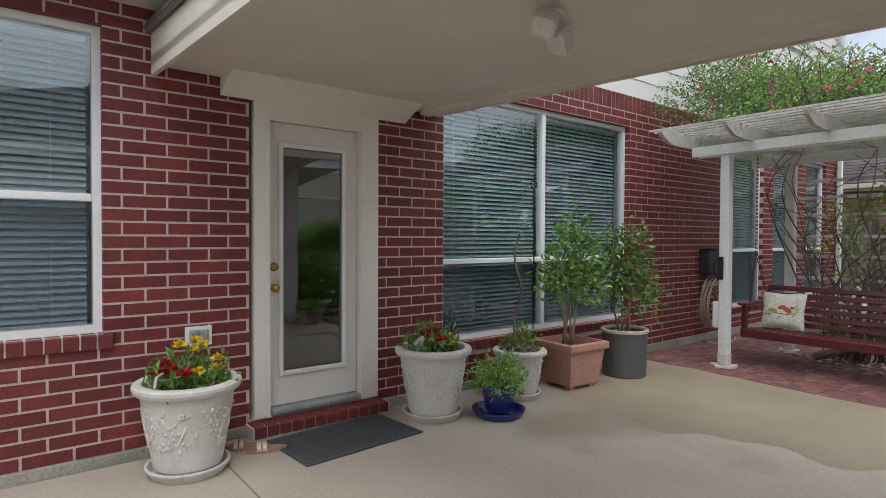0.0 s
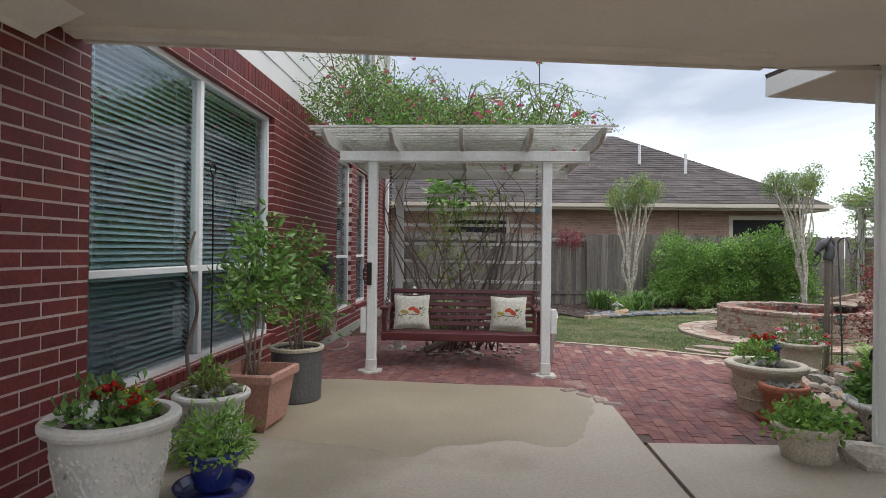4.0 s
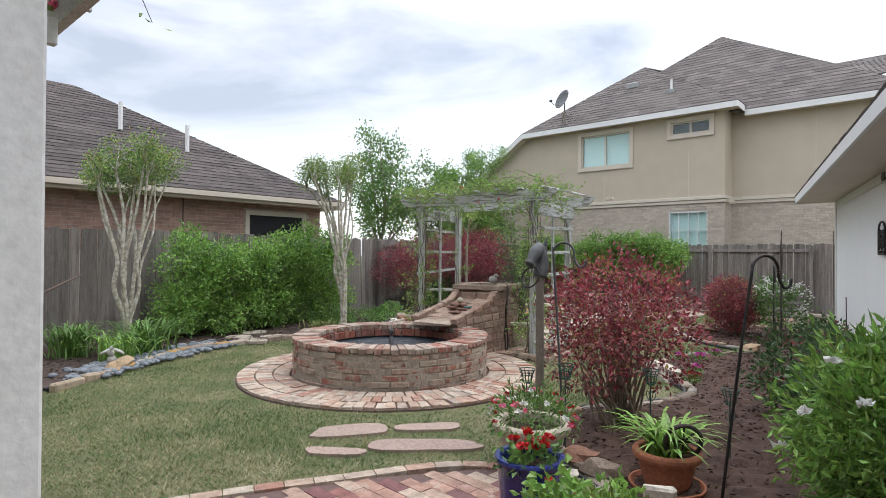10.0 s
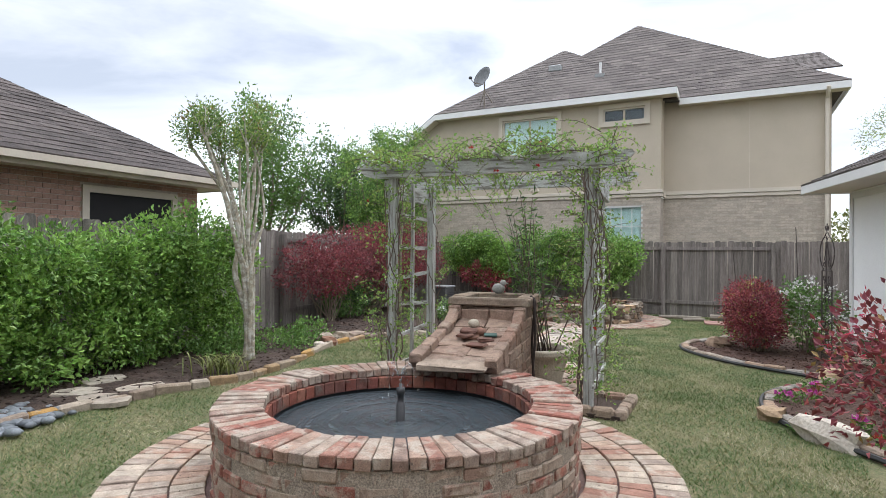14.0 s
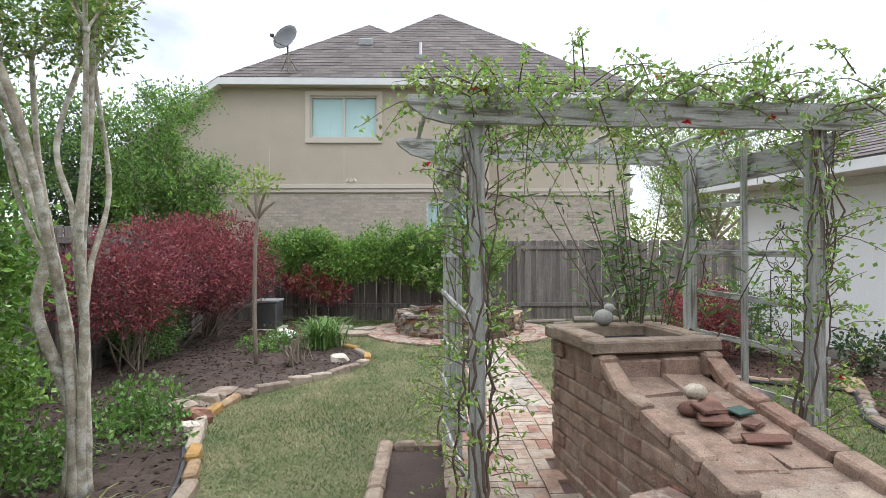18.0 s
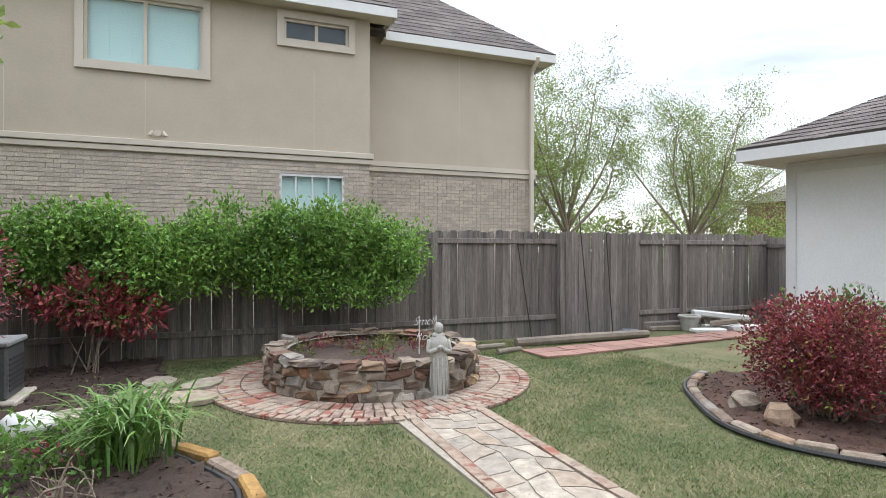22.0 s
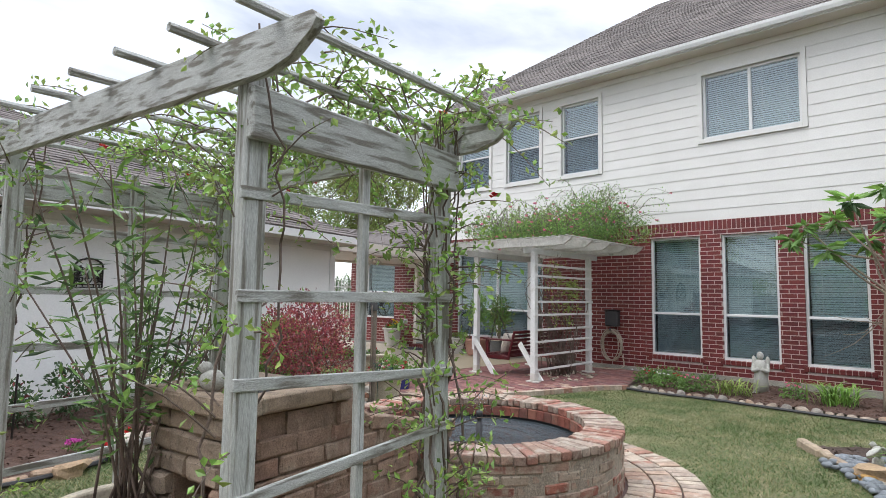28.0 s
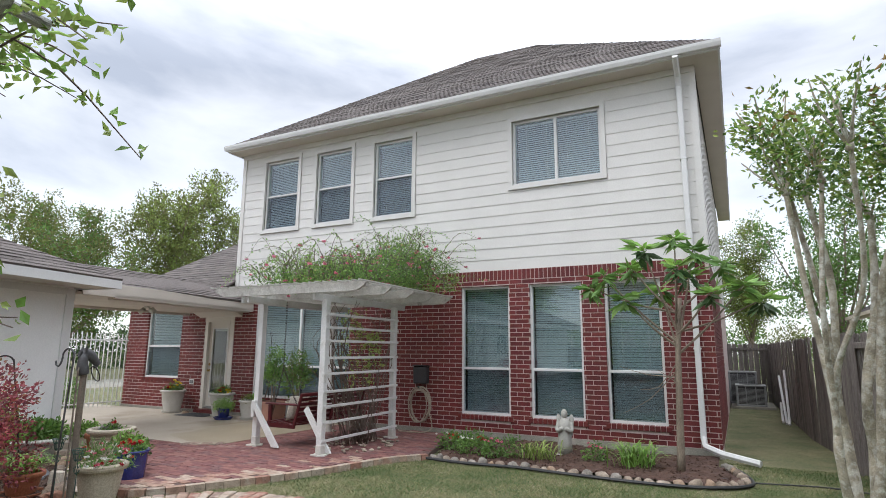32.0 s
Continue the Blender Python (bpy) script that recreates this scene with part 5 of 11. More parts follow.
def house_window(name, x0, x1, z0, z1, mulls, mid, single, trim, sill, label, slide=False):
    """A window in the wall of the house. mulls: upright divisions; mid: the height of the meeting rail."""
    gg = Geo()
    f = 0.05
    y0, y1 = WY + 0.055, WY + 0.13
    gg.box(x0, x0 + f, y0, y1, z0, z1).box(x1 - f, x1, y0, y1, z0, z1).box(x0 + f, x1 - f, y0, y1, z1 - f, z1).box(x0 + f, x1 - f, y0, y1, z0, z0 + f)
    w = structure(name, gg, WHITE, label, "window")
    xs = [x0 + f, *mulls, x1 - f]
    for x in mulls:
        part("mullion", Geo().box(x - 0.028, x + 0.028, y0 - 0.006, y1, z0 + f, z1 - f, 0.006), WHITE, w)
    if mid:
        part("meeting_rail", Geo().box(x0 + f, x1 - f, y0 + 0.004, y1 - 0.01, mid - 0.025, mid + 0.025, 0.006), WHITE, w)
    if trim:
        t = 0.085
        part("casing", Geo().box(x0 - t, x0, WY - 0.022, WY + 0.05, z0 - t, z1 + t).box(x1, x1 + t, WY - 0.022, WY + 0.05, z0 - t, z1 + t).box(x0, x1, WY - 0.022, WY + 0.05, z1, z1 + t).box(x0, x1, WY - 0.03, WY + 0.05, z0 - t, z0), SIDING, w)
    for a, b in zip(xs, xs[1:]):
        cuts = [z0 + f, mid, z1 - f] if mid else [z0 + f, z1 - f]
        for c, d in zip(cuts, cuts[1:]):
            p = part("pane", Geo().box(a, b, y0 + 0.03, y0 + 0.035, c, d), PANE, w)
            p.visible_shadow = False
        if mid:
            p = part("insect_screen", Geo().box(a, b, y0 - 0.004, y0, z0 + f, mid - 0.02), MESH, w)
            p.visible_shadow = False
        bl = part("bottom_rail", Geo().box(a + 0.02, b - 0.02, y1 + 0.03, y1 + 0.07, z0 + 0.03, z0 + 0.06), WHITE, w)
        blinds(bl, a + 0.02, b - 0.02, z0 + 0.07, z1 - f, y1 + 0.05, single)
    part("jamb", Geo().box(x0 - 0.002, x0 + 0.012, y1, WY + 0.2, z0, z1).box(x1 - 0.012, x1 + 0.002, y1, WY + 0.2, z0, z1).box(x0, x1, y1, WY + 0.2, z0 - 0.002, z0 + 0.012), WHITE, w)
    if sill:
        n = int((x1 - x0 + 0.1) / 0.085)
        wd = (x1 - x0 + 0.1) / n
        me = Geo().box(-wd / 2 + 0.005, wd / 2 - 0.005, -0.035, 0.055, -0.085, 0.0, 0.004).mesh("sill_brick")
        me.materials.append(BRICK)
        part("sill_mortar", Geo().box(x0 - 0.045, x1 + 0.045, WY - 0.02, WY + 0.05, z0 - 0.086, z0 - 0.006), MORTAR, w)
        for i in range(n):
            ob = part("sill_brick", me, BRICK, w)
            ob.matrix_basis = pose(x0 - 0.05 + (i + 0.5) * wd, WY, z0 - 0.001, 4)
    return w


house_window("window_1", *WIN["a"], [], 1.62, True, False, True, "white-framed sash window with lowered white blinds in red brick")
house_window("window_2", *WIN["b"], [4.32], 1.17, True, False, True, "wide white-framed double window with lowered white blinds")
house_window("window_3", *WIN["c"], [], 1.22, False, False, True, "tall white-framed sash window with blinds over the flower bed")
house_window("window_4", *WIN["d"], [], 1.22, False, False, True, "tall white-framed sash window with blinds over the flower bed")
house_window("window_5", *WIN["e"], [], 1.22, False, False, True, "tall white-framed sash window with blinds over the flower bed")
house_window("window_6", *UPWIN["f"], [], 5.32, False, True, False, "upper sash window with white casing and blinds")
house_window("window_7", *UPWIN["g"], [], 5.32, False, True, False, "upper sash window with white casing and blinds")
house_window("window_8", *UPWIN["h"], [], 5.34, False, True, False, "upper sash window with white casing and blinds")
house_window("window_9", *UPWIN["i"], [10.46], None, False, True, False, "wide upper sliding window with white casing and blinds")

x0, x1, z0, z1 = DOOR
g = Geo()
g.box(x0 + 0.03, x0 + 0.13, WY - 0.02, WY + 0.2, z0, z1).box(x1 - 0.15, x1, WY - 0.02, WY + 0.2, z0, z1).box(x0 + 0.13, x1 - 0.15, WY - 0.02, WY + 0.2, z1 - 0.17, z1)
door = structure("door_1", g, TRIM, "cream-painted exterior door with a full-length glass pane", "door")
part("casing_bead", Geo().box(x0 + 0.115, x0 + 0.14, WY - 0.03, WY + 0.01, z0, z1 - 0.16).box(x1 - 0.16, x1 - 0.135, WY - 0.03, WY + 0.01, z0, z1 - 0.16).box(x0 + 0.14, x1 - 0.16, WY - 0.03, WY + 0.01, z1 - 0.18, z1 - 0.155), TRIM, door)
dx0, dx1, dz0, dz1 = x0 + 0.135, x1 - 0.155, z0 + 0.05, z1 - 0.175
lx0, lx1, lz0, lz1 = dx0 + 0.125, dx1 - 0.125, dz0 + 0.24, dz1 - 0.17
g = Geo()
g.box(dx0, lx0, WY + 0.06, WY + 0.105, dz0, dz1).box(lx1, dx1, WY + 0.06, WY + 0.105, dz0, dz1).box(lx0, lx1, WY + 0.06, WY + 0.105, dz0, lz0).box(lx0, lx1, WY + 0.06, WY + 0.105, lz1, dz1)
leaf = part("door_leaf", g, TRIM, door)
g = Geo()
b = 0.028
g.box(lx0 - b, lx0 + 0.008, WY + 0.042, WY + 0.06, lz0 - b, lz1 + b, 0.005).box(lx1 - 0.008, lx1 + b, WY + 0.042, WY + 0.06, lz0 - b, lz1 + b, 0.005).box(lx0, lx1, WY + 0.042, WY + 0.06, lz1 - 0.008, lz1 + b, 0.005).box(lx0, lx1, WY + 0.042, WY + 0.06, lz0 - b, lz0 + 0.008, 0.005)
part("glazing_bead", g, WHITE, leaf)
p = part("pane", Geo().box(lx0, lx1, WY + 0.072, WY + 0.078, lz0, lz1), PANE_DARK, leaf)
p.visible_shadow = False
part("blind_headrail", Geo().box(lx0 + 0.01, lx1 - 0.01, WY + 0.084, WY + 0.1, lz1 - 0.06, lz1 - 0.01), WHITE, leaf)
for i, (z, r) in enumerate(((1.02, 0.030), (1.17, 0.032))):
    g = Geo().at(dx0 + 0.062, WY + 0.06, z, 90)
    g.lathe([(0.0, 0.0), (r, 0.0), (r, 0.006), (r * 0.85, 0.012), (r * 0.4, 0.013), (r * 0.4, 0.04 if i == 0 else 0.018), (r * 0.8, 0.045 if i == 0 else 0.02), (r * 0.9, 0.06 if i == 0 else 0.022), (r * 0.5, 0.07 if i == 0 else 0.024), (0.001, 0.071 if i == 0 else 0.025)], 20)
    part("door_knob" if i == 0 else "deadbolt", g, BRASS, leaf, "polished brass", True)
part("threshold", Geo().box(x0 + 0.15, x1 - 0.15, WY - 0.03, WY + 0.15, z0 + 0.004, z0 + 0.045, 0.01), GREYBOX, door)
n = 12
me = Geo().box(-0.042, 0.042, -0.16, 0.0, -0.075, 0.0, 0.005).mesh("step_brick")
me.materials.append(BRICK)
part("step_mortar", Geo().box(x0 - 0.03, x1 + 0.03, WY - 0.15, WY - 0.001, 0.005, 0.078), MORTAR, door)
for i in range(n):
    ob = part("step_brick", me, BRICK, door)
    ob.matrix_basis = pose(x0 - 0.02 + (i + 0.5) * (x1 - x0 + 0.04) / n, WY, z0 - 0.012, 2)
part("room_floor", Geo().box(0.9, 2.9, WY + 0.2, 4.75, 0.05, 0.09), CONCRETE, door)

# ---- bench swing pergola ----
PX0, PX1, PY0, PY1 = 6.09, 7.60, 0.94, 2.84
perg = thing("pergola", pose(0, 0, 0), "white wooden swing pergola with a lath roof on brick paving", "pergola")
for x, y in ((PX0, PY0), (PX0, PY1), (PX1, PY0 - 0.19), (PX1, PY1 - 0.09)):
    g = Geo()
    g.box(x - 0.05, x + 0.05, y - 0.05, y + 0.05, 0.05, 2.34, 0.006)
    pp = part("post", g, WHITEWOOD, perg)
    rgp = np.random.default_rng(int(x * 10 + y * 100))
    ol = [(x + r_ * math.cos(t), y + r_ * math.sin(t)) for t, r_ in zip(np.arange(18) * math.pi / 9, 0.115 + rgp.uniform(-0.025, 0.035, 18))]
    part("footing_pad", Geo().prism(ol, -0.03, 0.014), POT_WHITE, pp, "rough concrete pad splashed with white paint")
    part("post_base", Geo().box(x - 0.058, x + 0.058, y - 0.058, y + 0.058, 0.01, 0.15, 0.016), POT_WHITE, pp, "chipped white-painted collar")
for x in (PX0 - 0.075, PX0 + 0.055, PX1 - 0.075):
    part("beam", Geo().box(x, x + 0.04, 0.50, 3.2, 2.31, 2.42, 0.004), WHITEWOOD, perg)
raf = [(5.42, 2.54), (5.45, 2.50), (5.62, 2.425), (5.8, 2.415), (8.2, 2.415), (8.4, 2.425), (8.52, 2.5), (8.55, 2.54), (8.5, 2.555), (5.47, 2.555)]
for y in (0.47, 1.17, 1.86, 2.56, 3.24):
    gg = Geo()
    k = len(raf)
    v = [(x, y - 0.02, z) for x, z in raf] + [(x, y + 0.02, z) for x, z in raf]
    gg.add(v, [tuple(range(k)), tuple(range(2 * k - 1, k - 1, -1))] + [(k + q, k + (q + 1) % k, (q + 1) % k, q) for q in range(k)])
    part("rafter", gg, LATTICE, perg)
rgl = np.random.default_rng(5)
me = Geo().box(-0.014, 0.014, 0.35, 3.4, -0.008, 0.012).mesh("lath")
me.materials.append(LATTICE)
for i, x in enumerate(np.linspace(5.46, 8.5, 24)):
    ob = part("lath", me, LATTICE, perg)
    ob.matrix_basis = pose(x, rgl.normal(0, 0.02), 2.564, 0, rgl.normal(0, 2), rgl.normal(0, 0.15))
for z in (0.2, 0.46, 0.7, 0.92, 1.19, 1.43, 1.69, 1.9, 2.1):
    part("rung", Geo().box(PX1 + 0.05, PX1 + 0.07, PY0 - 0.25, PY1 - 0.03, z - 0.02, z + 0.02, 0.003), WHITEWOOD, perg)
part("brace", Geo().at(PX1 - 0.4, PY0 - 0.12, 0.0, 0, 0, 0).add([(0, -0.02, 0.62), (0.06, -0.02, 0.68), (0.55, -0.02, 0.02), (0.43, -0.02, 0.02), (0, 0.02, 0.62), (0.06, 0.02, 0.68), (0.55, 0.02, 0.02), (0.43, 0.02, 0.02)], np.array([(3, 2, 1, 0), (4, 5, 6, 7), (0, 1, 5, 4), (1, 2, 6, 5), (2, 3, 7, 6), (3, 0, 4, 7)])), WHITEWOOD, perg)
part("brace", Geo().at(PX0, PY0 - 0.12, 0.0, 0, 0, 0).add([(0.02, -0.02, 0.62), (0.08, -0.02, 0.68), (0.62, -0.02, 0.02), (0.48, -0.02, 0.02), (0.02, 0.02, 0.62), (0.08, 0.02, 0.68), (0.62, 0.02, 0.02), (0.48, 0.02, 0.02)], np.array([(3, 2, 1, 0), (4, 5, 6, 7), (0, 1, 5, 4), (1, 2, 6, 5), (2, 3, 7, 6), (3, 0, 4, 7)])), WHITEWOOD, perg)
part("junction_box", Geo().box(PX0 - 0.03, PX0 + 0.04, PY0 - 0.12, PY0 - 0.055, 0.45, 0.72, 0.008), WHITEWOOD, perg)
part("outlet_box", Geo().box(PX0 - 0.04, PX0 + 0.04, PY1 + 0.055, PY1 + 0.12, 0.42, 0.7, 0.008), WHITEWOOD, perg)
part("latch", Geo().box(PX0 - 0.075, PX0 - 0.052, PY1 - 0.005, PY1 + 0.05, 0.95, 1.2, 0.006).tube([(PX0 - 0.065, PY1 + 0.06, 0.98), (PX0 - 0.1, PY1 + 0.08, 1.02), (PX0 - 0.1, PY1 + 0.08, 1.12), (PX0 - 0.065, PY1 + 0.06, 1.16)], 0.008, 6), IRON, perg)
# painted butterfly on the back post
bf = thing("butterfly_ornament", pose(PX1 - 0.06, PY0 - 0.1, 1.85, 0, 0, 90), "small blue and orange painted metal butterfly on a post", "ornament")
BFB = mat("butterfly_blue", (0.08, 0.25, 0.34), (0.05, 0.18, 0.26), 30, 8, 0.5, 0.0)
BFO = mat("butterfly_orange", (0.45, 0.24, 0.10), (0.32, 0.16, 0.07), 30, 8, 0.5, 0.0)
for nm, pts, mm in (("wing", [(0, 0), (0.07, 0.02), (0.085, 0.11), (0.03, 0.1)], BFB), ("wing", [(0, 0), (-0.02, 0.1), (-0.07, 0.09), (-0.06, 0.0)], BFB), ("wing", [(0, 0), (-0.06, -0.02), (-0.05, -0.1), (0.0, -0.07)], BFO), ("wing", [(0, 0), (0.02, -0.07), (0.06, -0.12), (0.07, -0.03)], BFO)):
    k = len(pts)
    v = [(x, -0.02, z) for x, z in pts] + [(x, -0.015, z) for x, z in pts]
    part(nm, Geo().add(v, [tuple(range(k)), tuple(range(2 * k - 1, k - 1, -1))] + [(k + q, k + (q + 1) % k, (q + 1) % k, q) for q in range(k)]), mm, bf)

# ---- swing bench ----
bench = thing("swing_bench", pose(6.62, 1.86, 0), "maroon painted slatted porch swing hung on chains", "bench")
BL = 0.91
part("front_rail", Geo().box(-0.32, -0.28, -BL, BL, 0.31, 0.40, 0.008), MAROON, bench)
for i in range(6):
    x = -0.27 + i * 0.088
    part("seat_slat", Geo().box(x, x + 0.072, -BL, BL, 0.385 - 0.008 * i, 0.405 - 0.008 * i, 0.005), MAROON, bench)
for i in range(6):
    z = 0.44 + i * 0.078
    part("back_slat", Geo().at(0.245 + i * 0.022, 0, z, 0, 16).box(-0.009, 0.009, -BL + 0.02, BL - 0.02, -0.026, 0.026, 0.004), MAROON, bench)
part("top_rail", Geo().box(0.36, 0.40, -BL, BL, 0.80, 0.855, 0.01), MAROON, bench)
for s in (-1, 1):
    y = s * (BL - 0.03)
    part("arm_post", Geo().box(-0.31, -0.25, y - 0.025, y + 0.025, 0.34, 0.66, 0.006), MAROON, bench)
    part("arm_rest", Geo().box(-0.36, 0.34, y - 0.05, y + 0.05, 0.66, 0.69, 0.008), MAROON, bench)
    part("side_rail", Geo().box(-0.3, 0.26, y - 0.02, y + 0.02, 0.30, 0.37, 0.006), MAROON, bench)
    part("back_post", Geo().at(0.24, y, 0.36, 0, 16).box(-0.02, 0.02, -0.02, 0.02, 0, 0.5, 0.005), MAROON, bench)
part("back_post", Geo().at(0.26, 0, 0.36, 0, 16).box(-0.02, 0.02, -0.02, 0.02, 0, 0.5, 0.005), MAROON, bench)


def chain_geo(a, b, link=0.055):
    a, b = np.array(a, float), np.array(b, float)
    n = int(np.linalg.norm(b - a) / (link * 0.78))
    gg = Geo()
    d = (b - a) / np.linalg.norm(b - a)
    s = np.cross(d, (0.3, 1, 0.1))
    s /= np.linalg.norm(s)
    u = np.cross(d, s)
    for i in range(n):
        c = a + (b - a) * (i + 0.5) / n
        w = s if i % 2 else u
        th = np.linspace(0, 2 * np.pi, 9)
        pts = c + np.outer(np.cos(th) * link * 0.55, d) + np.outer(np.sin(th) * 0.014, w)
        gg.tube(pts, 0.0042, 5, False)
    return gg


for s in (-1, 1):
    y = s * (BL - 0.05)
    part("chain", chain_geo((-0.28, y, 0.42), (-0.06, y, 1.25)), CHAIN, bench)
    part("chain", chain_geo((0.3, y, 0.62), (-0.06, y, 1.25)), CHAIN, bench)
    part("chain", chain_geo((-0.06, y, 1.25), (-0.06, y, 2.33)), CHAIN, bench)


def cushion(y, tilt):
    c = thing("cushion", pose(6.64, y, 0.60, 90, 0, -90 + tilt), "cream throw cushion printed with songbirds on a branch", "cushion", "cushions on the swing")
    n = 14
    u, v = np.meshgrid(np.linspace(-1, 1, n), np.linspace(-1, 1, n), indexing="ij")
    puff = np.sqrt(np.clip((1 - u**4) * (1 - v**4), 0, 1))
    pin = 1 - 0.08 * (1 - np.abs(v)) * np.abs(u) - 0.08 * (1 - np.abs(u)) * np.abs(v)
    gg = Geo()
    idx = np.arange(n * n).reshape(n, n)
    f = np.stack([idx[:-1, :-1], idx[1:, :-1], idx[1:, 1:], idx[:-1, 1:]], -1).reshape(-1, 4)
    gg.m = np.array(pose(0, 0, 0, -14))
    for s in (1, -1):
        gg.add(np.stack([0.215 * u * pin, 0.205 * v * pin, s * 0.075 * puff], -1).reshape(-1, 3), f if s > 0 else f[:, ::-1])
    body = part("cover", gg, CUSHION, c, smooth=True)
    BIRD_R, BIRD_Y, BIRD_G, BIRD_L = BIRDS
    face = np.array(pose(0, 0, 0, -14))

    def blot(pts, m_, nm):
        g2 = Geo()
        g2.m = face
        k = len(pts)
        ev = []
        for x, y_ in pts:
            pu = math.sqrt(max(0, (1 - (x / 0.215) ** 4) * (1 - (y_ / 0.205) ** 4)))
            ev.append((x, y_, 0.075 * pu + 0.004))
        g2.add(ev, [tuple(range(k))])
        part(nm, g2, m_, body)

    def oval(cx, cy, rx, ry, a, k=12):
        ca, sa = math.cos(radians(a)), math.sin(radians(a))
        return [(cx + rx * math.cos(t) * ca - ry * math.sin(t) * sa, cy + rx * math.cos(t) * sa + ry * math.sin(t) * ca) for t in np.arange(k) * 2 * math.pi / k]

    blot(oval(-0.085, -0.01, 0.05, 0.021, -8), BIRD_Y, "bird_print")
    blot(oval(0.0, 0.03, 0.042, 0.022, 20), BIRD_R, "bird_print")
    blot(oval(0.055, 0.005, 0.05, 0.026, -35), BIRD_R, "bird_print")
    blot(oval(0.1, 0.03, 0.02, 0.016, 20), BIRD_G, "bird_print")
    blot([(-0.16, -0.055), (-0.06, -0.03), (0.06, -0.04), (0.15, -0.01), (0.15, -0.016), (0.06, -0.05), (-0.06, -0.04), (-0.16, -0.065)], BIRD_G, "branch_print")
    for a, b in ((-0.15, -0.04), (-0.12, -0.07), (0.13, 0.04), (0.12, -0.05), (0.15, 0.02), (-0.02, -0.08)):
        blot(oval(a, b, 0.02, 0.008, 50), BIRD_L, "leaf_print")
    return c


BIRDS = (mat("print_red", (0.50, 0.08, 0.03), (0.36, 0.05, 0.025), 25, 8, 0.9, 0.0), mat("print_yellow", (0.55, 0.38, 0.08), (0.30, 0.24, 0.07), 25, 8, 0.9, 0.0), mat("print_brown", (0.14, 0.10, 0.08), (0.2, 0.16, 0.12), 25, 8, 0.9, 0.0), mat("print_green", (0.34, 0.40, 0.18), (0.25, 0.30, 0.13), 25, 8, 0.9, 0.0))
cushion(2.46, 6)
cushion(1.31, -6)

# ---- fountain ----
FX, FY, FR, FT = 10.14, -3.89, 1.24, 0.42
FOUNT_MORTAR = mat("old_lime_mortar", (0.36, 0.31, 0.25), (0.24, 0.205, 0.165), 16, 4, 0.95, 0.9, 50, grain=0.3)
fount = thing("fountain", pose(FX, FY, 0), "round weathered brick fountain basin with a brick coping", "fountain")
part("basin_wall", Geo().lathe([(FR - 0.006, GZ - 0.05), (FR - 0.006, FT - 0.066), (FR - 0.28, FT - 0.066), (FR - 0.28, GZ), (0.0, GZ + 0.01)], 72), FOUNT_MORTAR, fount, smooth=False)
rgf = np.random.default_rng(12)


def wedge(rg, r0, r1, half, z0, z1, c, rough):
    """A worn brick on a ring: radii, half its angle, heights, bevel and unevenness."""
    mid = (r0 + r1) / 2
    gg = Geo().box(r0, r1, -half * mid, half * mid, z0, z1, c)
    v = gg.v[0] + rg.normal(0, rough, gg.v[0].shape)
    a = v[:, 1] / mid
    gg.v[0] = np.stack([v[:, 0] * np.cos(a), v[:, 0] * np.sin(a), v[:, 2]], 1)
    return gg


nb, ch = 37, 0.0725
shapes = []
for i in range(16):
    th = math.pi / nb - 0.0035 - rgf.uniform(0, 0.004)
    me = wedge(rgf, FR - 0.09, FR + rgf.uniform(-0.007, 0.008), th * rgf.choice([1.0, 1.0, 0.96]), 0.003, ch - 0.006 + rgf.uniform(-0.003, 0.002), 0.008, 0.0022).mesh("brick")
    me.materials.append(OLD_BRICK)
    shapes.append(me)
for c in range(6):
    for i in range(nb):
        ob = part("brick", shapes[rgf.integers(0, 16)], OLD_BRICK, fount)
        ob.matrix_basis = pose(0, 0, GZ + c * ch, 0, 0, 360 / nb * (i + 0.5 * (c % 2)) + rgf.normal(0, 0.25))
nc_ = 86
shapes = []
for i in range(14):
    me = wedge(rgf, FR - 0.316 + rgf.uniform(-0.004, 0.004), FR + 0.012 + rgf.uniform(-0.006, 0.008), math.pi / nc_ - 0.0022 - rgf.uniform(0, 0.001), 0.0, 0.064 + rgf.uniform(-0.003, 0.003), 0.006, 0.0016).mesh("coping_brick")
    me.materials.append(CAP_BRICK)
    shapes.append(me)
for i in range(nc_):
    ob = part("coping_brick", shapes[rgf.integers(0, 14)], CAP_BRICK, fount)
    ob.matrix_basis = pose(0, 0, FT - 0.064 + rgf.normal(0, 0.0015), rgf.normal(0, 0.3), rgf.normal(0, 0.3), 360 / nc_ * i)
# upright bricks that line the basin under the coping
LINING = masonry("lining_brick", [(0.25, 0.085, 0.06), (0.21, 0.075, 0.058), (0.28, 0.12, 0.085), (0.17, 0.075, 0.06)], (0.16, 0.13, 0.11), 0.56)
shapes = []
for i in range(6):
    me = wedge(rgf, FR - 0.335, FR - 0.27, math.pi / 58 - 0.003, 0.0, 0.098, 0.005, 0.0015).mesh("lining_brick")
    me.materials.append(LINING)
    shapes.append(me)
for i in range(58):
    ob = part("lining_brick", shapes[rgf.integers(0, 6)], LINING, fount)
    ob.matrix_basis = pose(0, 0, FT - 0.166, 0, 0, 360 / 58 * i)
LINER = mat("black_liner", (0.012, 0.012, 0.013), (0.02, 0.02, 0.021), 9, 2, 0.35, 0.3, 12)
part("liner", Geo().lathe([(FR - 0.345, FT - 0.16), (FR - 0.338, FT - 0.168), (FR - 0.338, 0.12), (FR - 0.33, 0.0), (0.001, -0.04)], 60), LINER, fount, smooth=True)
WATER = bpy.data.materials.new("pool_water")
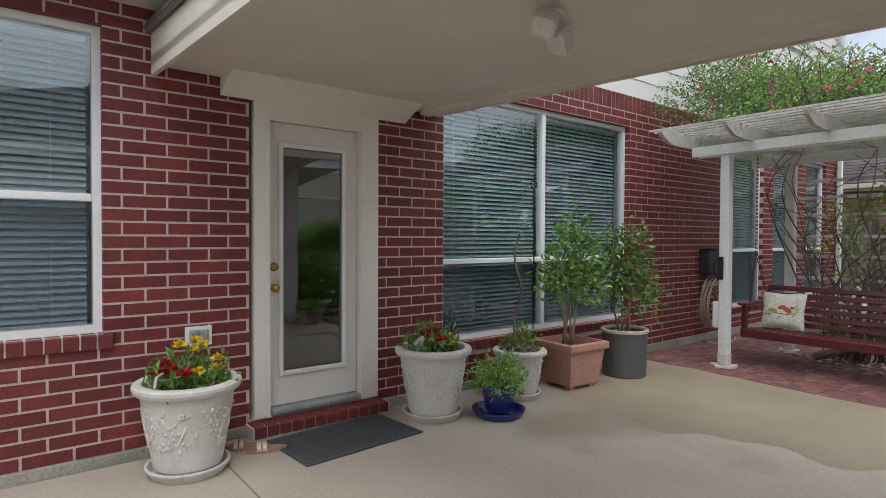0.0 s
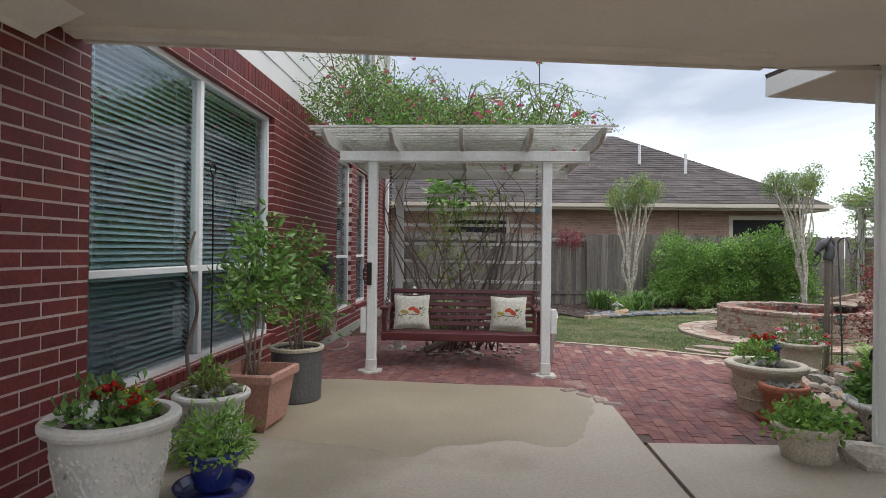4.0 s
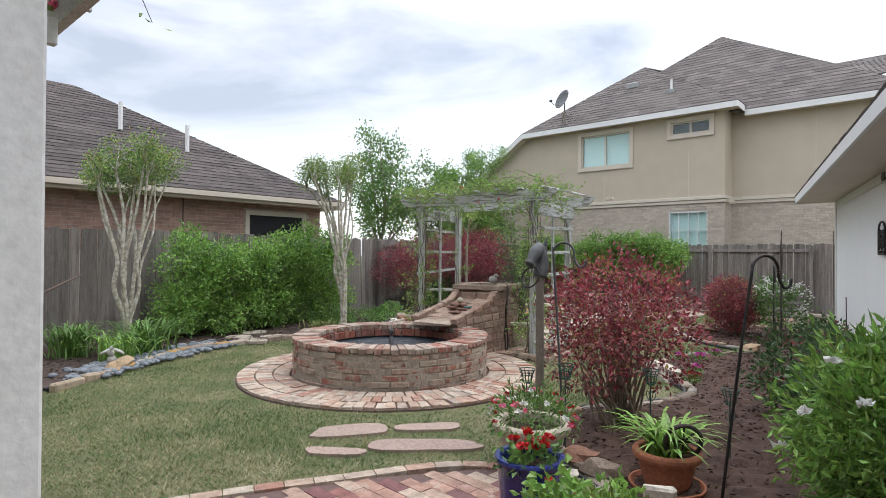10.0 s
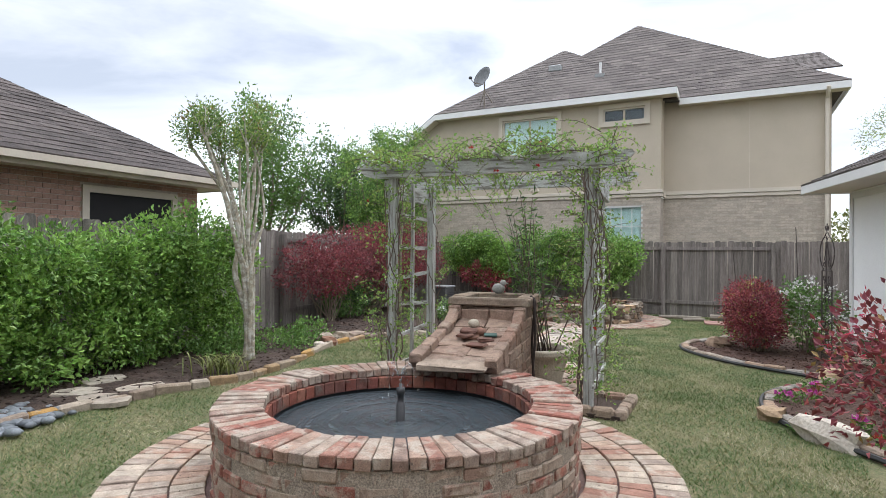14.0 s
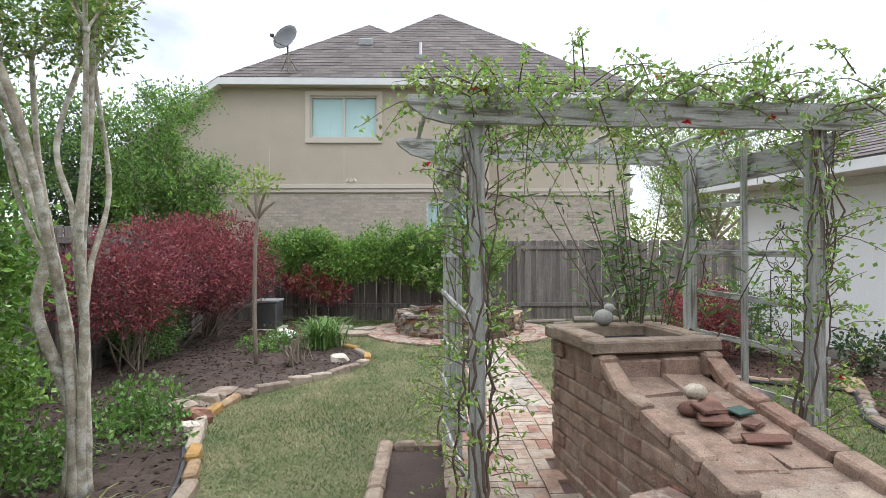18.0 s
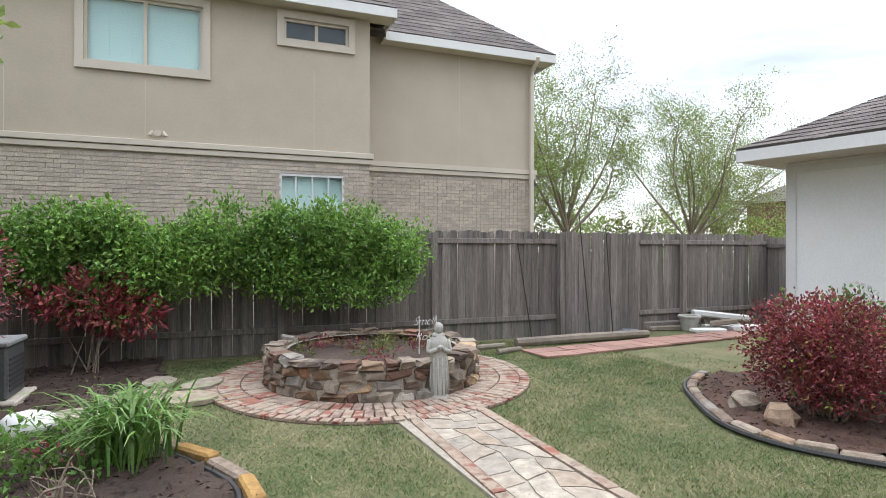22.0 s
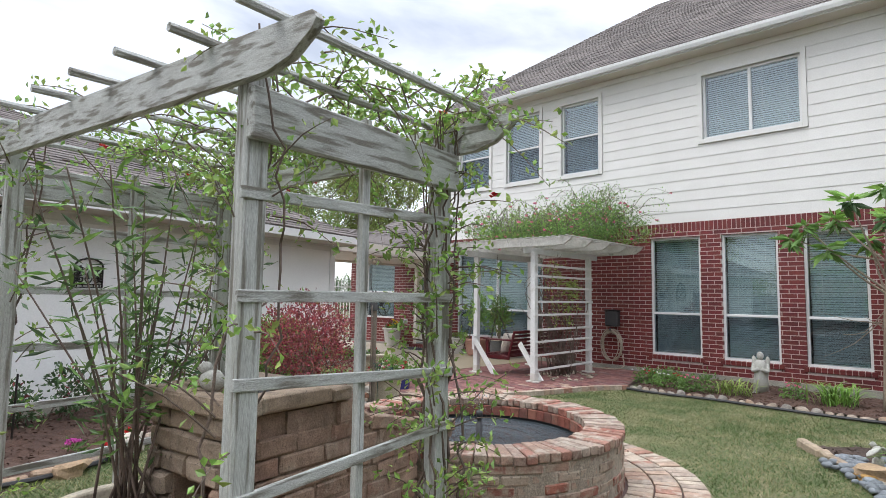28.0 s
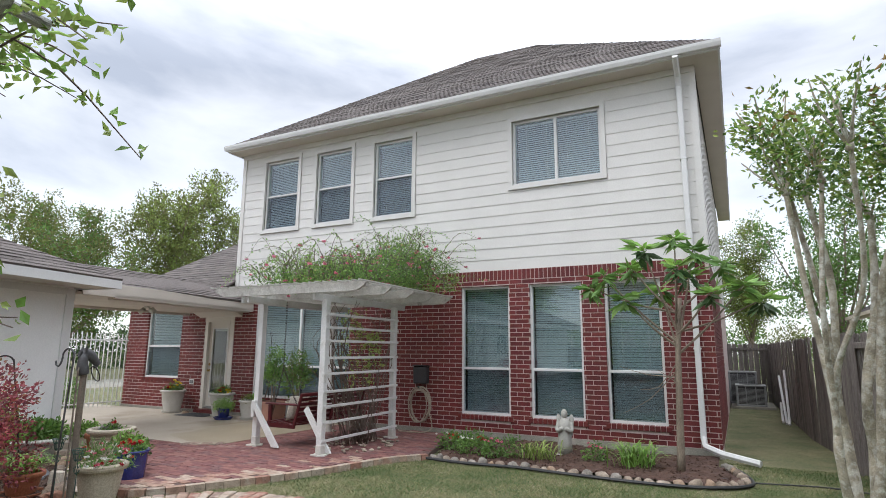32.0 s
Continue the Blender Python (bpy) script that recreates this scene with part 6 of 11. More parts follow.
WATER.use_nodes = True
wb = WATER.node_tree.nodes["Principled BSDF"]
wb.inputs["Base Color"].default_value = (0.045, 0.055, 0.062, 1)
wb.inputs["Roughness"].default_value = 0.04
wb.inputs["IOR"].default_value = 1.33
wn_ = WATER.node_tree.nodes.new("ShaderNodeTexNoise")
wn_.inputs["Scale"].default_value, wn_.inputs["Detail"].default_value = 22, 4
wbm = WATER.node_tree.nodes.new("ShaderNodeBump")
wbm.inputs["Strength"].default_value, wbm.inputs["Distance"].default_value = 0.55, 0.03
WATER.node_tree.links.new(wn_.outputs["Fac"], wbm.inputs["Height"])
WATER.node_tree.links.new(wbm.outputs[0], wb.inputs["Normal"])
gg = Geo()
rr = np.linspace(0.001, FR - 0.335, 30)
gg.lathe([(r, 0.235 + 0.006 * math.sin(r * 42) * math.exp(-r * 1.5)) for r in rr], 64)
part("water", gg, WATER, fount, "dark rippled water", True)
rgj = np.random.default_rng(515)
jet = Geo()
for i in range(70):
    q = rgj.random()
    a, r = rgj.uniform(0, 6.28), 0.015 + 0.16 * q ** 2 * rgj.random()
    rr = rgj.uniform(0.003, 0.007)
    jet.blob(FX + r * math.cos(a), FY + r * math.sin(a), GZ + 0.62 - 0.30 * q + rgj.uniform(-0.12, 0.1) * (1 - q), rr, rr, rr * rgj.uniform(1.0, 2.2), 5, 0.0, i)
part("water_drop", jet, PANE, fount, "drops of the small water jet", kind="stuff")
part("fountain_pipe", Geo().lathe([(0.03, 0.0), (0.03, 0.36), (0.022, 0.365), (0.022, 0.42), (0.03, 0.425), (0.03, 0.47), (0.012, 0.475), (0.012, 0.5), (0.0, 0.5)], 14), PLASTIC, fount, smooth=True)
DROP = glass_mat("water_drop", (0.9, 0.93, 0.95), 0.25, 1.0)
gg = Geo()
for j in range(9):
    a = 0.7 * j + 0.2
    h, rch = rgf.uniform(0.16, 0.26), rgf.uniform(0.08, 0.24)
    for k in range(9):
        t = (k + rgf.uniform(0, 0.6)) / 9
        gg.blob(rch * t * math.cos(a), rch * t * math.sin(a), 0.5 + h * 4 * t * (1 - t) * 0.8 - 0.2 * t * t, 0.005, 0.005, 0.008, 5, 0.0)
part("water_jet", gg, DROP, fount, kind="stuff")

# paving ring
ringp = structure("paving_ring", Geo().lathe([(FR - 0.05, GZ + 0.02), (1.905, GZ + 0.02), (1.905, GZ - 0.05)], 90), SAND, "ring of pale weathered brick paving round the fountain", "paving")
ringp.matrix_basis = pose(FX, FY, 0)
for r0, r1, n in ((1.27, 1.475, 82), (1.48, 1.685, 96), (1.69, 1.90, 108)):
    shapes = []
    for i in range(9):
        m_ = wedge(rgf, r0 + 0.004, r1 - 0.004, math.pi / n - 0.003, 0.0, 0.052 + rgf.uniform(-0.004, 0.004), 0.005, 0.0015).mesh("paver")
        m_.materials.append(PALE_PAVER)
        shapes.append(m_)
    for i in range(n):
        ob = part("paver", shapes[rgf.integers(0, 9)], PALE_PAVER, ringp)
        ob.matrix_basis = pose(0, 0, GZ - 0.005, 0, 0, 360 / n * i + rgf.normal(0, 0.2))

# ---- waterfall ----
wf = thing("waterfall", pose(10.32, -5.96, GZ, 0, 0, 8.5), "brown stone waterfall with a sloping chute into the fountain", "waterfall")
rgw = np.random.default_rng(9)


def worn(x0, x1, y0, y1, z0, z1, c=0.014, rough=0.004):
    gg = Geo().box(x0, x1, y0, y1, z0, z1, c)
    gg.v[0] = gg.v[0] + rgw.normal(0, rough, gg.v[0].shape)
    return gg


def slope_z(y):
    """Height of the side walls along the chute."""
    return 0.955 if y < 0.13 else (0.955 - (y - 0.13) * 0.72 if y < 0.33 else 0.81 - (y - 0.33) * 0.186)


core = [(-0.34, 0.0), (0.80, 0.0), (0.80, 0.49), (1.24, 0.52), (1.26, 0.56), (0.08, 0.80), (0.05, 0.95), (-0.34, 0.95)]
part("core", Geo().extrude(core, -0.379, 0.379), WFALL, wf)
part("back_pier", Geo().box(-0.36, -0.2, -0.62, -0.34, 0, 0.95), WFALL, wf)
part("back_pier", Geo().box(0.22, 0.36, -0.62, -0.34, 0, 0.95), WFALL, wf)
part("lintel", Geo().box(-0.2, 0.22, -0.62, -0.34, 0.61, 0.95), WFALL, wf)
# side walls of rough blocks under a sloping kerb
for s in (-1, 1):
    for k in range(9):
        z0 = 0.005 + 0.104 * k
        end = 0.83 if z0 < 0.48 else 1.27
        while end > -0.5 and slope_z(end) - 0.05 < z0 + 0.1:
            end -= 0.03
        a = -0.66
        while a < end - 0.06:
            b = min(a + (0.13 if a < -0.65 and k % 2 else rgw.uniform(0.2, 0.34)), end)
            out = 0.012 * rgw.random()
            x0_, x1_ = (0.345, 0.385 + out) if s > 0 else (-0.385 - out, -0.345)
            part("side_block", worn(x0_, x1_, a, b - 0.008, z0, z0 + 0.097, 0.012, 0.0035), WFALL, wf)
            a = b
    for a, b in ((0.32, 0.56), (0.56, 0.83), (0.83, 1.05), (1.05, 1.30)):
        g2 = worn(-0.055, 0.055, 0.004, b - a - 0.004, -0.075, 0.012 + rgw.uniform(-0.004, 0.006), 0.014, 0.004)
        part("kerb_block", g2, WFALL, wf, m=pose(s * (0.345 - 0.015 * a), a, slope_z(a), -10.5, 0, 0))
    part("shoulder_block", worn(s * 0.345 - 0.06, s * 0.345 + 0.06, 0.02, 0.15, 0.82, 0.965, 0.016, 0.004), WFALL, wf)
    part("shoulder_slope", worn(-0.055, 0.055, 0.0, 0.22, -0.06, 0.015, 0.014, 0.004), WFALL, wf, m=pose(s * 0.345, 0.14, 0.925, -33, 0, 0))
# flat stones of the chute
for x, y, w, l in ((-0.16, 0.2, 0.28, 0.26), (0.14, 0.21, 0.3, 0.24), (-0.19, 0.45, 0.22, 0.24), (0.1, 0.46, 0.34, 0.25), (-0.12, 0.7, 0.34, 0.24), (0.18, 0.71, 0.24, 0.25), (-0.17, 0.95, 0.24, 0.24), (0.11, 0.95, 0.32, 0.24), (0.0, 1.14, 0.54, 0.15)):
    part("chute_slab", worn(-w / 2, w / 2, -l / 2, l / 2, -0.03, 0.012 + rgw.uniform(-0.004, 0.006), 0.01, 0.005), WFALL, wf, m=pose(x, y, 0.80 - (y - 0.08) * 0.203 + 0.012, -11.5, 0, rgw.normal(0, 3)))
part("spill_lip", worn(-0.30, 0.30, -0.11, 0.09, -0.025, 0.022, 0.012, 0.006), WBLOCK, wf, m=pose(0, 1.28, 0.565, -9, 0, 0))
for x0_, x1_ in ((-0.29, -0.02), (-0.01, 0.29)):
    part("back_stone", worn(x0_, x1_, 0.03, 0.10, 0.79, 0.93, 0.014, 0.006), WFALL, wf)
for i, (x0_, x1_, y0_, y1_) in enumerate(((-0.43, 0.43, -0.06, 0.10), (-0.43, 0.43, -0.72, -0.55), (-0.43, -0.27, -0.545, -0.065), (0.27, 0.43, -0.545, -0.065))):
    part("top_slab", worn(x0_, x1_, y0_, y1_, 0.965, 1.045 + 0.004 * i, 0.012, 0.004), WBLOCK, wf)
part("basin", Geo().box(-0.27, 0.27, -0.545, -0.065, 0.952, 0.975), DARK, wf)
# stones that lie on the chute
BROWN_TILE = masonry("brown_tile", [(0.20, 0.105, 0.075), (0.16, 0.085, 0.065), (0.24, 0.13, 0.095)], (0.28, 0.20, 0.16), 0.62, bump=0.4)
for x, y, dz, w, l, a, tl in ((0.02, 0.66, 0.012, 0.16, 0.09, 10, 0), (0.06, 0.70, 0.036, 0.15, 0.10, -25, 2), (0.04, 0.63, 0.06, 0.15, 0.11, 8, -3), (-0.14, 0.72, 0.012, 0.15, 0.07, 35, 0), (-0.10, 0.86, 0.014, 0.2, 0.08, -22, 3)):
    part("loose_tile", worn(-w / 2, w / 2, -l / 2, l / 2, 0, 0.022, 0.006, 0.003), BROWN_TILE, wf, m=pose(x, y, 0.80 - (y - 0.08) * 0.203 + 0.02 + dz, -10, tl, a))
part("dark_tile", worn(-0.06, 0.06, -0.045, 0.045, 0, 0.012, 0.004, 0.002), GREEN_METAL, wf, "dark green tile", m=pose(-0.16, 0.6, 0.74, -8, 0, 15))
for x, y in ((0.09, 0.55), (-0.03, 0.53)):
    part("round_stone", Geo().blob(0, 0, 0.035, 0.07, 0.06, 0.042, 12, 0.06, int(50 * y)), BROWN_TILE, wf, smooth=True, m=pose(x, y, 0.80 - (y - 0.08) * 0.203 + 0.015))
part("coral_stone", Geo().blob(0.03, 0.5, 0.83, 0.06, 0.045, 0.042, 14, 0.12, 3), POT_STONE, wf, "white pitted stone", True)
# stone courses of the back, with the square hollow under them
for k in range(8):
    z = 0.005 + k * 0.12
    x = -0.40 - (0.1 if k % 2 else 0.0)
    while x < 0.38:
        a, b = max(x, -0.40), min(x + rgw.uniform(0.2, 0.3), 0.40)
        x = b + 0.008
        if z < 0.52:
            if a < 0.22 and b > -0.2:
                spans = [(a, min(b, -0.2)), (max(a, 0.22), b)]
            else:
                spans = [(a, b)]
        else:
            spans = [(a, b)]
        for p, q in spans:
            if q - p > 0.05:
                part("back_block", worn(p, q, -0.66 - rgw.uniform(0, 0.03) - (0.025 if k == 4 else 0), -0.60, z, z + 0.112, 0.016, 0.005), WBLOCK, wf)
        if b >= 0.39:
            break
hs = thing("pump_hose", pose(10.32, -5.96, GZ, 0, 0, 8.5), "dark pump hose hanging down the side of the waterfall", "hose")
part("hose", Geo().tube(spline([(-0.40, -0.2, 1.06), (-0.45, -0.16, 0.98), (-0.43, -0.12, 0.6), (-0.44, -0.18, 0.2), (-0.46, -0.1, 0.02), (-0.46, 0.2, 0.015)], 30), 0.014, 8), RUST, hs, smooth=True)
part("return_hose", Geo().tube(spline([(-0.44, -0.16, 1.03), (-0.47, -0.08, 0.7), (-0.455, -0.05, 0.3), (-0.48, -0.02, 0.02), (-0.5, 0.3, 0.015)], 30), 0.012, 8), RUST, hs, smooth=True)

solo("stone_bird", Geo().blob(0, 0, 0.06, 0.075, 0.06, 0.06, 10, 0.05, 2).blob(0.05, 0, 0.125, 0.04, 0.035, 0.035, 8, 0.05, 3).blob(0.09, 0, 0.12, 0.02, 0.012, 0.01, 6, 0.0, 3), STATUE, pose(10.44, -6.52, GZ + 1.048, 0, 0, 200), "small round grey stone bird on the waterfall slab", "ornament", smooth=True)

# ---- arbor ----
arb = thing("arbor", pose(0, 0, 0), "weathered arbor with peeling white paint over the brick path", "arbor")
ANE, ASE, ANW, ASW = (11.42, -5.80), (11.545, -6.93), (9.28, -5.95), (9.45, -7.28)
rga = np.random.default_rng(21)


def timber(a, b, w, h, c=0.006, lean=0.0):
    """A squared timber from a to b: w across, h upright."""
    a, b = Vector(a), Vector(b)
    q = (b - a).to_track_quat("Y", "Z").to_matrix().to_4x4()
    gg = Geo()
    gg.m = np.array(Matrix.Translation(a) @ q)
    gg.box(-w / 2, w / 2, 0, (b - a).length, -h / 2, h / 2, c)
    return gg


for x, y in (ANE, ASE, ANW, ASW):
    part("post", Geo().box(x - 0.045, x + 0.045, y - 0.045, y + 0.045, GZ - 0.05, 2.3, 0.008), PEELED, arb)


def header(a, b, z0, z1):
    """A long header with scrolled ends."""
    a, b = Vector((*a, 0)), Vector((*b, 0))
    d = (b - a).normalized()
    L = (b - a).length
    ol = [(-0.42, z1 - 0.03), (-0.40, z1 - 0.06), (-0.3, z0 + 0.03), (-0.18, z0), (L + 0.18, z0), (L + 0.3, z0 + 0.03), (L + 0.40, z1 - 0.06), (L + 0.42, z1 - 0.03), (L + 0.4, z1), (-0.4, z1)]
    k = len(ol)
    s = Vector((-d.y, d.x, 0)) * 0.02
    v = [tuple(a + d * u - s + Vector((0, 0, z))) for u, z in ol] + [tuple(a + d * u + s + Vector((0, 0, z))) for u, z in ol]
    return Geo().add(v, [tuple(range(k)), tuple(range(2 * k - 1, k - 1, -1))] + [(k + q, k + (q + 1) % k, (q + 1) % k, q) for q in range(k)])


part("header", header((ANW[0], ANW[1] + 0.07), (ANE[0], ANE[1] + 0.07), 2.25, 2.41), PEELED_ALONG_X, arb)
part("header", header((ASW[0], ASW[1] - 0.07), (ASE[0], ASE[1] - 0.07), 2.25, 2.41), PEELED_ALONG_X, arb)
part("side_beam", timber((ASE[0] + 0.07, ASE[1] - 0.05, 2.14), (ANE[0] + 0.07, ANE[1] + 0.05, 2.14), 0.045, 0.19), PEELED_ALONG_Y, arb)
part("side_beam", timber((ASW[0] - 0.07, ASW[1] - 0.05, 2.14), (ANW[0] - 0.07, ANW[1] + 0.05, 2.14), 0.045, 0.19), PEELED_ALONG_Y, arb)
for i, u in enumerate(np.linspace(-0.12, 1.12, 8)):
    a = np.array(ASW) + (np.array(ASE) - ASW) * u
    b = np.array(ANW) + (np.array(ANE) - ANW) * u
    part("roof_pole", Geo().tube([(a[0], a[1] - 0.25, 2.43), *wobble([((a[0] + b[0]) / 2, (a[1] + b[1]) / 2, 2.435)], 0.01, i), (b[0], b[1] + 0.25, 2.43)], 0.018, 7), PEELED_ALONG_Y, arb)
for A, B, sx in ((ASE, ANE, 0.05), (ASW, ANW, -0.05)):
    for i, z in enumerate((0.14, 0.48, 0.82, 1.15, 1.49, 1.87)):
        dz = rga.normal(0, 0.02)
        part("rung", timber((A[0] + sx, A[1] - 0.06, z + dz), (B[0] + sx, B[1] + 0.06, z - dz), 0.02, 0.045, 0.003), PEELED_ALONG_Y, arb)
    part("mid_bar", Geo().at((A[0] + B[0]) / 2 + sx * 0.3, (A[1] + B[1]) / 2, 0).box(-0.02, 0.02, -0.02, 0.02, GZ - 0.02, 2.28, 0.004), PEELED, arb)

# ---- plants: tools ----
def clumped(rg, blobs, clusters, per, spread, fill=0.55):
    """Leaf bases in uneven clusters over and inside ellipsoids (x, y, z, rx, ry, rz); gives positions and ways outward."""
    pos, way = [], []
    vol = np.array([b[3] * b[4] + b[4] * b[5] + b[3] * b[5] for b in blobs])
    for b, share in zip(blobs, vol / vol.sum()):
        n = max(3, int(clusters * share))
        d = rg.normal(size=(n, 3))
        d /= np.linalg.norm(d, axis=1, keepdims=True)
        r = np.where(rg.random(n) < 0.75, rg.uniform(0.8, 1.06, n), rg.uniform(fill * 0.5, 0.8, n))
        c = np.array(b[:3]) + d * r[:, None] * np.array(b[3:6])
        p = np.repeat(c, per, 0) + rg.normal(0, spread, (n * per, 3))
        out = np.repeat(d / np.array(b[3:6]) * min(b[3:6]), per, 0)
        pos.append(p)
        way.append(out * 0.9 + rg.normal(0, 0.55, (n * per, 3)) + (0, 0, 0.15))
    return np.concatenate(pos), np.concatenate(way)


def foliage(rg, blobs, clusters, per, spread, length, width, low=None):
    p, d = clumped(rg, blobs, clusters, per, spread)
    if low is not None:
        keep = p[:, 2] > low
        p, d = p[keep], d[keep]
    return Geo().leaves(p, d, length, width, 0.25, rg)


def twigs(rg, base, blobs, count, r0=0.012, k=5, spread=0.05):
    """Stems that fan out from a base to points in the crown."""
    gg = Geo()
    for i in range(count):
        b = blobs[rg.integers(0, len(blobs))]
        d = rg.normal(size=3)
        d /= np.linalg.norm(d)
        tip = np.array(b[:3]) + d * np.array(b[3:6]) * rg.uniform(0.3, 0.9)
        a = np.array(base) + np.r_[rg.normal(0, spread, 2), 0]
        mid = (a + tip) / 2 + rg.normal(0, 0.06, 3) + np.r_[0, 0, 0.08]
        gg.tube(spline([a, mid, tip], 7), np.linspace(r0, r0 * 0.25, 7), k)
    return gg


def shrub(name, m, blobs, clusters, per, spread, length, width, material, label, category="shrub", stems=14, stem_r=0.012, low=0.02, seed=0, extra=None, base=(0, 0, 0), bark=BARK, stem_spread=0.08):
    rg = np.random.default_rng(seed)
    t = thing(name, m, label, category)
    if stems:
      part("stem", twigs(rg, base, blobs, stems, stem_r, 5, stem_spread), bark, t, kind="stuff")
    part("foliage", foliage(rg, blobs, clusters, per, spread, length, width, low), material, t)
    for nm, mt, cl, pr, ln, wd in extra or ():
        part(nm, foliage(rg, [(b[0], b[1], b[2], b[3] * 1.03, b[4] * 1.03, b[5] * 1.03) for b in blobs], cl, pr, spread * 0.7, ln, wd, low), mt, t, kind="stuff")
    return t


def straps(rg, n, reach, high, width, spread=0.12):
    """Arching strap leaves from a crown."""
    gg = Geo()
    for i in range(n):
        a = rg.uniform(0, 2 * np.pi)
        d = np.array([math.cos(a), math.sin(a), 0])
        s = np.array([-d[1], d[0], 0])
        r, h = reach * rg.uniform(0.5, 1.1), high * rg.uniform(0.6, 1.1)
        p0 = np.r_[rg.normal(0, spread, 2), 0]
        t = np.linspace(0, 1, 6)
        c = p0 + np.outer(r * t**1.3, d) + np.outer(h * (2.1 * t - 1.45 * t * t), (0, 0, 1))
        w = width * np.array([0.6, 1, 1, 0.85, 0.55, 0.03])
        v = np.concatenate([c + s * w[:, None] / 2, c - s * w[:, None] / 2])
        f = np.array([(k, k + 1, 7 + k, 6 + k) for k in range(5)])
        gg.add(v, f)
    return gg


def blooms(rg, centres, petals, size):
    """Small flowers: petals round each centre."""
    c = np.repeat(np.asarray(centres, float), petals, 0)
    d = rg.normal(size=c.shape)
    d[:, 2] = np.abs(d[:, 2]) * 0.6
    return Geo().leaves(c, d, size, size * 0.8, 0.3, rg)


# ---- multi-stemmed crape myrtles ----
def crape(x, y, stems, top, wide, seed, label, thick=0.046, lean=(0, 0)):
    """Sinuous stems rise close together, fork, and end in tufts where they were once cut back."""
    rg = np.random.default_rng(seed)
    t = thing("crape_myrtle", pose(x, y, GZ), label, "tree", "crape myrtles in the bed")
    crowns = []
    for i in range(stems):
        a = 2 * np.pi * i / stems + rg.uniform(-0.4, 0.4)
        u = np.array([math.cos(a), math.sin(a), 0])
        h = top * rg.uniform(0.74, 0.86)
        base = u * rg.uniform(0.03, 0.06)
        reach = wide * rg.uniform(0.5, 0.85)
        hf = h * rg.uniform(0.48, 0.6)
        ln = np.array([lean[0], lean[1], 0])
        tip = u * reach + np.r_[rg.normal(0, 0.08, 2), h] + ln
        knots = [base, base * 0.9 + np.r_[rg.normal(0, 0.012, 2), hf * 0.35], base * 0.8 + u * reach * 0.2 + ln * 0.25 + np.r_[rg.normal(0, 0.03, 2), hf * 0.72], u * reach * 0.42 + ln * 0.5 + np.r_[rg.normal(0, 0.04, 2), hf], u * reach * 0.72 + ln * 0.75 + np.r_[rg.normal(0, 0.04, 2), (hf + h) / 2], tip]
        c = spline(knots, 30)
        r0 = thick * rg.uniform(0.8, 1.15)
        rad = np.interp(np.linspace(0, 1, 30), [0, 0.06, 0.5, 1], [r0 * 1.35, r0, r0 * 0.78, r0 * 0.48]) * (1 + 0.07 * np.sin(np.arange(30) * 1.3 + i) + rg.normal(0, 0.03, 30))
        part("stem", Geo().tube(c, rad, 10), CRAPE, t, smooth=True)
        ends = [tip]
        for k in range(1 if i % 3 else 2):
            j = int(rg.integers(13, 20))
            b2 = a + rg.choice([-1, 1]) * rg.uniform(0.4, 1.1)
            e2 = np.array([math.cos(b2), math.sin(b2), 0]) * wide * rg.uniform(0.45, 1.0) + ln + (0, 0, h * rg.uniform(0.9, 1.08))
            mid = c[j] * 0.5 + e2 * 0.5 + np.r_[rg.normal(0, 0.06, 2), -0.04]
            p2 = spline([c[j - 1], c[j] * 0.72 + mid * 0.28, mid, e2], 18)
            part("limb", Geo().tube(p2, np.linspace(rad[j] * 0.82, r0 * 0.42, 18) * (1 + 0.08 * np.sin(np.arange(18) * 1.7 + k)), 9), CRAPE, t, smooth=True)
            ends.append(e2)
        for e in ends:
            part("knuckle", Geo().blob(*e, r0 * 0.72, r0 * 0.72, r0 * 0.85, 9, 0.15, i), CRAPE, t, smooth=True)
            g2 = Geo()
            for q in range(6):
                f = e + np.r_[rg.normal(0, 0.12, 2), rg.uniform(0.16, 0.45)]
                g2.tube(spline([e, (e + f) / 2 + rg.normal(0, 0.02, 3), f], 5), np.linspace(0.011, 0.004, 5), 5)
            part("twig", g2, CRAPE, t, kind="stuff")
            crowns.append((e[0], e[1], e[2] + 0.2, 0.19, 0.19, 0.24))
    part("crown", foliage(rg, crowns, 70 * stems, 10, 0.055, 0.045, 0.022), LEAF, t)
    part("new_growth", foliage(rg, crowns, 64 * stems, 9, 0.055, 0.045, 0.022), LEAF_LIME, t)
    part("reddish_tips", foliage(rg, [(c[0], c[1], c[2] + 0.12, c[3], c[4], c[5] * 0.7) for c in crowns], 5 * stems, 7, 0.05, 0.05, 0.025), LEAF_RUST, t)
    return t


crape(13.9, -2.04, 5, 3.3, 0.58, 101, "multi-stemmed crape myrtle with pale smooth bark and tufted crown", 0.038, (0.12, -0.06))
crape(13.97, -6.15, 5, 3.7, 0.56, 102, "multi-stemmed crape myrtle with pale smooth bark and tufted crown", 0.04, (0.2, 0.1))
rg = np.random.default_rng(103)
t = thing("pollarded_sapling", pose(14.12, -10.4, GZ), "thin pollarded sapling with a few new leaves", "tree")
part("trunk", Geo().tube(spline([(0, 0, 0), (0.02, 0.01, 0.8), (0.0, 0.03, 1.7), (-0.02, 0, 2.1)], 10), np.linspace(0.033, 0.024, 10), 8), BARK, t, smooth=True)
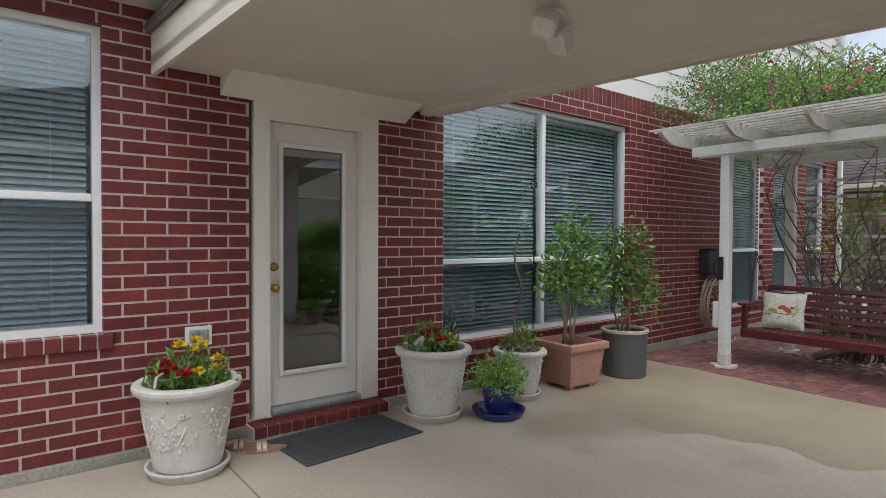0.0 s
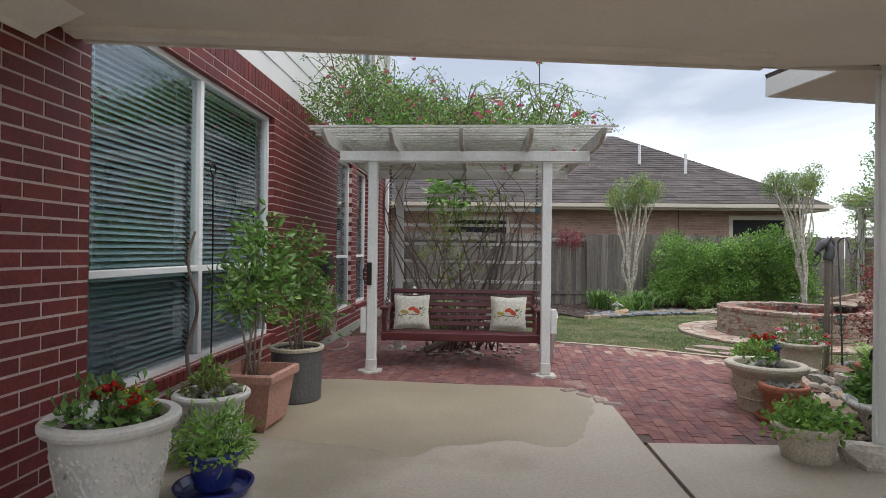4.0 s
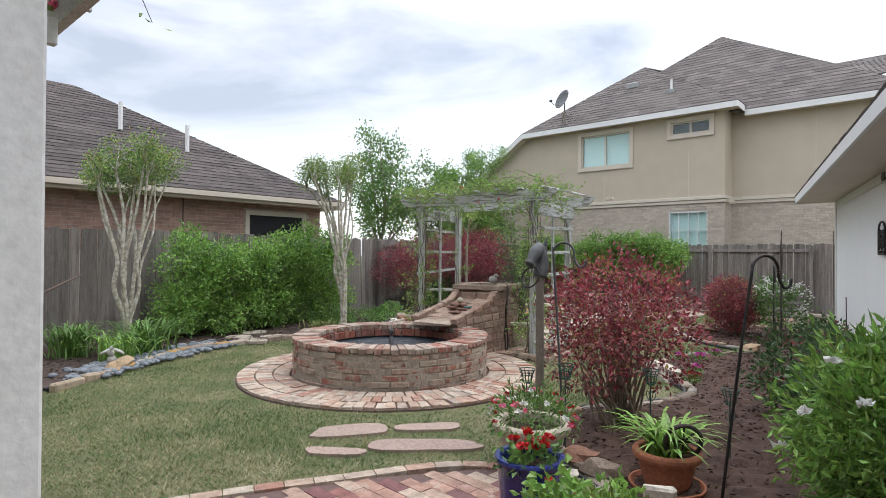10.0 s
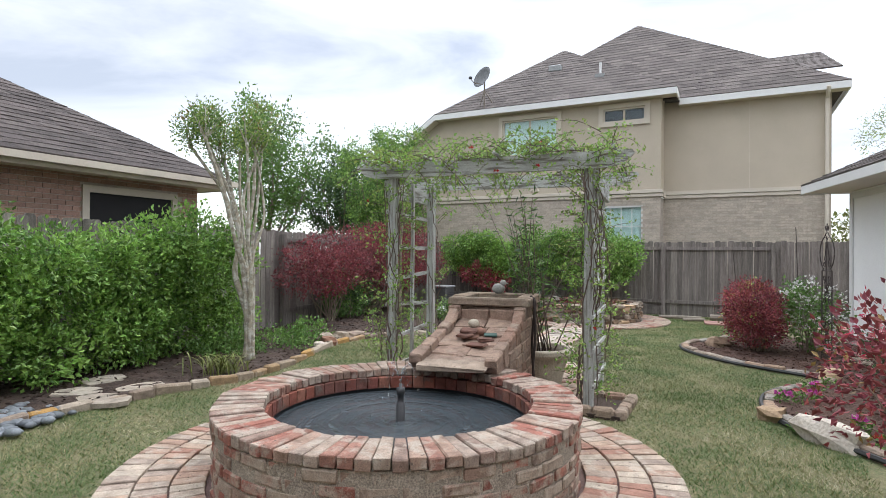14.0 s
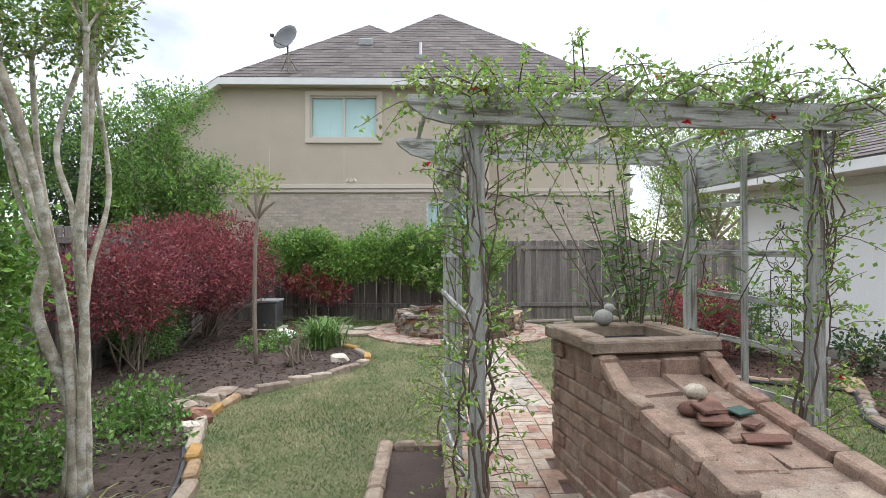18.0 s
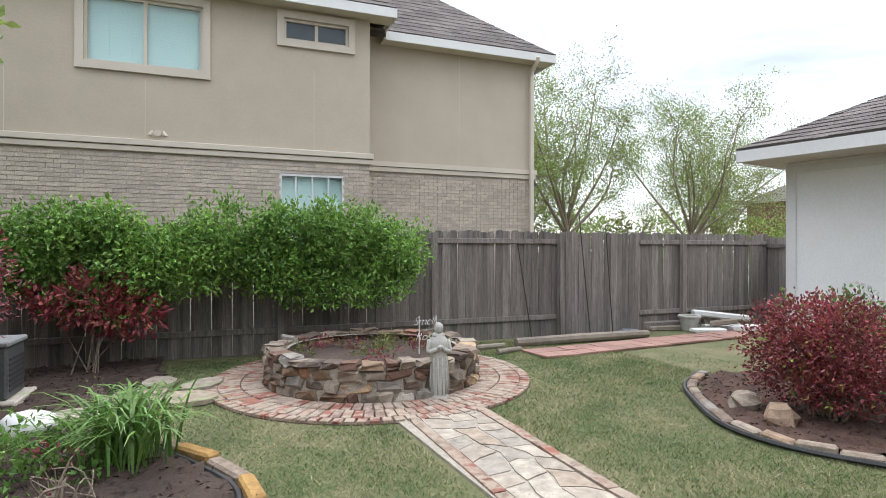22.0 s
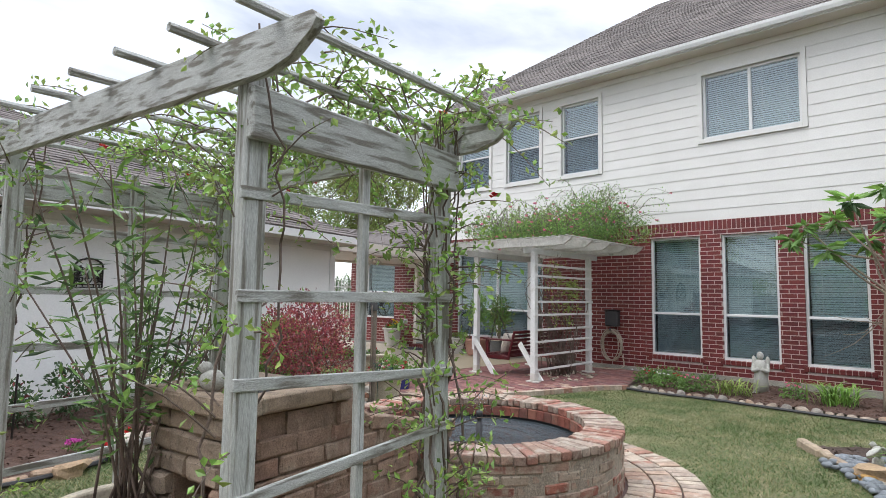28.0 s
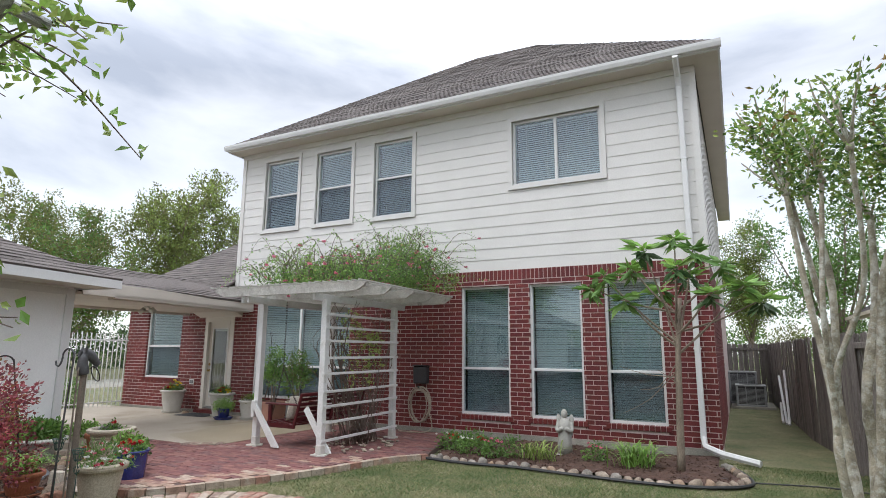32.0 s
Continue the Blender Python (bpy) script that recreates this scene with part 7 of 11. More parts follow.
for a, b, c in ((0.18, 0.08, 2.35), (-0.16, 0.05, 2.45), (0.05, -0.15, 2.5), (-0.24, -0.08, 2.3)):
    part("limb", Geo().tube(spline([(-0.02, 0, 2.05), (a * 0.5, b * 0.5, (c + 2.1) / 2), (a, b, c)], 6), np.linspace(0.024, 0.017, 6), 6), BARK, t, smooth=True)
part("crown", foliage(rg, [(0.18, 0.08, 2.42, 0.09, 0.09, 0.1), (-0.16, 0.05, 2.52, 0.1, 0.09, 0.1), (0.05, -0.15, 2.6, 0.09, 0.09, 0.1)], 40, 5, 0.05, 0.09, 0.04), LEAF_LIME, t)

# ---- hedges and shrubs ----
rh = np.random.default_rng(199)
hb = [(fence_x(y) - 0.62 + rh.uniform(-0.14, 0.08), y, 0.86 + rh.uniform(-0.12, 0.1), 0.42, rh.uniform(0.34, 0.55), 0.88) for y in np.arange(-6.75, -2.9, 0.36)]
hb += [(fence_x(y) - rh.uniform(0.72, 1.12), y + rh.uniform(-0.2, 0.2), rh.uniform(0.35, 1.85), r, r * rh.uniform(0.8, 1.4), r * rh.uniform(0.7, 1.2)) for y, r in zip(np.tile(np.arange(-6.75, -2.9, 0.32), 4), rh.uniform(0.14, 0.34, 60))]
shrub("hedge", pose(0, 0, GZ), hb, 1900, 13, 0.07, 0.07, 0.042, LEAF_BRIGHT, "dense clipped green hedge against the side fence", "hedge", 0, 0.012, 0.08, 201, [("dark_leaves", LEAF, 1400, 9, 0.06, 0.035)], base=(fence_x(-4.8) - 0.6, -4.8, 0), stem_spread=0.9)
hb = [(x, -15.28 + rh.uniform(-0.05, 0.1), 1.42 + rh.uniform(-0.12, 0.1), 0.40, 0.3, rh.uniform(0.34, 0.52)) for x in np.arange(10.5, 15.5, 0.36)]
hb += [(x + rh.uniform(-0.2, 0.2), -15.02 + rh.uniform(-0.15, 0.14), rh.uniform(0.85, 1.92), r * rh.uniform(0.9, 1.5), r, r * rh.uniform(0.7, 1.3)) for x, r in zip(np.tile(np.arange(10.5, 15.5, 0.36), 4), rh.uniform(0.12, 0.29, 60))]
shrub("hedge", pose(0, 0, GZ), hb, 2100, 12, 0.08, 0.078, 0.042, LEAF_BRIGHT, "green hedge hanging over the back fence", "hedge", 0, 0.012, 0.72, 202, [("dark_leaves", LEAF, 1200, 10, 0.075, 0.04)], base=(12.8, -15.5, 0), stem_spread=1.2)
shrub("photinia", pose(14.3, -15.0, GZ), [(0, 0, 0.95, 0.62, 0.3, 0.3), (-0.4, 0.05, 0.75, 0.4, 0.25, 0.25)], 190, 9, 0.05, 0.10, 0.045, LEAF_RED2, "red-leaved photinia under the hedge", "shrub", 8, 0.01, 0.05, 203, [("green_leaves", LEAF, 60, 7, 0.07, 0.035)])
shrub("loropetalum", pose(6.9, -3.65, GZ), [(0, 0, 1.05, 0.62, 0.62, 0.46), (-0.28, 0.2, 0.88, 0.46, 0.46, 0.42), (0.32, -0.15, 0.92, 0.46, 0.46, 0.4), (0.05, 0.1, 1.2, 0.45, 0.45, 0.36), (0.15, 0.4, 0.62, 0.3, 0.3, 0.3)], 430, 9, 0.055, 0.046, 0.028, LEAF_RED, "rounded burgundy loropetalum with magenta flowers in mulch", "shrub", 46, 0.014, 0.3, 204, [("bright_leaves", LEAF_RED2, 300, 6, 0.045, 0.024), ("olive_leaves", LEAF_RUST, 90, 5, 0.045, 0.025), ("flower", PETAL_HOT, 90, 12, 0.034, 0.006)])
shrub("loropetalum", pose(7.68, -10.55, GZ), [(0.08, 0.32, 0.72, 0.36, 0.42, 0.36), (0.08, -0.34, 0.72, 0.36, 0.42, 0.36), (0.1, 0, 0.74, 0.4, 0.48, 0.38), (0.05, 0.2, 0.42, 0.38, 0.42, 0.32), (0.05, -0.25, 0.42, 0.38, 0.42, 0.32)], 900, 9, 0.05, 0.045, 0.027, LEAF_RED, "clipped burgundy loropetalum by the garage wall", "shrub", 20, 0.014, 0.12, 205, [("bright_leaves", LEAF_RED2, 420, 6, 0.042, 0.022), ("flower", PETAL_HOT, 60, 10, 0.03, 0.006), ("olive_leaves", LEAF_RUST, 150, 5, 0.042, 0.024), ("low_green", LEAF_LIME, 30, 6, 0.05, 0.03)])
shrub("nandina", pose(4.85, -2.6, GZ), [(0, -0.1, 0.5, 0.52, 0.55, 0.48), (0.22, 0.0, 0.68, 0.36, 0.36, 0.36), (-0.18, -0.15, 0.72, 0.4, 0.4, 0.36), (0.05, -0.2, 0.9, 0.25, 0.25, 0.2)], 620, 11, 0.07, 0.078, 0.026, LEAF_BRIGHT, "leafy bright green shrub with a few white flowers", "shrub", 26, 0.009, 0.02, 206, [("dark_leaves", LEAF, 240, 9, 0.085, 0.03), ("lime_tip", LEAF_LIME, 240, 8, 0.06, 0.018)])
rg = np.random.default_rng(207)
solo("white_blossom", blooms(rg, [(4.85 + a, -2.6 + b, GZ + c) for a, b, c in ((0.35, 0.3, 1.0), (0.2, 0.52, 0.85), (-0.3, 0.35, 0.95), (0.6, 0.25, 0.5), (0.1, 0.6, 0.4), (-0.1, 0.5, 0.62), (0.45, 0.45, 0.75))], 14, 0.045), PETAL_WHITE, pose(0, 0, 0), "small white blossoms on the green shrub", "flowers", kind="stuff")
for i, (x, y, s) in enumerate(((15.75, -13.0, 1.0), (16.0, -11.9, 0.9))):
    shrub("red_maple_shrub", pose(x, y, GZ), [(0, 0, 1.7 * s, 0.95, 0.95, 0.6), (-0.6, 0.35, 1.45 * s, 0.65, 0.6, 0.5), (0.35, -0.3, 1.6 * s, 0.6, 0.6, 0.6), (-0.75, -0.2, 1.1 * s, 0.45, 0.5, 0.4), (-0.1, 0.1, 1.15 * s, 0.75, 0.75, 0.5)], 1050, 9, 0.07, 0.06, 0.034, LEAF_RED, "tall burgundy loropetalum against the side fence", "shrub", 34, 0.018, 0.35, 208 + i, [("bright_leaves", LEAF_RED2, 400, 6, 0.05, 0.028)])
shrub("red_maple_shrub", pose(15.6, -9.9, GZ), [(0, 0, 1.35, 0.55, 0.75, 0.6), (-0.25, 0.35, 1.1, 0.45, 0.5, 0.45), (-0.3, -0.3, 1.2, 0.42, 0.5, 0.45), (0, 0.8, 1.15, 0.5, 0.55, 0.5)], 760, 9, 0.06, 0.055, 0.032, LEAF_RED, "burgundy loropetalum against the side fence", "shrub", 16, 0.014, 0.15, 211, [("bright_leaves", LEAF_RED2, 60, 6, 0.05, 0.026)])
shrub("evergreen_shrub", pose(15.9, -11.2, GZ), [(0, 0, 0.7, 0.45, 0.55, 0.6), (0, 0.6, 0.6, 0.4, 0.5, 0.5)], 420, 9, 0.06, 0.06, 0.034, LEAF_DARK, "dark green shrub between red bushes", "shrub", 14, 0.012, 0.1, 212)
shrub("evergreen_shrub", pose(15.75, -10.6, GZ), [(0, 0, 0.55, 0.4, 0.55, 0.5)], 220, 9, 0.06, 0.06, 0.034, LEAF, "green shrub by the side fence", "shrub", 14, 0.012, 0.1, 213)
shrub("red_tip_shrub", pose(14.75, -0.7, GZ), [(0, 0, 1.75, 0.32, 0.32, 0.22)], 90, 8, 0.05, 0.06, 0.034, LEAF_RED, "thin red-leaved sapling by the fence", "shrub", 8, 0.01, 0.3, 214)
# rose bushes along the garage
for i, (x, y, h) in enumerate(((6.25, -9.45, 0.5), (5.98, -8.45, 0.55), (5.78, -7.4, 0.55), (5.45, -5.95, 0.6), (5.6, -6.6, 0.5), (5.9, -5.1, 0.7), (5.5, -4.3, 0.75))):
    shrub("rose_bush", pose(x, y, GZ), [(0, 0, h * 0.75, 0.24, 0.24, h * 0.35), (0.08, 0.1, h * 0.5, 0.2, 0.2, h * 0.3)], 75, 7, 0.05, 0.06, 0.038, LEAF_DARK, "low dark green rose bush in mulch", "shrub", 9, 0.008, 0.06, 220 + i, [("reddish_shoot", LEAF_RED, 12, 5, 0.05, 0.03)], bark=VINE)
rg = np.random.default_rng(230)
t = shrub("white_flowering_shrub", pose(6.95, -10.8, GZ), [(0, 0, 0.6, 0.42, 0.42, 0.5), (0.15, 0.1, 0.8, 0.3, 0.3, 0.35)], 220, 8, 0.05, 0.06, 0.034, LEAF, "white-flowering shrub by the garage corner", "shrub", 14, 0.01, 0.08, 231, [("white_flower", PETAL_WHITE, 70, 8, 0.05, 0.04)])
# arching green plants
for i, (x, y, n, r, h, w, mt) in enumerate(((13.65, -2.2, 150, 0.62, 0.62, 0.026, LEAF), (14.1, -1.4, 120, 0.6, 0.6, 0.026, LEAF), (13.3, -1.7, 90, 0.5, 0.5, 0.024, LEAF_BRIGHT), (13.4, -11.6, 200, 0.62, 0.62, 0.022, LEAF), (11.9, 2.35, 110, 0.45, 0.42, 0.02, LEAF_BRIGHT), (10.5, 2.3, 70, 0.36, 0.3, 0.018, LEAF_LIME), (13.55, -5.35, 90, 0.34, 0.3, 0.016, LEAF_OLIVE))):
    rg = np.random.default_rng(240 + i)
    solo("daylily_clump", straps(rg, n, r, h, w, 0.13), mt, pose(x, y, GZ + 0.03), "clump of arching green strap leaves in the bed", "plant", "clumps of strap leaves")
# ground cover
for i, (x, y, bl) in enumerate(((14.3, -7.1, [(0, 0, 0.1, 0.6, 0.5, 0.16), (0.3, 0.6, 0.1, 0.45, 0.45, 0.15)]), (14.6, -6.3, [(0, 0, 0.1, 0.45, 0.5, 0.16)]), (14.42, -7.85, [(0, 0, 0.13, 0.45, 0.5, 0.2), (-0.2, 0.4, 0.1, 0.3, 0.3, 0.15)]), (13.95, -11.9, [(0, 0, 0.1, 0.5, 0.5, 0.15), (0.35, 0.4, 0.1, 0.4, 0.4, 0.14), (-0.1, 0.5, 0.08, 0.4, 0.4, 0.12)]))):
    shrub("ground_cover", pose(x, y, GZ + 0.03), bl, 130, 8, 0.05, 0.055, 0.04, LEAF, "low green ground cover in the soil bed", "plant", 4, 0.005, 0.0, 250 + i)
# bare rose canes
rg = np.random.default_rng(262)
solo("pruned_shrub", twigs(rg, (0, 0, 0), [(0, 0, 0.35, 0.3, 0.3, 0.22)], 11, 0.018, 5, 0.05), BARK, pose(13.6, -10.35, GZ), "pruned bare-stemmed shrub in the soil bed", "shrub")

# ---- loquat beside the house ----
rg = np.random.default_rng(270)
t = thing("loquat_tree", pose(12.49, 2.4, GZ), "slender loquat tree with whorls of long leaves by the windows", "tree")
part("trunk", Geo().tube(spline([(0, 0, 0), (0.03, 0.0, 0.9), (0.06, 0.02, 1.7), (0.12, 0.05, 2.4)], 12), np.linspace(0.055, 0.03, 12), 8), BARK, t, smooth=True)
ends = [(-0.9, -0.15, 2.75), (-0.55, 0.2, 2.9), (-0.3, -0.3, 3.1), (0.1, 0.1, 3.3), (0.35, -0.2, 3.05), (0.7, 0.15, 2.85), (0.95, -0.1, 2.55), (0.55, -0.35, 2.45), (-0.15, 0.25, 2.55), (-0.6, -0.3, 2.4), (0.25, 0.3, 2.75), (0.15, -0.45, 2.8), (1.15, 0.1, 2.35), (-1.15, 0.1, 2.6)]
for e in ends:
    s = np.array([0.05, 0.02, 1.5 + rg.uniform(0, 0.7)])
    part("limb", Geo().tube(spline([s, (s + e) / 2 + (0, 0, -0.05), e], 8), np.linspace(0.02, 0.009, 8), 6), BARK, t)
    n = 15
    a = rg.uniform(0, 2 * np.pi, n)
    d = np.stack([np.cos(a), np.sin(a), rg.uniform(-0.2, 0.6, n)], 1)
    part("leaf_whorl", Geo().leaves(np.tile(e, (n, 1)) + rg.normal(0, 0.02, (n, 3)), d, 0.27, 0.08, 0.18, rg), LEAF_BRIGHT if rg.random() < 0.6 else LEAF, t)
    a = rg.uniform(0, 2 * np.pi, n)
    d = np.stack([np.cos(a), np.sin(a), rg.uniform(-1.3, -0.2, n)], 1)
    part("old_leaf_whorl", Geo().leaves(np.tile(np.array(e) - (0, 0, 0.06), (n, 1)) + rg.normal(0, 0.03, (n, 3)), d, 0.27, 0.075, 0.12, rg), LEAF_DARK if rg.random() < 0.6 else LEAF, t)
g2 = Geo()
for i in range(5):
    e = np.array([rg.uniform(-0.9, 0.3), rg.uniform(-0.2, 0.2), rg.uniform(0.7, 1.6)])
    g2.tube(spline([(0.04, 0, 1.2 + 0.1 * i), (e + (0.04, 0, 1.2)) / 2, e], 5), np.linspace(0.009, 0.003, 5), 5)
part("bare_twig", g2, BARK, t)

# ---- climbing rose on the pergola ----
rg = np.random.default_rng(280)
t = thing("climbing_rose", pose(7.2, 2.0, 0), "climbing rose with pink flowers sprawling over the pergola", "climbing plant")
blobs = [(-0.2, 0.9, 2.92, 1.0, 0.8, 0.35), (0.6, 0.9, 3.0, 0.9, 0.8, 0.5), (0.1, 0.5, 2.95, 1.2, 0.9, 0.35), (0.3, 1.25, 3.35, 0.75, 0.5, 0.55), (-0.9, 1.0, 2.95, 0.6, 0.7, 0.38), (1.2, 0.6, 2.85, 0.5, 0.7, 0.32), (0.2, -0.2, 2.8, 1.1, 0.5, 0.22), (-0.6, 0.2, 2.8, 0.9, 0.6, 0.25), (-0.3, -0.7, 2.75, 1.0, 0.55, 0.2), (0.5, -0.9, 2.72, 0.7, 0.5, 0.16), (0.9, 0.1, 3.05, 0.5, 0.6, 0.35), (-1.0, -0.3, 2.75, 0.5, 0.8, 0.18), (0.2, -1.15, 2.74, 0.8, 0.4, 0.18), (-0.7, -1.1, 2.72, 0.5, 0.45, 0.16)]
part("foliage", foliage(rg, blobs, 1500, 9, 0.06, 0.042, 0.024, 2.6), LEAF, t)
part("new_leaves", foliage(rg, blobs, 900, 8, 0.06, 0.042, 0.024, 2.6), LEAF_BRIGHT, t)
g2, lp, ld, fl = Geo(), [], [], []
for i in range(330):
    b = blobs[rg.integers(0, len(blobs))]
    s = np.array(b[:3]) + rg.normal(0, 0.4, 3) * (b[3], b[4], 0.3)
    s[2] = max(s[2], 2.62)
    a = rg.uniform(0, 2 * np.pi)
    o = np.array([math.cos(a), math.sin(a), 0]) * rg.uniform(0.4, 0.95)
    c = spline([s, s + o * 0.5 + (0, 0, rg.uniform(0.15, 0.5)), s + o + (0, 0, rg.uniform(-0.2, 0.35))], 9)
    g2.tube(c, np.linspace(0.006, 0.002, 9), 4)
    lp.append(np.repeat(c[2:], 3, 0) + rg.normal(0, 0.02, (21, 3)))
    ld.append(rg.normal(size=(21, 3)) + (0, 0, 0.2))
    if rg.random() < 0.62:
        fl.append(c[-1])
part("cane", g2, VINE, t, kind="stuff")
part("cane_leaves", Geo().leaves(np.concatenate(lp), np.concatenate(ld), 0.042, 0.022, 0.25, rg), LEAF_BRIGHT, t)
part("pink_flower", blooms(rg, fl, 18, 0.038), PETAL_PINK, t, kind="stuff")
# its bare stems behind the swing
g2 = Geo()
for i in range(46):
    y0_, y1_ = rg.normal(-0.1, 0.22), rg.uniform(-1.1, 0.9)
    z1_ = rg.uniform(1.3, 2.6)
    c = spline([(0.28 + rg.normal(0, 0.08), y0_, 0.02), (0.3 + rg.normal(0, 0.1), y0_ * 0.6 + y1_ * 0.5 + rg.normal(0, 0.15), z1_ * 0.45), (0.28 + rg.normal(0, 0.1), y1_ + rg.normal(0, 0.12), z1_ * 0.8), (0.25 + rg.normal(0, 0.15), y1_ + rg.normal(0, 0.25), z1_)], 12)
    part("bare_stem", Geo().tube(c, np.linspace(rg.uniform(0.007, 0.016), 0.004, 12), 5), VINE, t, smooth=True)
part("trunk", Geo().tube(spline([(0.05, 0.35, 0.03), (0.15, 0.1, 0.14), (0.28, -0.15, 0.2), (0.35, -0.5, 0.3)], 9), np.linspace(0.05, 0.03, 9), 8).tube(spline([(0.2, 0.05, 0.0), (0.25, 0.0, 0.15), (0.28, 0.05, 0.4)], 6), 0.04, 8), VINE, t)
part("inner_leaves", foliage(rg, [(0.28, -0.2, 1.85, 0.12, 0.35, 0.2), (0.3, 0.2, 1.7, 0.12, 0.3, 0.18), (0.28, -0.5, 2.1, 0.1, 0.3, 0.15), (0.28, 0.0, 1.4, 0.15, 0.5, 0.5)], 90, 7, 0.05, 0.06, 0.035), LEAF_LIME, t)
fgs = Geo()
for i in range(70):
    fgs.blob(rg.uniform(-0.4, 0.75), rg.uniform(-0.75, 0.75), 0.012, rg.uniform(0.02, 0.05), rg.uniform(0.02, 0.05), 0.015, 6, 0.15, i)
solo("rubble", fgs, PEBBLE, pose(7.35, 1.85, 0.0), "loose stone rubble round the rose stems", "stones", kind="stuff")

# ---- vines on the arbor ----
rg = np.random.default_rng(290)
t = thing("arbor_vine", pose(10.4, -6.45, GZ), "flowering vine twined round the posts and top of the arbor", "climbing plant")
LX = [(a[0] - 10.4, a[1] + 6.45) for a in (ANE, ASE, ANW, ASW)]
stems, lp, ld = Geo(), [], []
for q, (px_, py_) in enumerate(LX):
    dens = (1.3, 0.35, 1.3, 0.45)[q]
    for i in range(int(6 * dens)):
        ph, turns, r = rg.uniform(0, 6.28), rg.uniform(1.0, 2.6) * rg.choice([-1, 1]), rg.uniform(0.06, 0.13)
        z = np.linspace(0.0, 2.45 - GZ, 30)
        c = np.stack([px_ + r * np.cos(ph + turns * z), py_ + r * np.sin(ph + turns * z), z], 1) + rg.normal(0, 0.012, (30, 3))
        stems.tube(c, np.linspace(rg.uniform(0.006, 0.012), 0.004, 30), 5)
    n = int(95 * dens)
    for i in range(n):
        z = rg.uniform(0.2, 2.5)
        a = rg.uniform(0, 6.28)
        s = np.array([px_, py_, z]) + np.array([math.cos(a), math.sin(a), 0]) * 0.08
        e = s + np.array([math.cos(a), math.sin(a), rg.uniform(-0.5, 0.9)]) * rg.uniform(0.08, 0.34)
        c = spline([s, (s + e) / 2 + (0, 0, 0.03), e], 5)
        stems.tube(c, np.linspace(0.004, 0.0015, 5), 4)
        lp.append(np.repeat(c[1:], 3, 0) + rg.normal(0, 0.022, (12, 3)))
        ld.append(rg.normal(size=(12, 3)) + (0, 0, 0.1))
for i in range(250):
    u, v = rg.uniform(-0.14, 1.12), rg.beta(2.0, 0.9)
    a, b = np.array(ASW) + (np.array(ASE) - ASW) * u, np.array(ANW) + (np.array(ANE) - ANW) * u
    p = a + (b - a) * (v * 1.25 - 0.05)
    s = np.array([p[0] - 10.4, p[1] + 6.45, 2.42 - GZ + rg.normal(0, 0.05)])
    an = rg.uniform(0, 6.28)
    drop = rg.random() < 0.3
    e = s + np.array([math.cos(an), math.sin(an), rg.uniform(-1.5, -0.3) if drop else rg.uniform(-0.2, 0.42)]) * rg.uniform(0.2, 0.5)
    c = spline([s, (s + e) / 2 + (0, 0, 0.06), e], 7)
    stems.tube(c, np.linspace(0.005, 0.0015, 7), 4)
    lp.append(np.repeat(c[1:], 4, 0) + rg.normal(0, 0.025, (24, 3)))
    ld.append(rg.normal(size=(24, 3)) + (0, 0, 0.15))
part("vine_stem", stems, VINE, t, kind="stuff")
lp, ld = np.concatenate(lp), np.concatenate(ld)
half = rg.random(len(lp)) < 0.55
part("foliage", Geo().leaves(lp[half], ld[half], 0.044, 0.025, 0.25, rg), LEAF_BRIGHT, t)
part("new_leaves", Geo().leaves(lp[~half], ld[~half], 0.042, 0.023, 0.25, rg), LEAF_LIME, t)
part("red_flower", blooms(rg, lp[rg.integers(0, len(lp), 14)], 8, 0.03), PETAL_RED, t, kind="stuff")

# ---- lawn blades ----
rg = np.random.default_rng(300)
n = 800000
x, y = rg.uniform(7.2, 16.2, n), rg.uniform(-15.6, 3.5, n)
x = np.where(rg.random(n) < 0.12, x - 4.2, x)
keep = ~(inside(x, y, EAST_BED) | inside(x, y, GAR_BED) | inside(x, y, HOUSE_BED) | inside(x, y, PAVE))
keep &= ((x - FX) ** 2 + (y - FY) ** 2 > 1.93**2) & ~inside(x, y, [(9.35, -5.2), (9.5, -7.92), (10.35, -8.17), (11.32, -8.14), (11.52, -6.9), (11.62, -5.1)])
keep &= ~inside(x, y, [(10.3, -8.1), (10.5, -12.2), (11.4, -12.2), (11.2, -8.1)]) & ((x - 11.1) ** 2 + (y + 13.7) ** 2 > 1.85**2)
keep &= (y < 3.6) & (x < fence_x(y) - 0.05) & (y > -15.5) & ~inside(x, y, SLAB) & ~((x > 8.5) & (x < 13) & (y > 1.9)) & ~((x < 6.9) & (y < -12.2) & (x < 6.3))
keep &= ~inside(x, y, [(-5, 0.4), (4.1, 0.4), (4.4, -1.5), (6.6, -12.2), (-5, -12.2)])
x, y = x[keep], y[keep]
patch = 0.5 + 0.25 * np.sin(1.7 * x + 0.9 * y) + 0.25 * np.sin(2.3 * y - 1.1 * x + 2)
th = rg.uniform(0, 2 * np.pi, len(x))
h = rg.uniform(0.012, 0.036, len(x)) * (0.7 + 0.5 * patch)
w = rg.uniform(0.002, 0.005, len(x))
lx, ly = rg.normal(0, 0.028, len(x)), rg.normal(0, 0.028, len(x))
b0 = np.stack([x - w * np.cos(th), y - w * np.sin(th), np.full(len(x), GZ)], 1)
b1 = np.stack([x + w * np.cos(th), y + w * np.sin(th), np.full(len(x), GZ)], 1)
tp = np.stack([x + lx, y + ly, GZ + h], 1)
lawn = Geo().add(np.stack([b0, b1, tp], 1).reshape(-1, 3), np.arange(3 * len(x)).reshape(-1, 3))
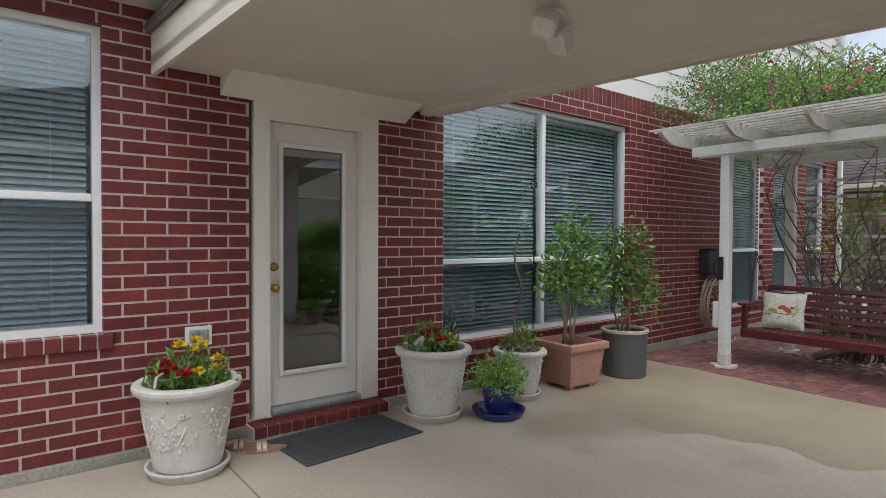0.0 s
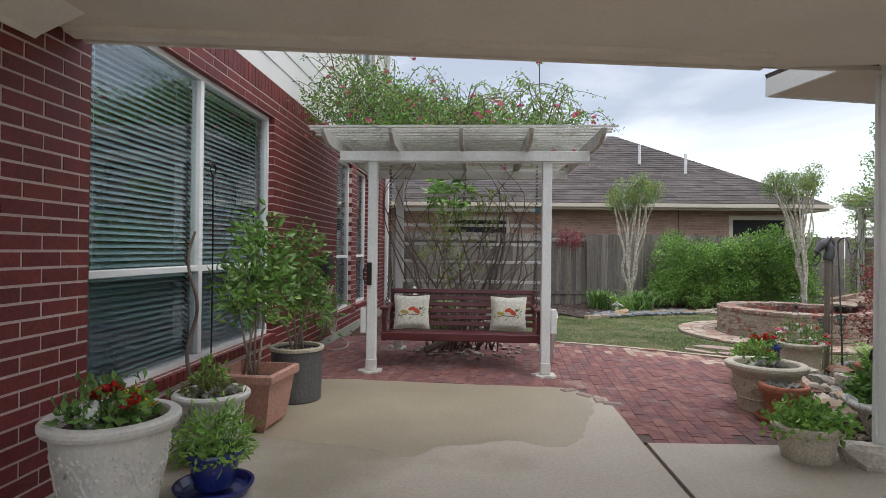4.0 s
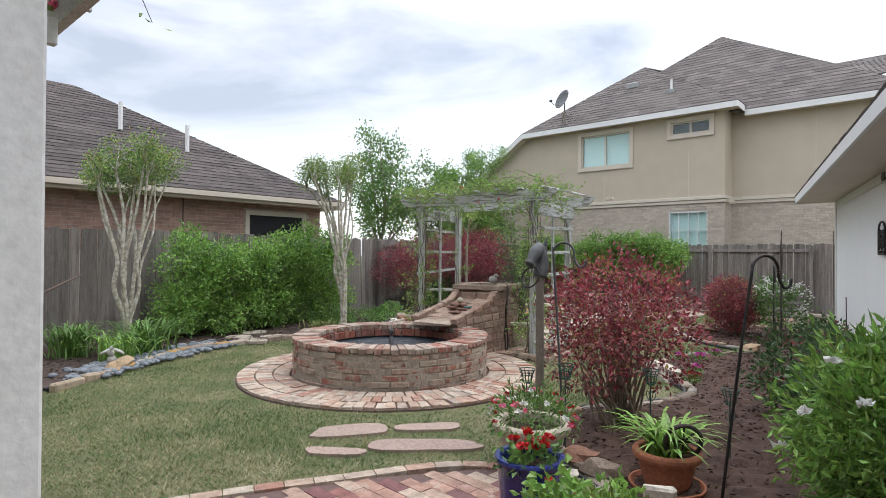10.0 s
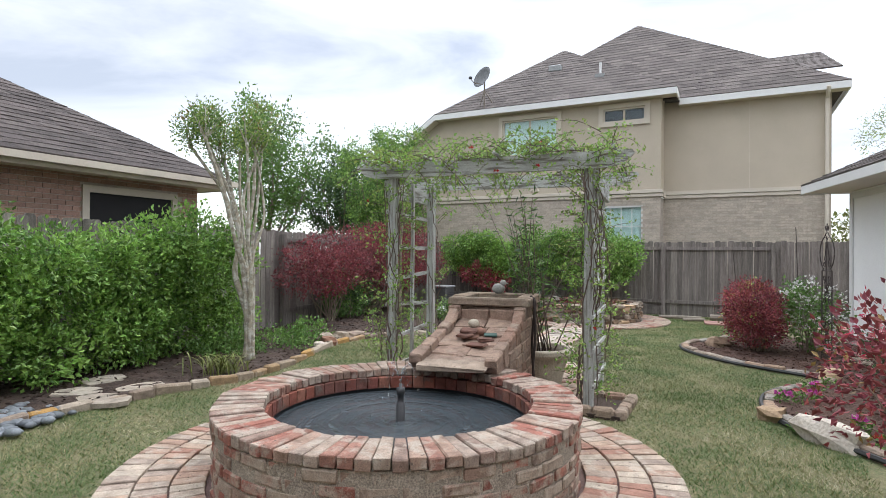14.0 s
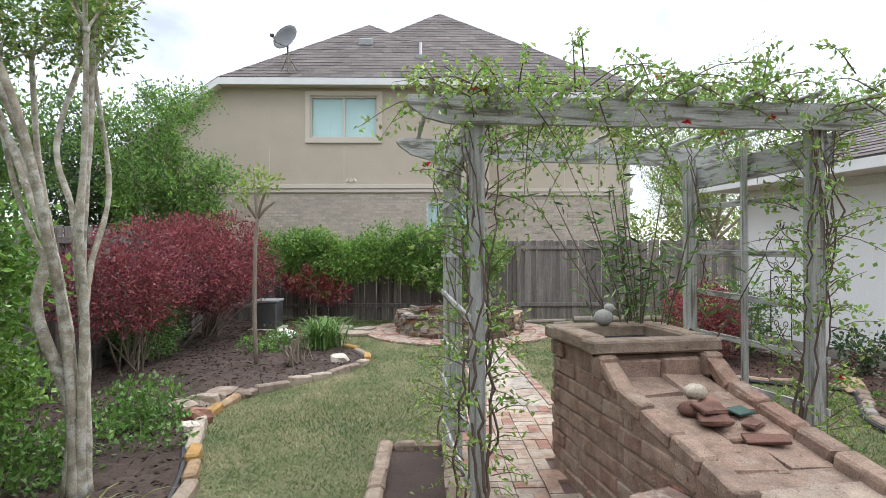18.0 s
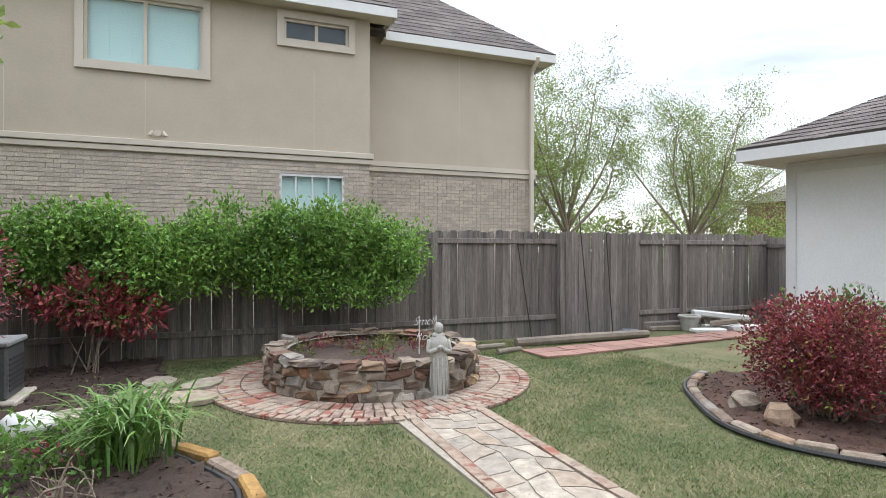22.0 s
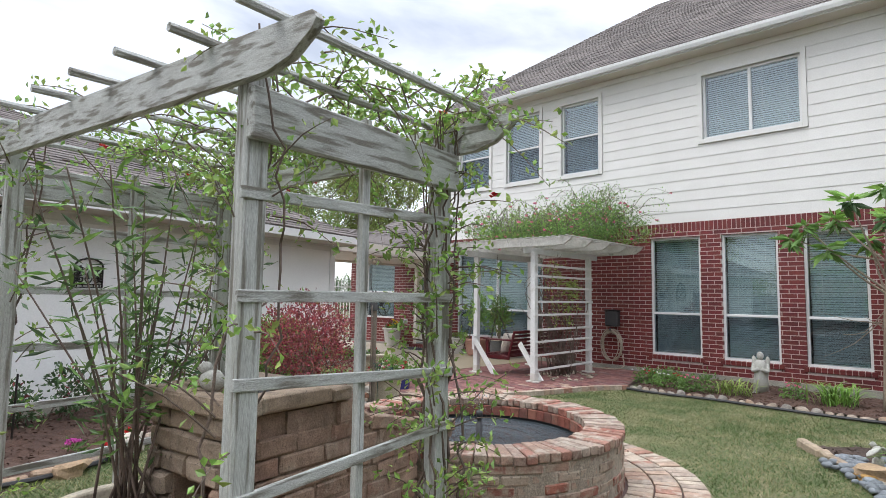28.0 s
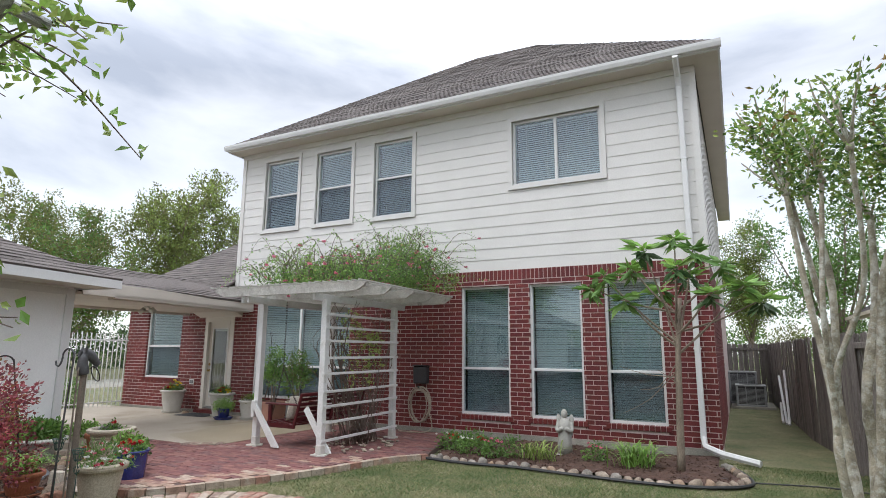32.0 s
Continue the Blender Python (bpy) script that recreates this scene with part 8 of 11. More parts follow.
solo("lawn_grass", lawn, GRASS, pose(0, 0, 0), "short mown grass, green with straw-coloured patches", "grass", kind="stuff")

# ---- pots and planters ----
def pot_profile(r0, r1, h, wall=0.03, lip=0.03, lip_h=0.05):
    """Outer and inner outline of a tapered pot with a rolled lip."""
    a = r0 + (r1 - r0) * (1 - lip_h / h)
    return [(0.0, 0.0), (r0 * 0.96, 0.0), (r0, 0.012), (r0 + (r1 - r0) * 0.5, h * 0.48), (a, h - lip_h), (r1 + lip * 0.7, h - lip_h), (r1 + lip, h - lip_h * 0.6),
            (r1 + lip, h - 0.012), (r1 + lip * 0.6, h), (r1 - wall * 0.7, h), (r1 - wall, h - 0.012), (r1 - wall - 0.01, h - 0.08), (0.0, h - 0.08)]


def relief(rg, r0, r1, h, z0, z1, bunches):
    """Raised leaves and berries round a pot."""
    gg = Geo()
    for i in range(bunches):
        a0 = 2 * np.pi * i / bunches + rg.uniform(-0.1, 0.1)
        for j in range(48):
            a, z = a0 + rg.normal(0, 0.22), rg.uniform(z0, z1)
            r = r0 + (r1 - r0) * z / h
            s = rg.uniform(0.007, 0.014)
            gg.at(r * math.cos(a), r * math.sin(a), z, 0, 0, math.degrees(a)).blob(0, 0, 0, 0.008, s, s * rg.uniform(0.8, 1.5), 7, 0.1, j)
        t = np.linspace(-0.3, 0.3, 9)
        zz = (z0 + z1) / 2 + 0.35 * (z1 - z0) * np.sin(9 * t + i)
        rr = r0 + (r1 - r0) * zz / h
        gg.at().tube(np.stack([rr * np.cos(a0 + t), rr * np.sin(a0 + t), zz], 1), 0.008, 6)
    gg.at()
    return gg


def pot(x, y, r0, r1, h, material, label, z=0.0, saucer=0.0, lip=0.03, lip_h=0.05, bunches=0, band=False, name="flower_pot", saucer_mat=None, soil=SOIL, group=""):
    t = thing(name, pose(x, y, z), label, "pot", group)
    up = 0.045 if saucer else 0.0
    t["soil_z"] = h - 0.06 + up
    body = Geo().at(0, 0, up).lathe(pot_profile(r0, r1, h, 0.03, lip, lip_h), 40)
    part("pot", body, material, t, smooth=False)
    if saucer:
        part("saucer", Geo().lathe([(0, 0), (saucer * 0.85, 0), (saucer, 0.05), (saucer, 0.06), (saucer - 0.015, 0.06), (saucer * 0.82, 0.02), (0, 0.02)], 36), saucer_mat or material, t)
    rg = np.random.default_rng(int(100 * abs(x) + 10 * abs(y)))
    if bunches:
        part("relief", Geo().at(0, 0, up).add(*flat(relief(rg, r0, r1, h, h * 0.28, h * 0.74, bunches))), material, t, "raised vine relief", True, "stuff")
    if band:
        g2 = Geo()
        for zz in (0.30, 0.72):
            r = r0 + (r1 - r0) * zz
            g2.lathe([(r - 0.01, zz * h - 0.014), (r + 0.012, zz * h), (r - 0.01, zz * h + 0.014)], 40)
        part("moulding", g2, material, t)
        part("relief", relief(rg, r0 + 0.004, r1 + 0.004, h, h * 0.4, h * 0.62, 5), material, t, "raised garland relief", True, "stuff")
    gs = Geo()
    rs = r1 - 0.032
    rr, aa = np.meshgrid(np.linspace(0, rs, 6), np.arange(20) * 2 * np.pi / 20, indexing="ij")
    zz = h - 0.065 + up + rg.normal(0, 0.008, rr.shape)
    k = 20
    f = np.array([(i * k + j, (i + 1) * k + j, (i + 1) * k + (j + 1) % k, i * k + (j + 1) % k) for i in range(5) for j in range(k)])
    gs.add(np.stack([rr * np.cos(aa), rr * np.sin(aa), zz], -1).reshape(-1, 3), f)
    part("soil", gs, soil, t)
    return t, h - 0.06 + up, rg


def flat(gg):
    """The collected vertices and faces of a Geo, for adding to another one."""
    return np.concatenate(gg.v), [tuple(int(i) for i in q) for f in gg.f for q in f]


def flower_heads(t, rg, spots, petal, count, size, name="flower"):
    for p in spots:
        part(name, blooms(rg, [p], count, size), petal, t)


def low_leaves(t, rg, r, z, high, n, length, width, material, name="foliage"):
    part(name, foliage(rg, [(0, 0, z + high * 0.35, r, r, high * 0.65)], n, 7, 0.04, length, width, z), material, t)


t, z, rg = pot(0.72, 3.46, 0.19, 0.27, 0.50, POT_WHITE, "white cast pot with vine relief, red and yellow flowers", 0, 0.235, 0.03, 0.05, 6, group="pots along the house wall")
low_leaves(t, rg, 0.2, z, 0.16, 60, 0.06, 0.03, LEAF)
part("stalk", twigs(rg, (0, 0, z), [(0, 0, z + 0.14, 0.2, 0.2, 0.12)], 24, 0.004, 4, 0.1), LEAF, t, kind="stuff")
flower_heads(t, rg, [(0.04, -0.02, z + 0.29), (0.1, 0.06, z + 0.24), (-0.02, 0.08, z + 0.25), (0.16, -0.03, z + 0.17), (0.13, -0.1, z + 0.13), (0.07, 0.13, z + 0.2), (0.02, -0.12, z + 0.12)], PETAL_YELLOW, 14, 0.045)
flower_heads(t, rg, [(-0.09, -0.05, z + 0.13), (-0.12, 0.03, z + 0.15), (-0.05, -0.1, z + 0.11), (-0.15, -0.02, z + 0.12)], PETAL_RED, 26, 0.05)
part("plant_tag", Geo().at(0.0, 0.03, z + 0.05, 20, 0, 30).box(-0.028, 0.028, -0.002, 0.002, 0, 0.045), WHITE, t, "small white plant tag")
part("plaque", Geo().at(-0.18, -0.08, z + 0.06, 10, 0, 60).box(-0.06, 0.06, -0.008, 0.008, -0.03, 0.07, 0.004), POT_STONE, t, "small stone plaque")

t, z, rg = pot(2.5, 3.40, 0.19, 0.27, 0.50, POT_WHITE, "white cast pot with vine relief, red and yellow flowers", 0, 0.235, 0.03, 0.05, 6, group="pots along the house wall")
low_leaves(t, rg, 0.19, z, 0.15, 65, 0.06, 0.03, LEAF)
flower_heads(t, rg, [(0.0, 0.0, z + 0.17), (-0.04, 0.06, z + 0.15), (0.03, -0.07, z + 0.12), (-0.02, -0.09, z + 0.1)], PETAL_RED, 26, 0.05)
flower_heads(t, rg, [(0.14, -0.02, z + 0.12), (0.17, 0.05, z + 0.1), (0.1, 0.1, z + 0.13), (0.2, -0.02, z + 0.06), (0.09, -0.14, z + 0.09)], PETAL_YELLOW, 14, 0.042)
part("shell", Geo().at(-0.12, 0.02, z + 0.08, 0, 40, 20).blob(0, 0, 0, 0.05, 0.03, 0.07, 9, 0.15, 5), PETAL_WHITE, t, "white shell")

t, z, rg = pot(2.92, 3.10, 0.105, 0.145, 0.20, BLUE_POT, "small cobalt blue glazed pot with a ferny plant", 0, 0.21, 0.012, 0.03, group="pots along the house wall")
low_leaves(t, rg, 0.17, z, 0.26, 150, 0.05, 0.02, LEAF_BRIGHT)
part("stalk", twigs(rg, (0, 0, z), [(0, 0, z + 0.12, 0.2, 0.2, 0.16)], 20, 0.003, 4, 0.05), LEAF, t, kind="stuff")

t, z, rg = pot(3.42, 3.36, 0.15, 0.21, 0.38, POT_WHITE, "white cast pot with vine relief and grey succulents", 0, 0.19, 0.026, 0.045, 5, group="pots along the house wall")
low_leaves(t, rg, 0.16, z, 0.12, 45, 0.05, 0.028, LEAF_OLIVE)
for a, b in ((-0.08, -0.05), (0.0, -0.1), (0.1, -0.04), (-0.05, 0.06)):
    part("rosette", blooms(rg, [(a, b, z + 0.05)], 26, 0.06), STATUE, t, "grey-mauve succulent rosette")
part("sprig", foliage(rg, [(0.12, 0.05, z + 0.12, 0.1, 0.08, 0.08)], 25, 6, 0.03, 0.06, 0.03), LEAF_BRIGHT, t)


# square planter with a citrus tree
def leafy_stems(t, rg, z, tips, r0, base_r, bark=BARK):
    for p in tips:
        b = np.r_[rg.normal(0, base_r, 2), z]
        mid = b * 0.5 + np.array(p) * 0.5 + np.r_[rg.normal(0, 0.03, 2), 0.03]
        part("stem", Geo().tube(spline([b, mid, p], 8), np.linspace(r0, r0 * 0.4, 8), 6), bark, t, smooth=True)


t = thing("square_planter", pose(4.10, 3.36, 0, 0, 0, -4), "square pink terracotta planter with a small citrus tree", "planter", "pots along the house wall")
g2 = Geo()
prof = [(0.0, 0.03), (0.175, 0.03), (0.185, 0.05), (0.228, 0.36), (0.25, 0.36), (0.255, 0.375), (0.255, 0.42), (0.245, 0.43), (0.222, 0.43), (0.215, 0.34), (0.0, 0.34)]
sq = np.array([(1, 1), (-1, 1), (-1, -1), (1, -1)])
v = np.concatenate([np.c_[sq * r, np.full(4, zz)] for r, zz in prof])
g2.add(v, np.array([(i * 4 + j, i * 4 + (j + 1) % 4, i * 4 + 4 + (j + 1) % 4, i * 4 + 4 + j) for i in range(len(prof) - 1) for j in range(4)]))
part("planter", g2, PINKTERRA, t)
for sx in (-1, 1):
    for sy in (-1, 1):
        part("foot", Geo().box(sx * 0.13 - 0.03, sx * 0.13 + 0.03, sy * 0.13 - 0.03, sy * 0.13 + 0.03, 0, 0.03), PINKTERRA, t)
part("soil", Geo().at(0, 0, 0.345).blob(0, 0, -0.02, 0.19, 0.19, 0.05, 14, 0.06, 3), SOIL, t)
rg = np.random.default_rng(61)
leafy_stems(t, rg, 0.36, [(0.05, 0.0, 1.35), (-0.1, 0.05, 1.2), (0.16, -0.02, 1.2), (-0.16, -0.1, 1.0), (0.0, 0.14, 1.1)], 0.012, 0.03)
cb = [(0.06, 0, 1.25, 0.17, 0.17, 0.22), (-0.10, 0.03, 1.02, 0.18, 0.16, 0.2), (0.15, -0.03, 0.98, 0.17, 0.16, 0.18), (0.04, 0.0, 1.48, 0.08, 0.08, 0.12)]
part("foliage", foliage(rg, cb, 95, 6, 0.06, 0.085, 0.04), LEAF, t)
part("new_leaves", foliage(rg, cb, 55, 6, 0.05, 0.07, 0.035), LEAF_BRIGHT, t)
t = thing("garden_stake", pose(3.78, 3.55, 0), "thin black iron garden stake with a ring finial", "stake")
part("rod", Geo().tube(spline([(0, 0, 0), (0.02, 0, 0.9), (0.01, 0.0, 1.85)], 12), 0.006, 6), IRON, t)
an = np.linspace(0, 2 * np.pi, 20)
part("finial", Geo().tube(np.stack([0.01 + 0.04 * np.sin(an), 0 * an, 1.89 - 0.04 * np.cos(an)], 1), 0.006, 6), IRON, t)
t = np.linspace(0, 1, 40)
solo("twisted_stick", Geo().tube(np.stack([0.03 * np.sin(14 * t), 0.03 * np.cos(14 * t), 1.45 * t], 1), np.linspace(0.016, 0.009, 40), 7), VINE, pose(3.66, 3.62, 0), "twisted dark vine stick standing by the window", "stick", smooth=True)

t = thing("planter", pose(4.87, 3.28, 0), "grey cylinder planter with a pale rim and a citrus shrub", "planter", "pots along the house wall")
part("pot", Geo().lathe([(0, 0), (0.205, 0), (0.215, 0.01), (0.225, 0.455), (0.20, 0.455), (0.195, 0.38), (0, 0.38)], 40), GREY_POT, t, smooth=False)
part("rim", Geo().lathe([(0.222, 0.44), (0.236, 0.445), (0.238, 0.47), (0.228, 0.478), (0.2, 0.472), (0.199, 0.45)], 40), POT_STONE, t, "pale rim")
part("soil", Geo().at(0, 0, 0.39).blob(0, 0, -0.02, 0.2, 0.2, 0.04, 14, 0.05, 4), SOIL, t)
rg = np.random.default_rng(62)
g2 = Geo()
for i in range(60):
    a, r = rg.uniform(0, 6.28), 0.18 * math.sqrt(rg.random())
    g2.blob(r * math.cos(a), r * math.sin(a), 0.425, rg.uniform(0.012, 0.022), rg.uniform(0.012, 0.022), 0.012, 7, 0.1, i)
part("pebbles", g2, PEBBLE, t, "pale pebbles", True, "stuff")
leafy_stems(t, rg, 0.42, [(0.05, 0.02, 1.45), (-0.12, 0.05, 1.3), (0.16, -0.04, 1.2), (-0.02, -0.16, 1.15), (0.05, 0.15, 1.2)], 0.013, 0.03)
cb = [(0.03, 0, 1.32, 0.18, 0.18, 0.22), (-0.13, 0.0, 1.08, 0.19, 0.18, 0.22), (0.14, -0.03, 1.02, 0.19, 0.19, 0.22), (0.0, -0.1, 0.83, 0.17, 0.16, 0.16)]
part("foliage", foliage(rg, cb, 120, 6, 0.06, 0.08, 0.036), LEAF, t)
part("new_leaves", foliage(rg, cb, 70, 6, 0.05, 0.07, 0.034), LEAF_OLIVE, t)

# ---- by the door ----
t = thing("door_mat", pose(1.73, 3.38, 0.0, 0, 0, 4), "worn black ribbed rubber door mat on the concrete", "door mat")
part("mat", Geo().box(-0.46, 0.46, -0.285, 0.285, 0.002, 0.012, 0.004), RUBBER, t)
for i in range(16):
    part("rib", Geo().box(-0.42, 0.42, -0.235 + 0.03 * i, -0.222 + 0.03 * i, 0.011, 0.0155), RUBBER, t)
GOLD = mat("gold_leather", (0.62, 0.48, 0.36), (0.52, 0.40, 0.30), 20, 4, 0.35, 0.05, 90, metal=0.3)
SANDAL = mat("tan_leather", (0.34, 0.22, 0.155), (0.28, 0.18, 0.13), 20, 4, 0.6, 0.1, 90)
for i, (x, y, a) in enumerate(((1.10, 3.60, 62), (1.20, 3.47, 72))):
    t = thing("sandal", pose(x, y, 0, 0, 0, a), "tan flat sandal with a metallic gold strap", "sandal", "pair of sandals")
    ol = [(0.042 * math.sin(q) * (1 + 0.12 * math.cos(q)), 0.125 * math.cos(q)) for q in np.arange(24) * -2 * np.pi / 24]
    part("sole", Geo().prism(ol[::-1], 0.0, 0.026), SANDAL, t)
    u = np.linspace(0, np.pi, 10)
    for yy in (0.05, 0.015):
        ring = np.stack([0.044 * np.cos(u), yy + 0 * u, 0.018 + 0.045 * np.sin(u)], 1)
        vv = np.concatenate([ring - (0, 0.013, 0), ring + (0, 0.013, 0)])
        part("strap", Geo().add(vv, np.array([(k, k + 1, 11 + k, 10 + k) for k in range(9)])), GOLD, t, "metallic gold strap")
t = thing("outlet_cover", pose(0.88, WY, 0.73), "grey double outlet cover set in white mortar", "outlet")
part("mortar_patch", Geo().box(-0.085, 0.085, -0.012, 0.0, -0.065, 0.065, 0.004), WHITE, t, "rough white mortar")
part("plate", Geo().box(-0.06, 0.06, -0.022, -0.012, -0.042, 0.042, 0.004), GREYBOX, t)
for sx in (-1, 1):
    part("flap", Geo().box(sx * 0.029 - 0.024, sx * 0.029 + 0.024, -0.032, -0.022, -0.032, 0.032, 0.004), GREYBOX, t)


def floodlight(m, label, face):
    """Two lamp heads on a round base; the base's flat side lies on z = 0 and the heads hang below."""
    t = thing("floodlight", m, label, "lamp")
    part("base", Geo().lathe([(0, -0.03), (0.05, -0.03), (0.06, -0.01), (0.06, 0.0), (0, 0.0)], 24), face, t)
    for sx in (-1, 1):
        part("arm", Geo().tube([(sx * 0.02, 0, -0.02), (sx * 0.07, 0, -0.06), (sx * 0.1, 0, -0.075)], 0.012, 8), face, t)
        tilt = Geo().at(sx * 0.13, 0, -0.085, 25, sx * 40, 0)
        head = part("lamp_head", tilt.box(-0.065, 0.065, -0.055, 0.055, -0.06, 0.03, 0.012), face, t)
        part("lens", Geo().at(sx * 0.13, 0, -0.085, 25, sx * 40, 0).box(-0.052, 0.052, -0.043, 0.043, -0.066, -0.058, 0.003), POT_WHITE, head, "frosted lens")
    return t


floodlight(pose(1.91, 1.70, 2.46, 0, 0, 25), "twin-headed security floodlight under the soffit", POT_WHITE)
floodlight(pose(13.9, -18.44, 3.55, -90, 0, 0), "twin-headed white floodlight on the tan wall", TAN_TRIM)

# ---- pots by the paving ----
PG = "pots at the edge of the brick paving"
t, z, rg = pot(5.0, -0.84, 0.21, 0.28, 0.42, POT_STONE, "cast stone pot with garland relief and one red flower", -0.02, 0, 0.045, 0.06, band=True, group=PG)
flower_heads(t, rg, [(0.1, -0.04, z + 0.14)], PETAL_RED, 18, 0.045)
low_leaves(t, rg, 0.1, z, 0.1, 22, 0.05, 0.03, LEAF)
part("dry_plant", blooms(rg, [(-0.1, 0, z + 0.03), (-0.05, 0.08, z + 0.03), (-0.14, -0.05, z + 0.03)], 16, 0.09), STATUE, t, "grey withered plant", kind="stuff")
t, z, rg = pot(4.63, -0.80, 0.115, 0.165, 0.27, TERRA, "terracotta pot and saucer with pale succulents", -0.02, 0.21, 0.02, 0.065, group=PG)
for i in range(9):
    a = i * 2.4
    part("rosette", blooms(rg, [(0.1 * math.cos(a) * (i > 0), 0.1 * math.sin(a) * (i > 0), z + 0.04)], 18, 0.05), STATUE, t, "pale grey succulent rosette")
t, z, rg = pot(3.78, -0.5, 0.13, 0.19, 0.31, POT_STONE, "tan clay pot with bushy green leaves", GZ, 0, 0.022, 0.05, group=PG)
low_leaves(t, rg, 0.19, z, 0.15, 120, 0.055, 0.036, LEAF_BRIGHT)
t, z, rg = pot(4.2, -1.45, 0.2, 0.34, 0.36, POT_WHITE, "large white urn with a rope rim and leafy plant", GZ, 0, 0.05, 0.06, 5, group=PG)
low_leaves(t, rg, 0.33, z, 0.26, 300, 0.07, 0.042, LEAF)
g2 = Geo()
for i in range(52):
    a = 2 * np.pi * i / 52
    g2.at(0.385 * math.cos(a), 0.385 * math.sin(a), 0.335, 0, 0, math.degrees(a)).blob(0, 0, 0, 0.018, 0.03, 0.022, 7, 0.05, i)
g2.at()
part("rope_rim", g2, POT_WHITE, t, "rope-moulded rim", True, "stuff")
t, z, rg = pot(6.53, -1.55, 0.16, 0.19, 0.34, BLUE_POT, "cobalt blue glazed pot with red flowers", -0.02, 0, 0.012, 0.03, group=PG)
low_leaves(t, rg, 0.15, z, 0.12, 45, 0.05, 0.035, LEAF)
flower_heads(t, rg, [(0.06 * math.cos(a) * b, 0.06 * math.sin(a) * b, z + 0.13 + 0.02 * math.sin(5 * a)) for a, b in ((0, 0), (0.5, 1.6), (1.8, 1.9), (3.0, 1.7), (4.2, 2.0), (5.4, 1.8), (2.4, 0.8), (5.0, 0.9))], PETAL_RED, 18, 0.042)
t, z, rg = pot(6.18, -1.27, 0.12, 0.145, 0.27, BLUE_POT, "small cobalt blue glazed pot with a geranium", -0.02, 0, 0.012, 0.03, group=PG)
low_leaves(t, rg, 0.12, z, 0.15, 45, 0.055, 0.045, LEAF_BRIGHT)
flower_heads(t, rg, [(0.05, 0.03, z + 0.16), (-0.07, 0.0, z + 0.1)], PETAL_RED, 14, 0.028)
t, z, rg = pot(5.87, -1.17, 0.125, 0.175, 0.31, POT_STONE, "tan clay pot with succulent sprigs", -0.02, 0, 0.018, 0.045, group=PG)
low_leaves(t, rg, 0.15, z, 0.17, 70, 0.055, 0.026, LEAF_BRIGHT)
low_leaves(t, rg, 0.15, z, 0.13, 40, 0.05, 0.03, LEAF_OLIVE, "pale_leaves")
t, z, rg = pot(6.92, -2.18, 0.18, 0.24, 0.38, POT_STONE, "cast stone pot overflowing with pink dianthus", GZ, 0, 0.035, 0.06, group=PG)
low_leaves(t, rg, 0.27, z, 0.24, 130, 0.06, 0.014, LEAF)
sp = rg.normal(0, 1, (64, 3))
sp = sp / np.linalg.norm(sp, axis=1, keepdims=True) * (0.3, 0.3, 0.19) + (0, 0, z + 0.08)
sp = sp[sp[:, 2] > z + 0.05]
for q, (mt, nm) in enumerate(((PETAL_PINK, "pink_blooms"), (PETAL_WHITE, "pale_bloom"), (PETAL_RED, "red_blooms"))):
    part(nm, blooms(rg, sp[q::3], 12, 0.03), mt, t, kind="stuff")
t, z, rg = pot(6.12, -2.55, 0.14, 0.195, 0.23, TERRA, "wide terracotta pot and saucer with a spider plant", GZ, 0.24, 0.02, 0.05, group=PG)
part("foliage", Geo().at(0, 0, z - 0.02).add(*flat(straps(rg, 90, 0.42, 0.34, 0.022, 0.06))), LEAF_BRIGHT, t)
t = thing("toy_wheel", pose(6.0, -2.5, 0.28, 78, 0, 35), "small rusted iron wheel leaning on the pot", "ornament")
an = np.linspace(0, 2 * np.pi, 25)
part("tyre", Geo().tube(np.stack([0.11 * np.cos(an), 0.11 * np.sin(an), 0 * an], 1), 0.014, 8), RUST, t)
for i in range(4):
    part("spoke", Geo().at(0, 0, 0, 0, 0, 45 * i).tube([(-0.11, 0, 0), (0.11, 0, 0)], 0.007, 6), RUST, t)

# ---- hitching post, hooks, wire stakes ----
OLD_IRON = mat("weathered_grey_iron", (0.10, 0.102, 0.108), (0.065, 0.062, 0.062), 18, 3, 0.6, 0.2, 80, metal=0.2)
t = thing("hitching_post", pose(7.12, -2.61, GZ, 0, 0, -97), "steel hitching post with a black iron horse head", "hitching post")
part("post", Geo().lathe([(0, 0), (0.032, 0), (0.032, 1.33), (0.036, 1.34), (0.036, 1.37), (0, 1.37)], 20), GALV, t, smooth=False)
part("rod", Geo().tube([(0.07, 0.03, 0.0), (0.07, 0.03, 1.4), (0.055, 0.02, 1.45)], 0.009, 8), GALV, t)
hd = Geo()
hd.at(0, 0, 1.36).tube(spline([(0.0, 0, 0), (0.012, 0, 0.05), (0.022, 0, 0.11), (0.016, 0, 0.175), (0.0, 0, 0.215)], 14), np.interp(np.linspace(0, 1, 14), [0, 0.3, 0.7, 1], [0.052, 0.058, 0.046, 0.034]), 14)
hd.at(0, 0, 1.36).tube(spline([(0.03, 0, 0.215), (-0.01, 0, 0.225), (-0.055, 0, 0.19), (-0.095, 0, 0.145), (-0.125, 0, 0.108), (-0.135, 0, 0.095)], 18), np.interp(np.linspace(0, 1, 18), [0, 0.2, 0.42, 0.7, 0.88, 1], [0.022, 0.05, 0.052, 0.036, 0.038, 0.022]), 14)
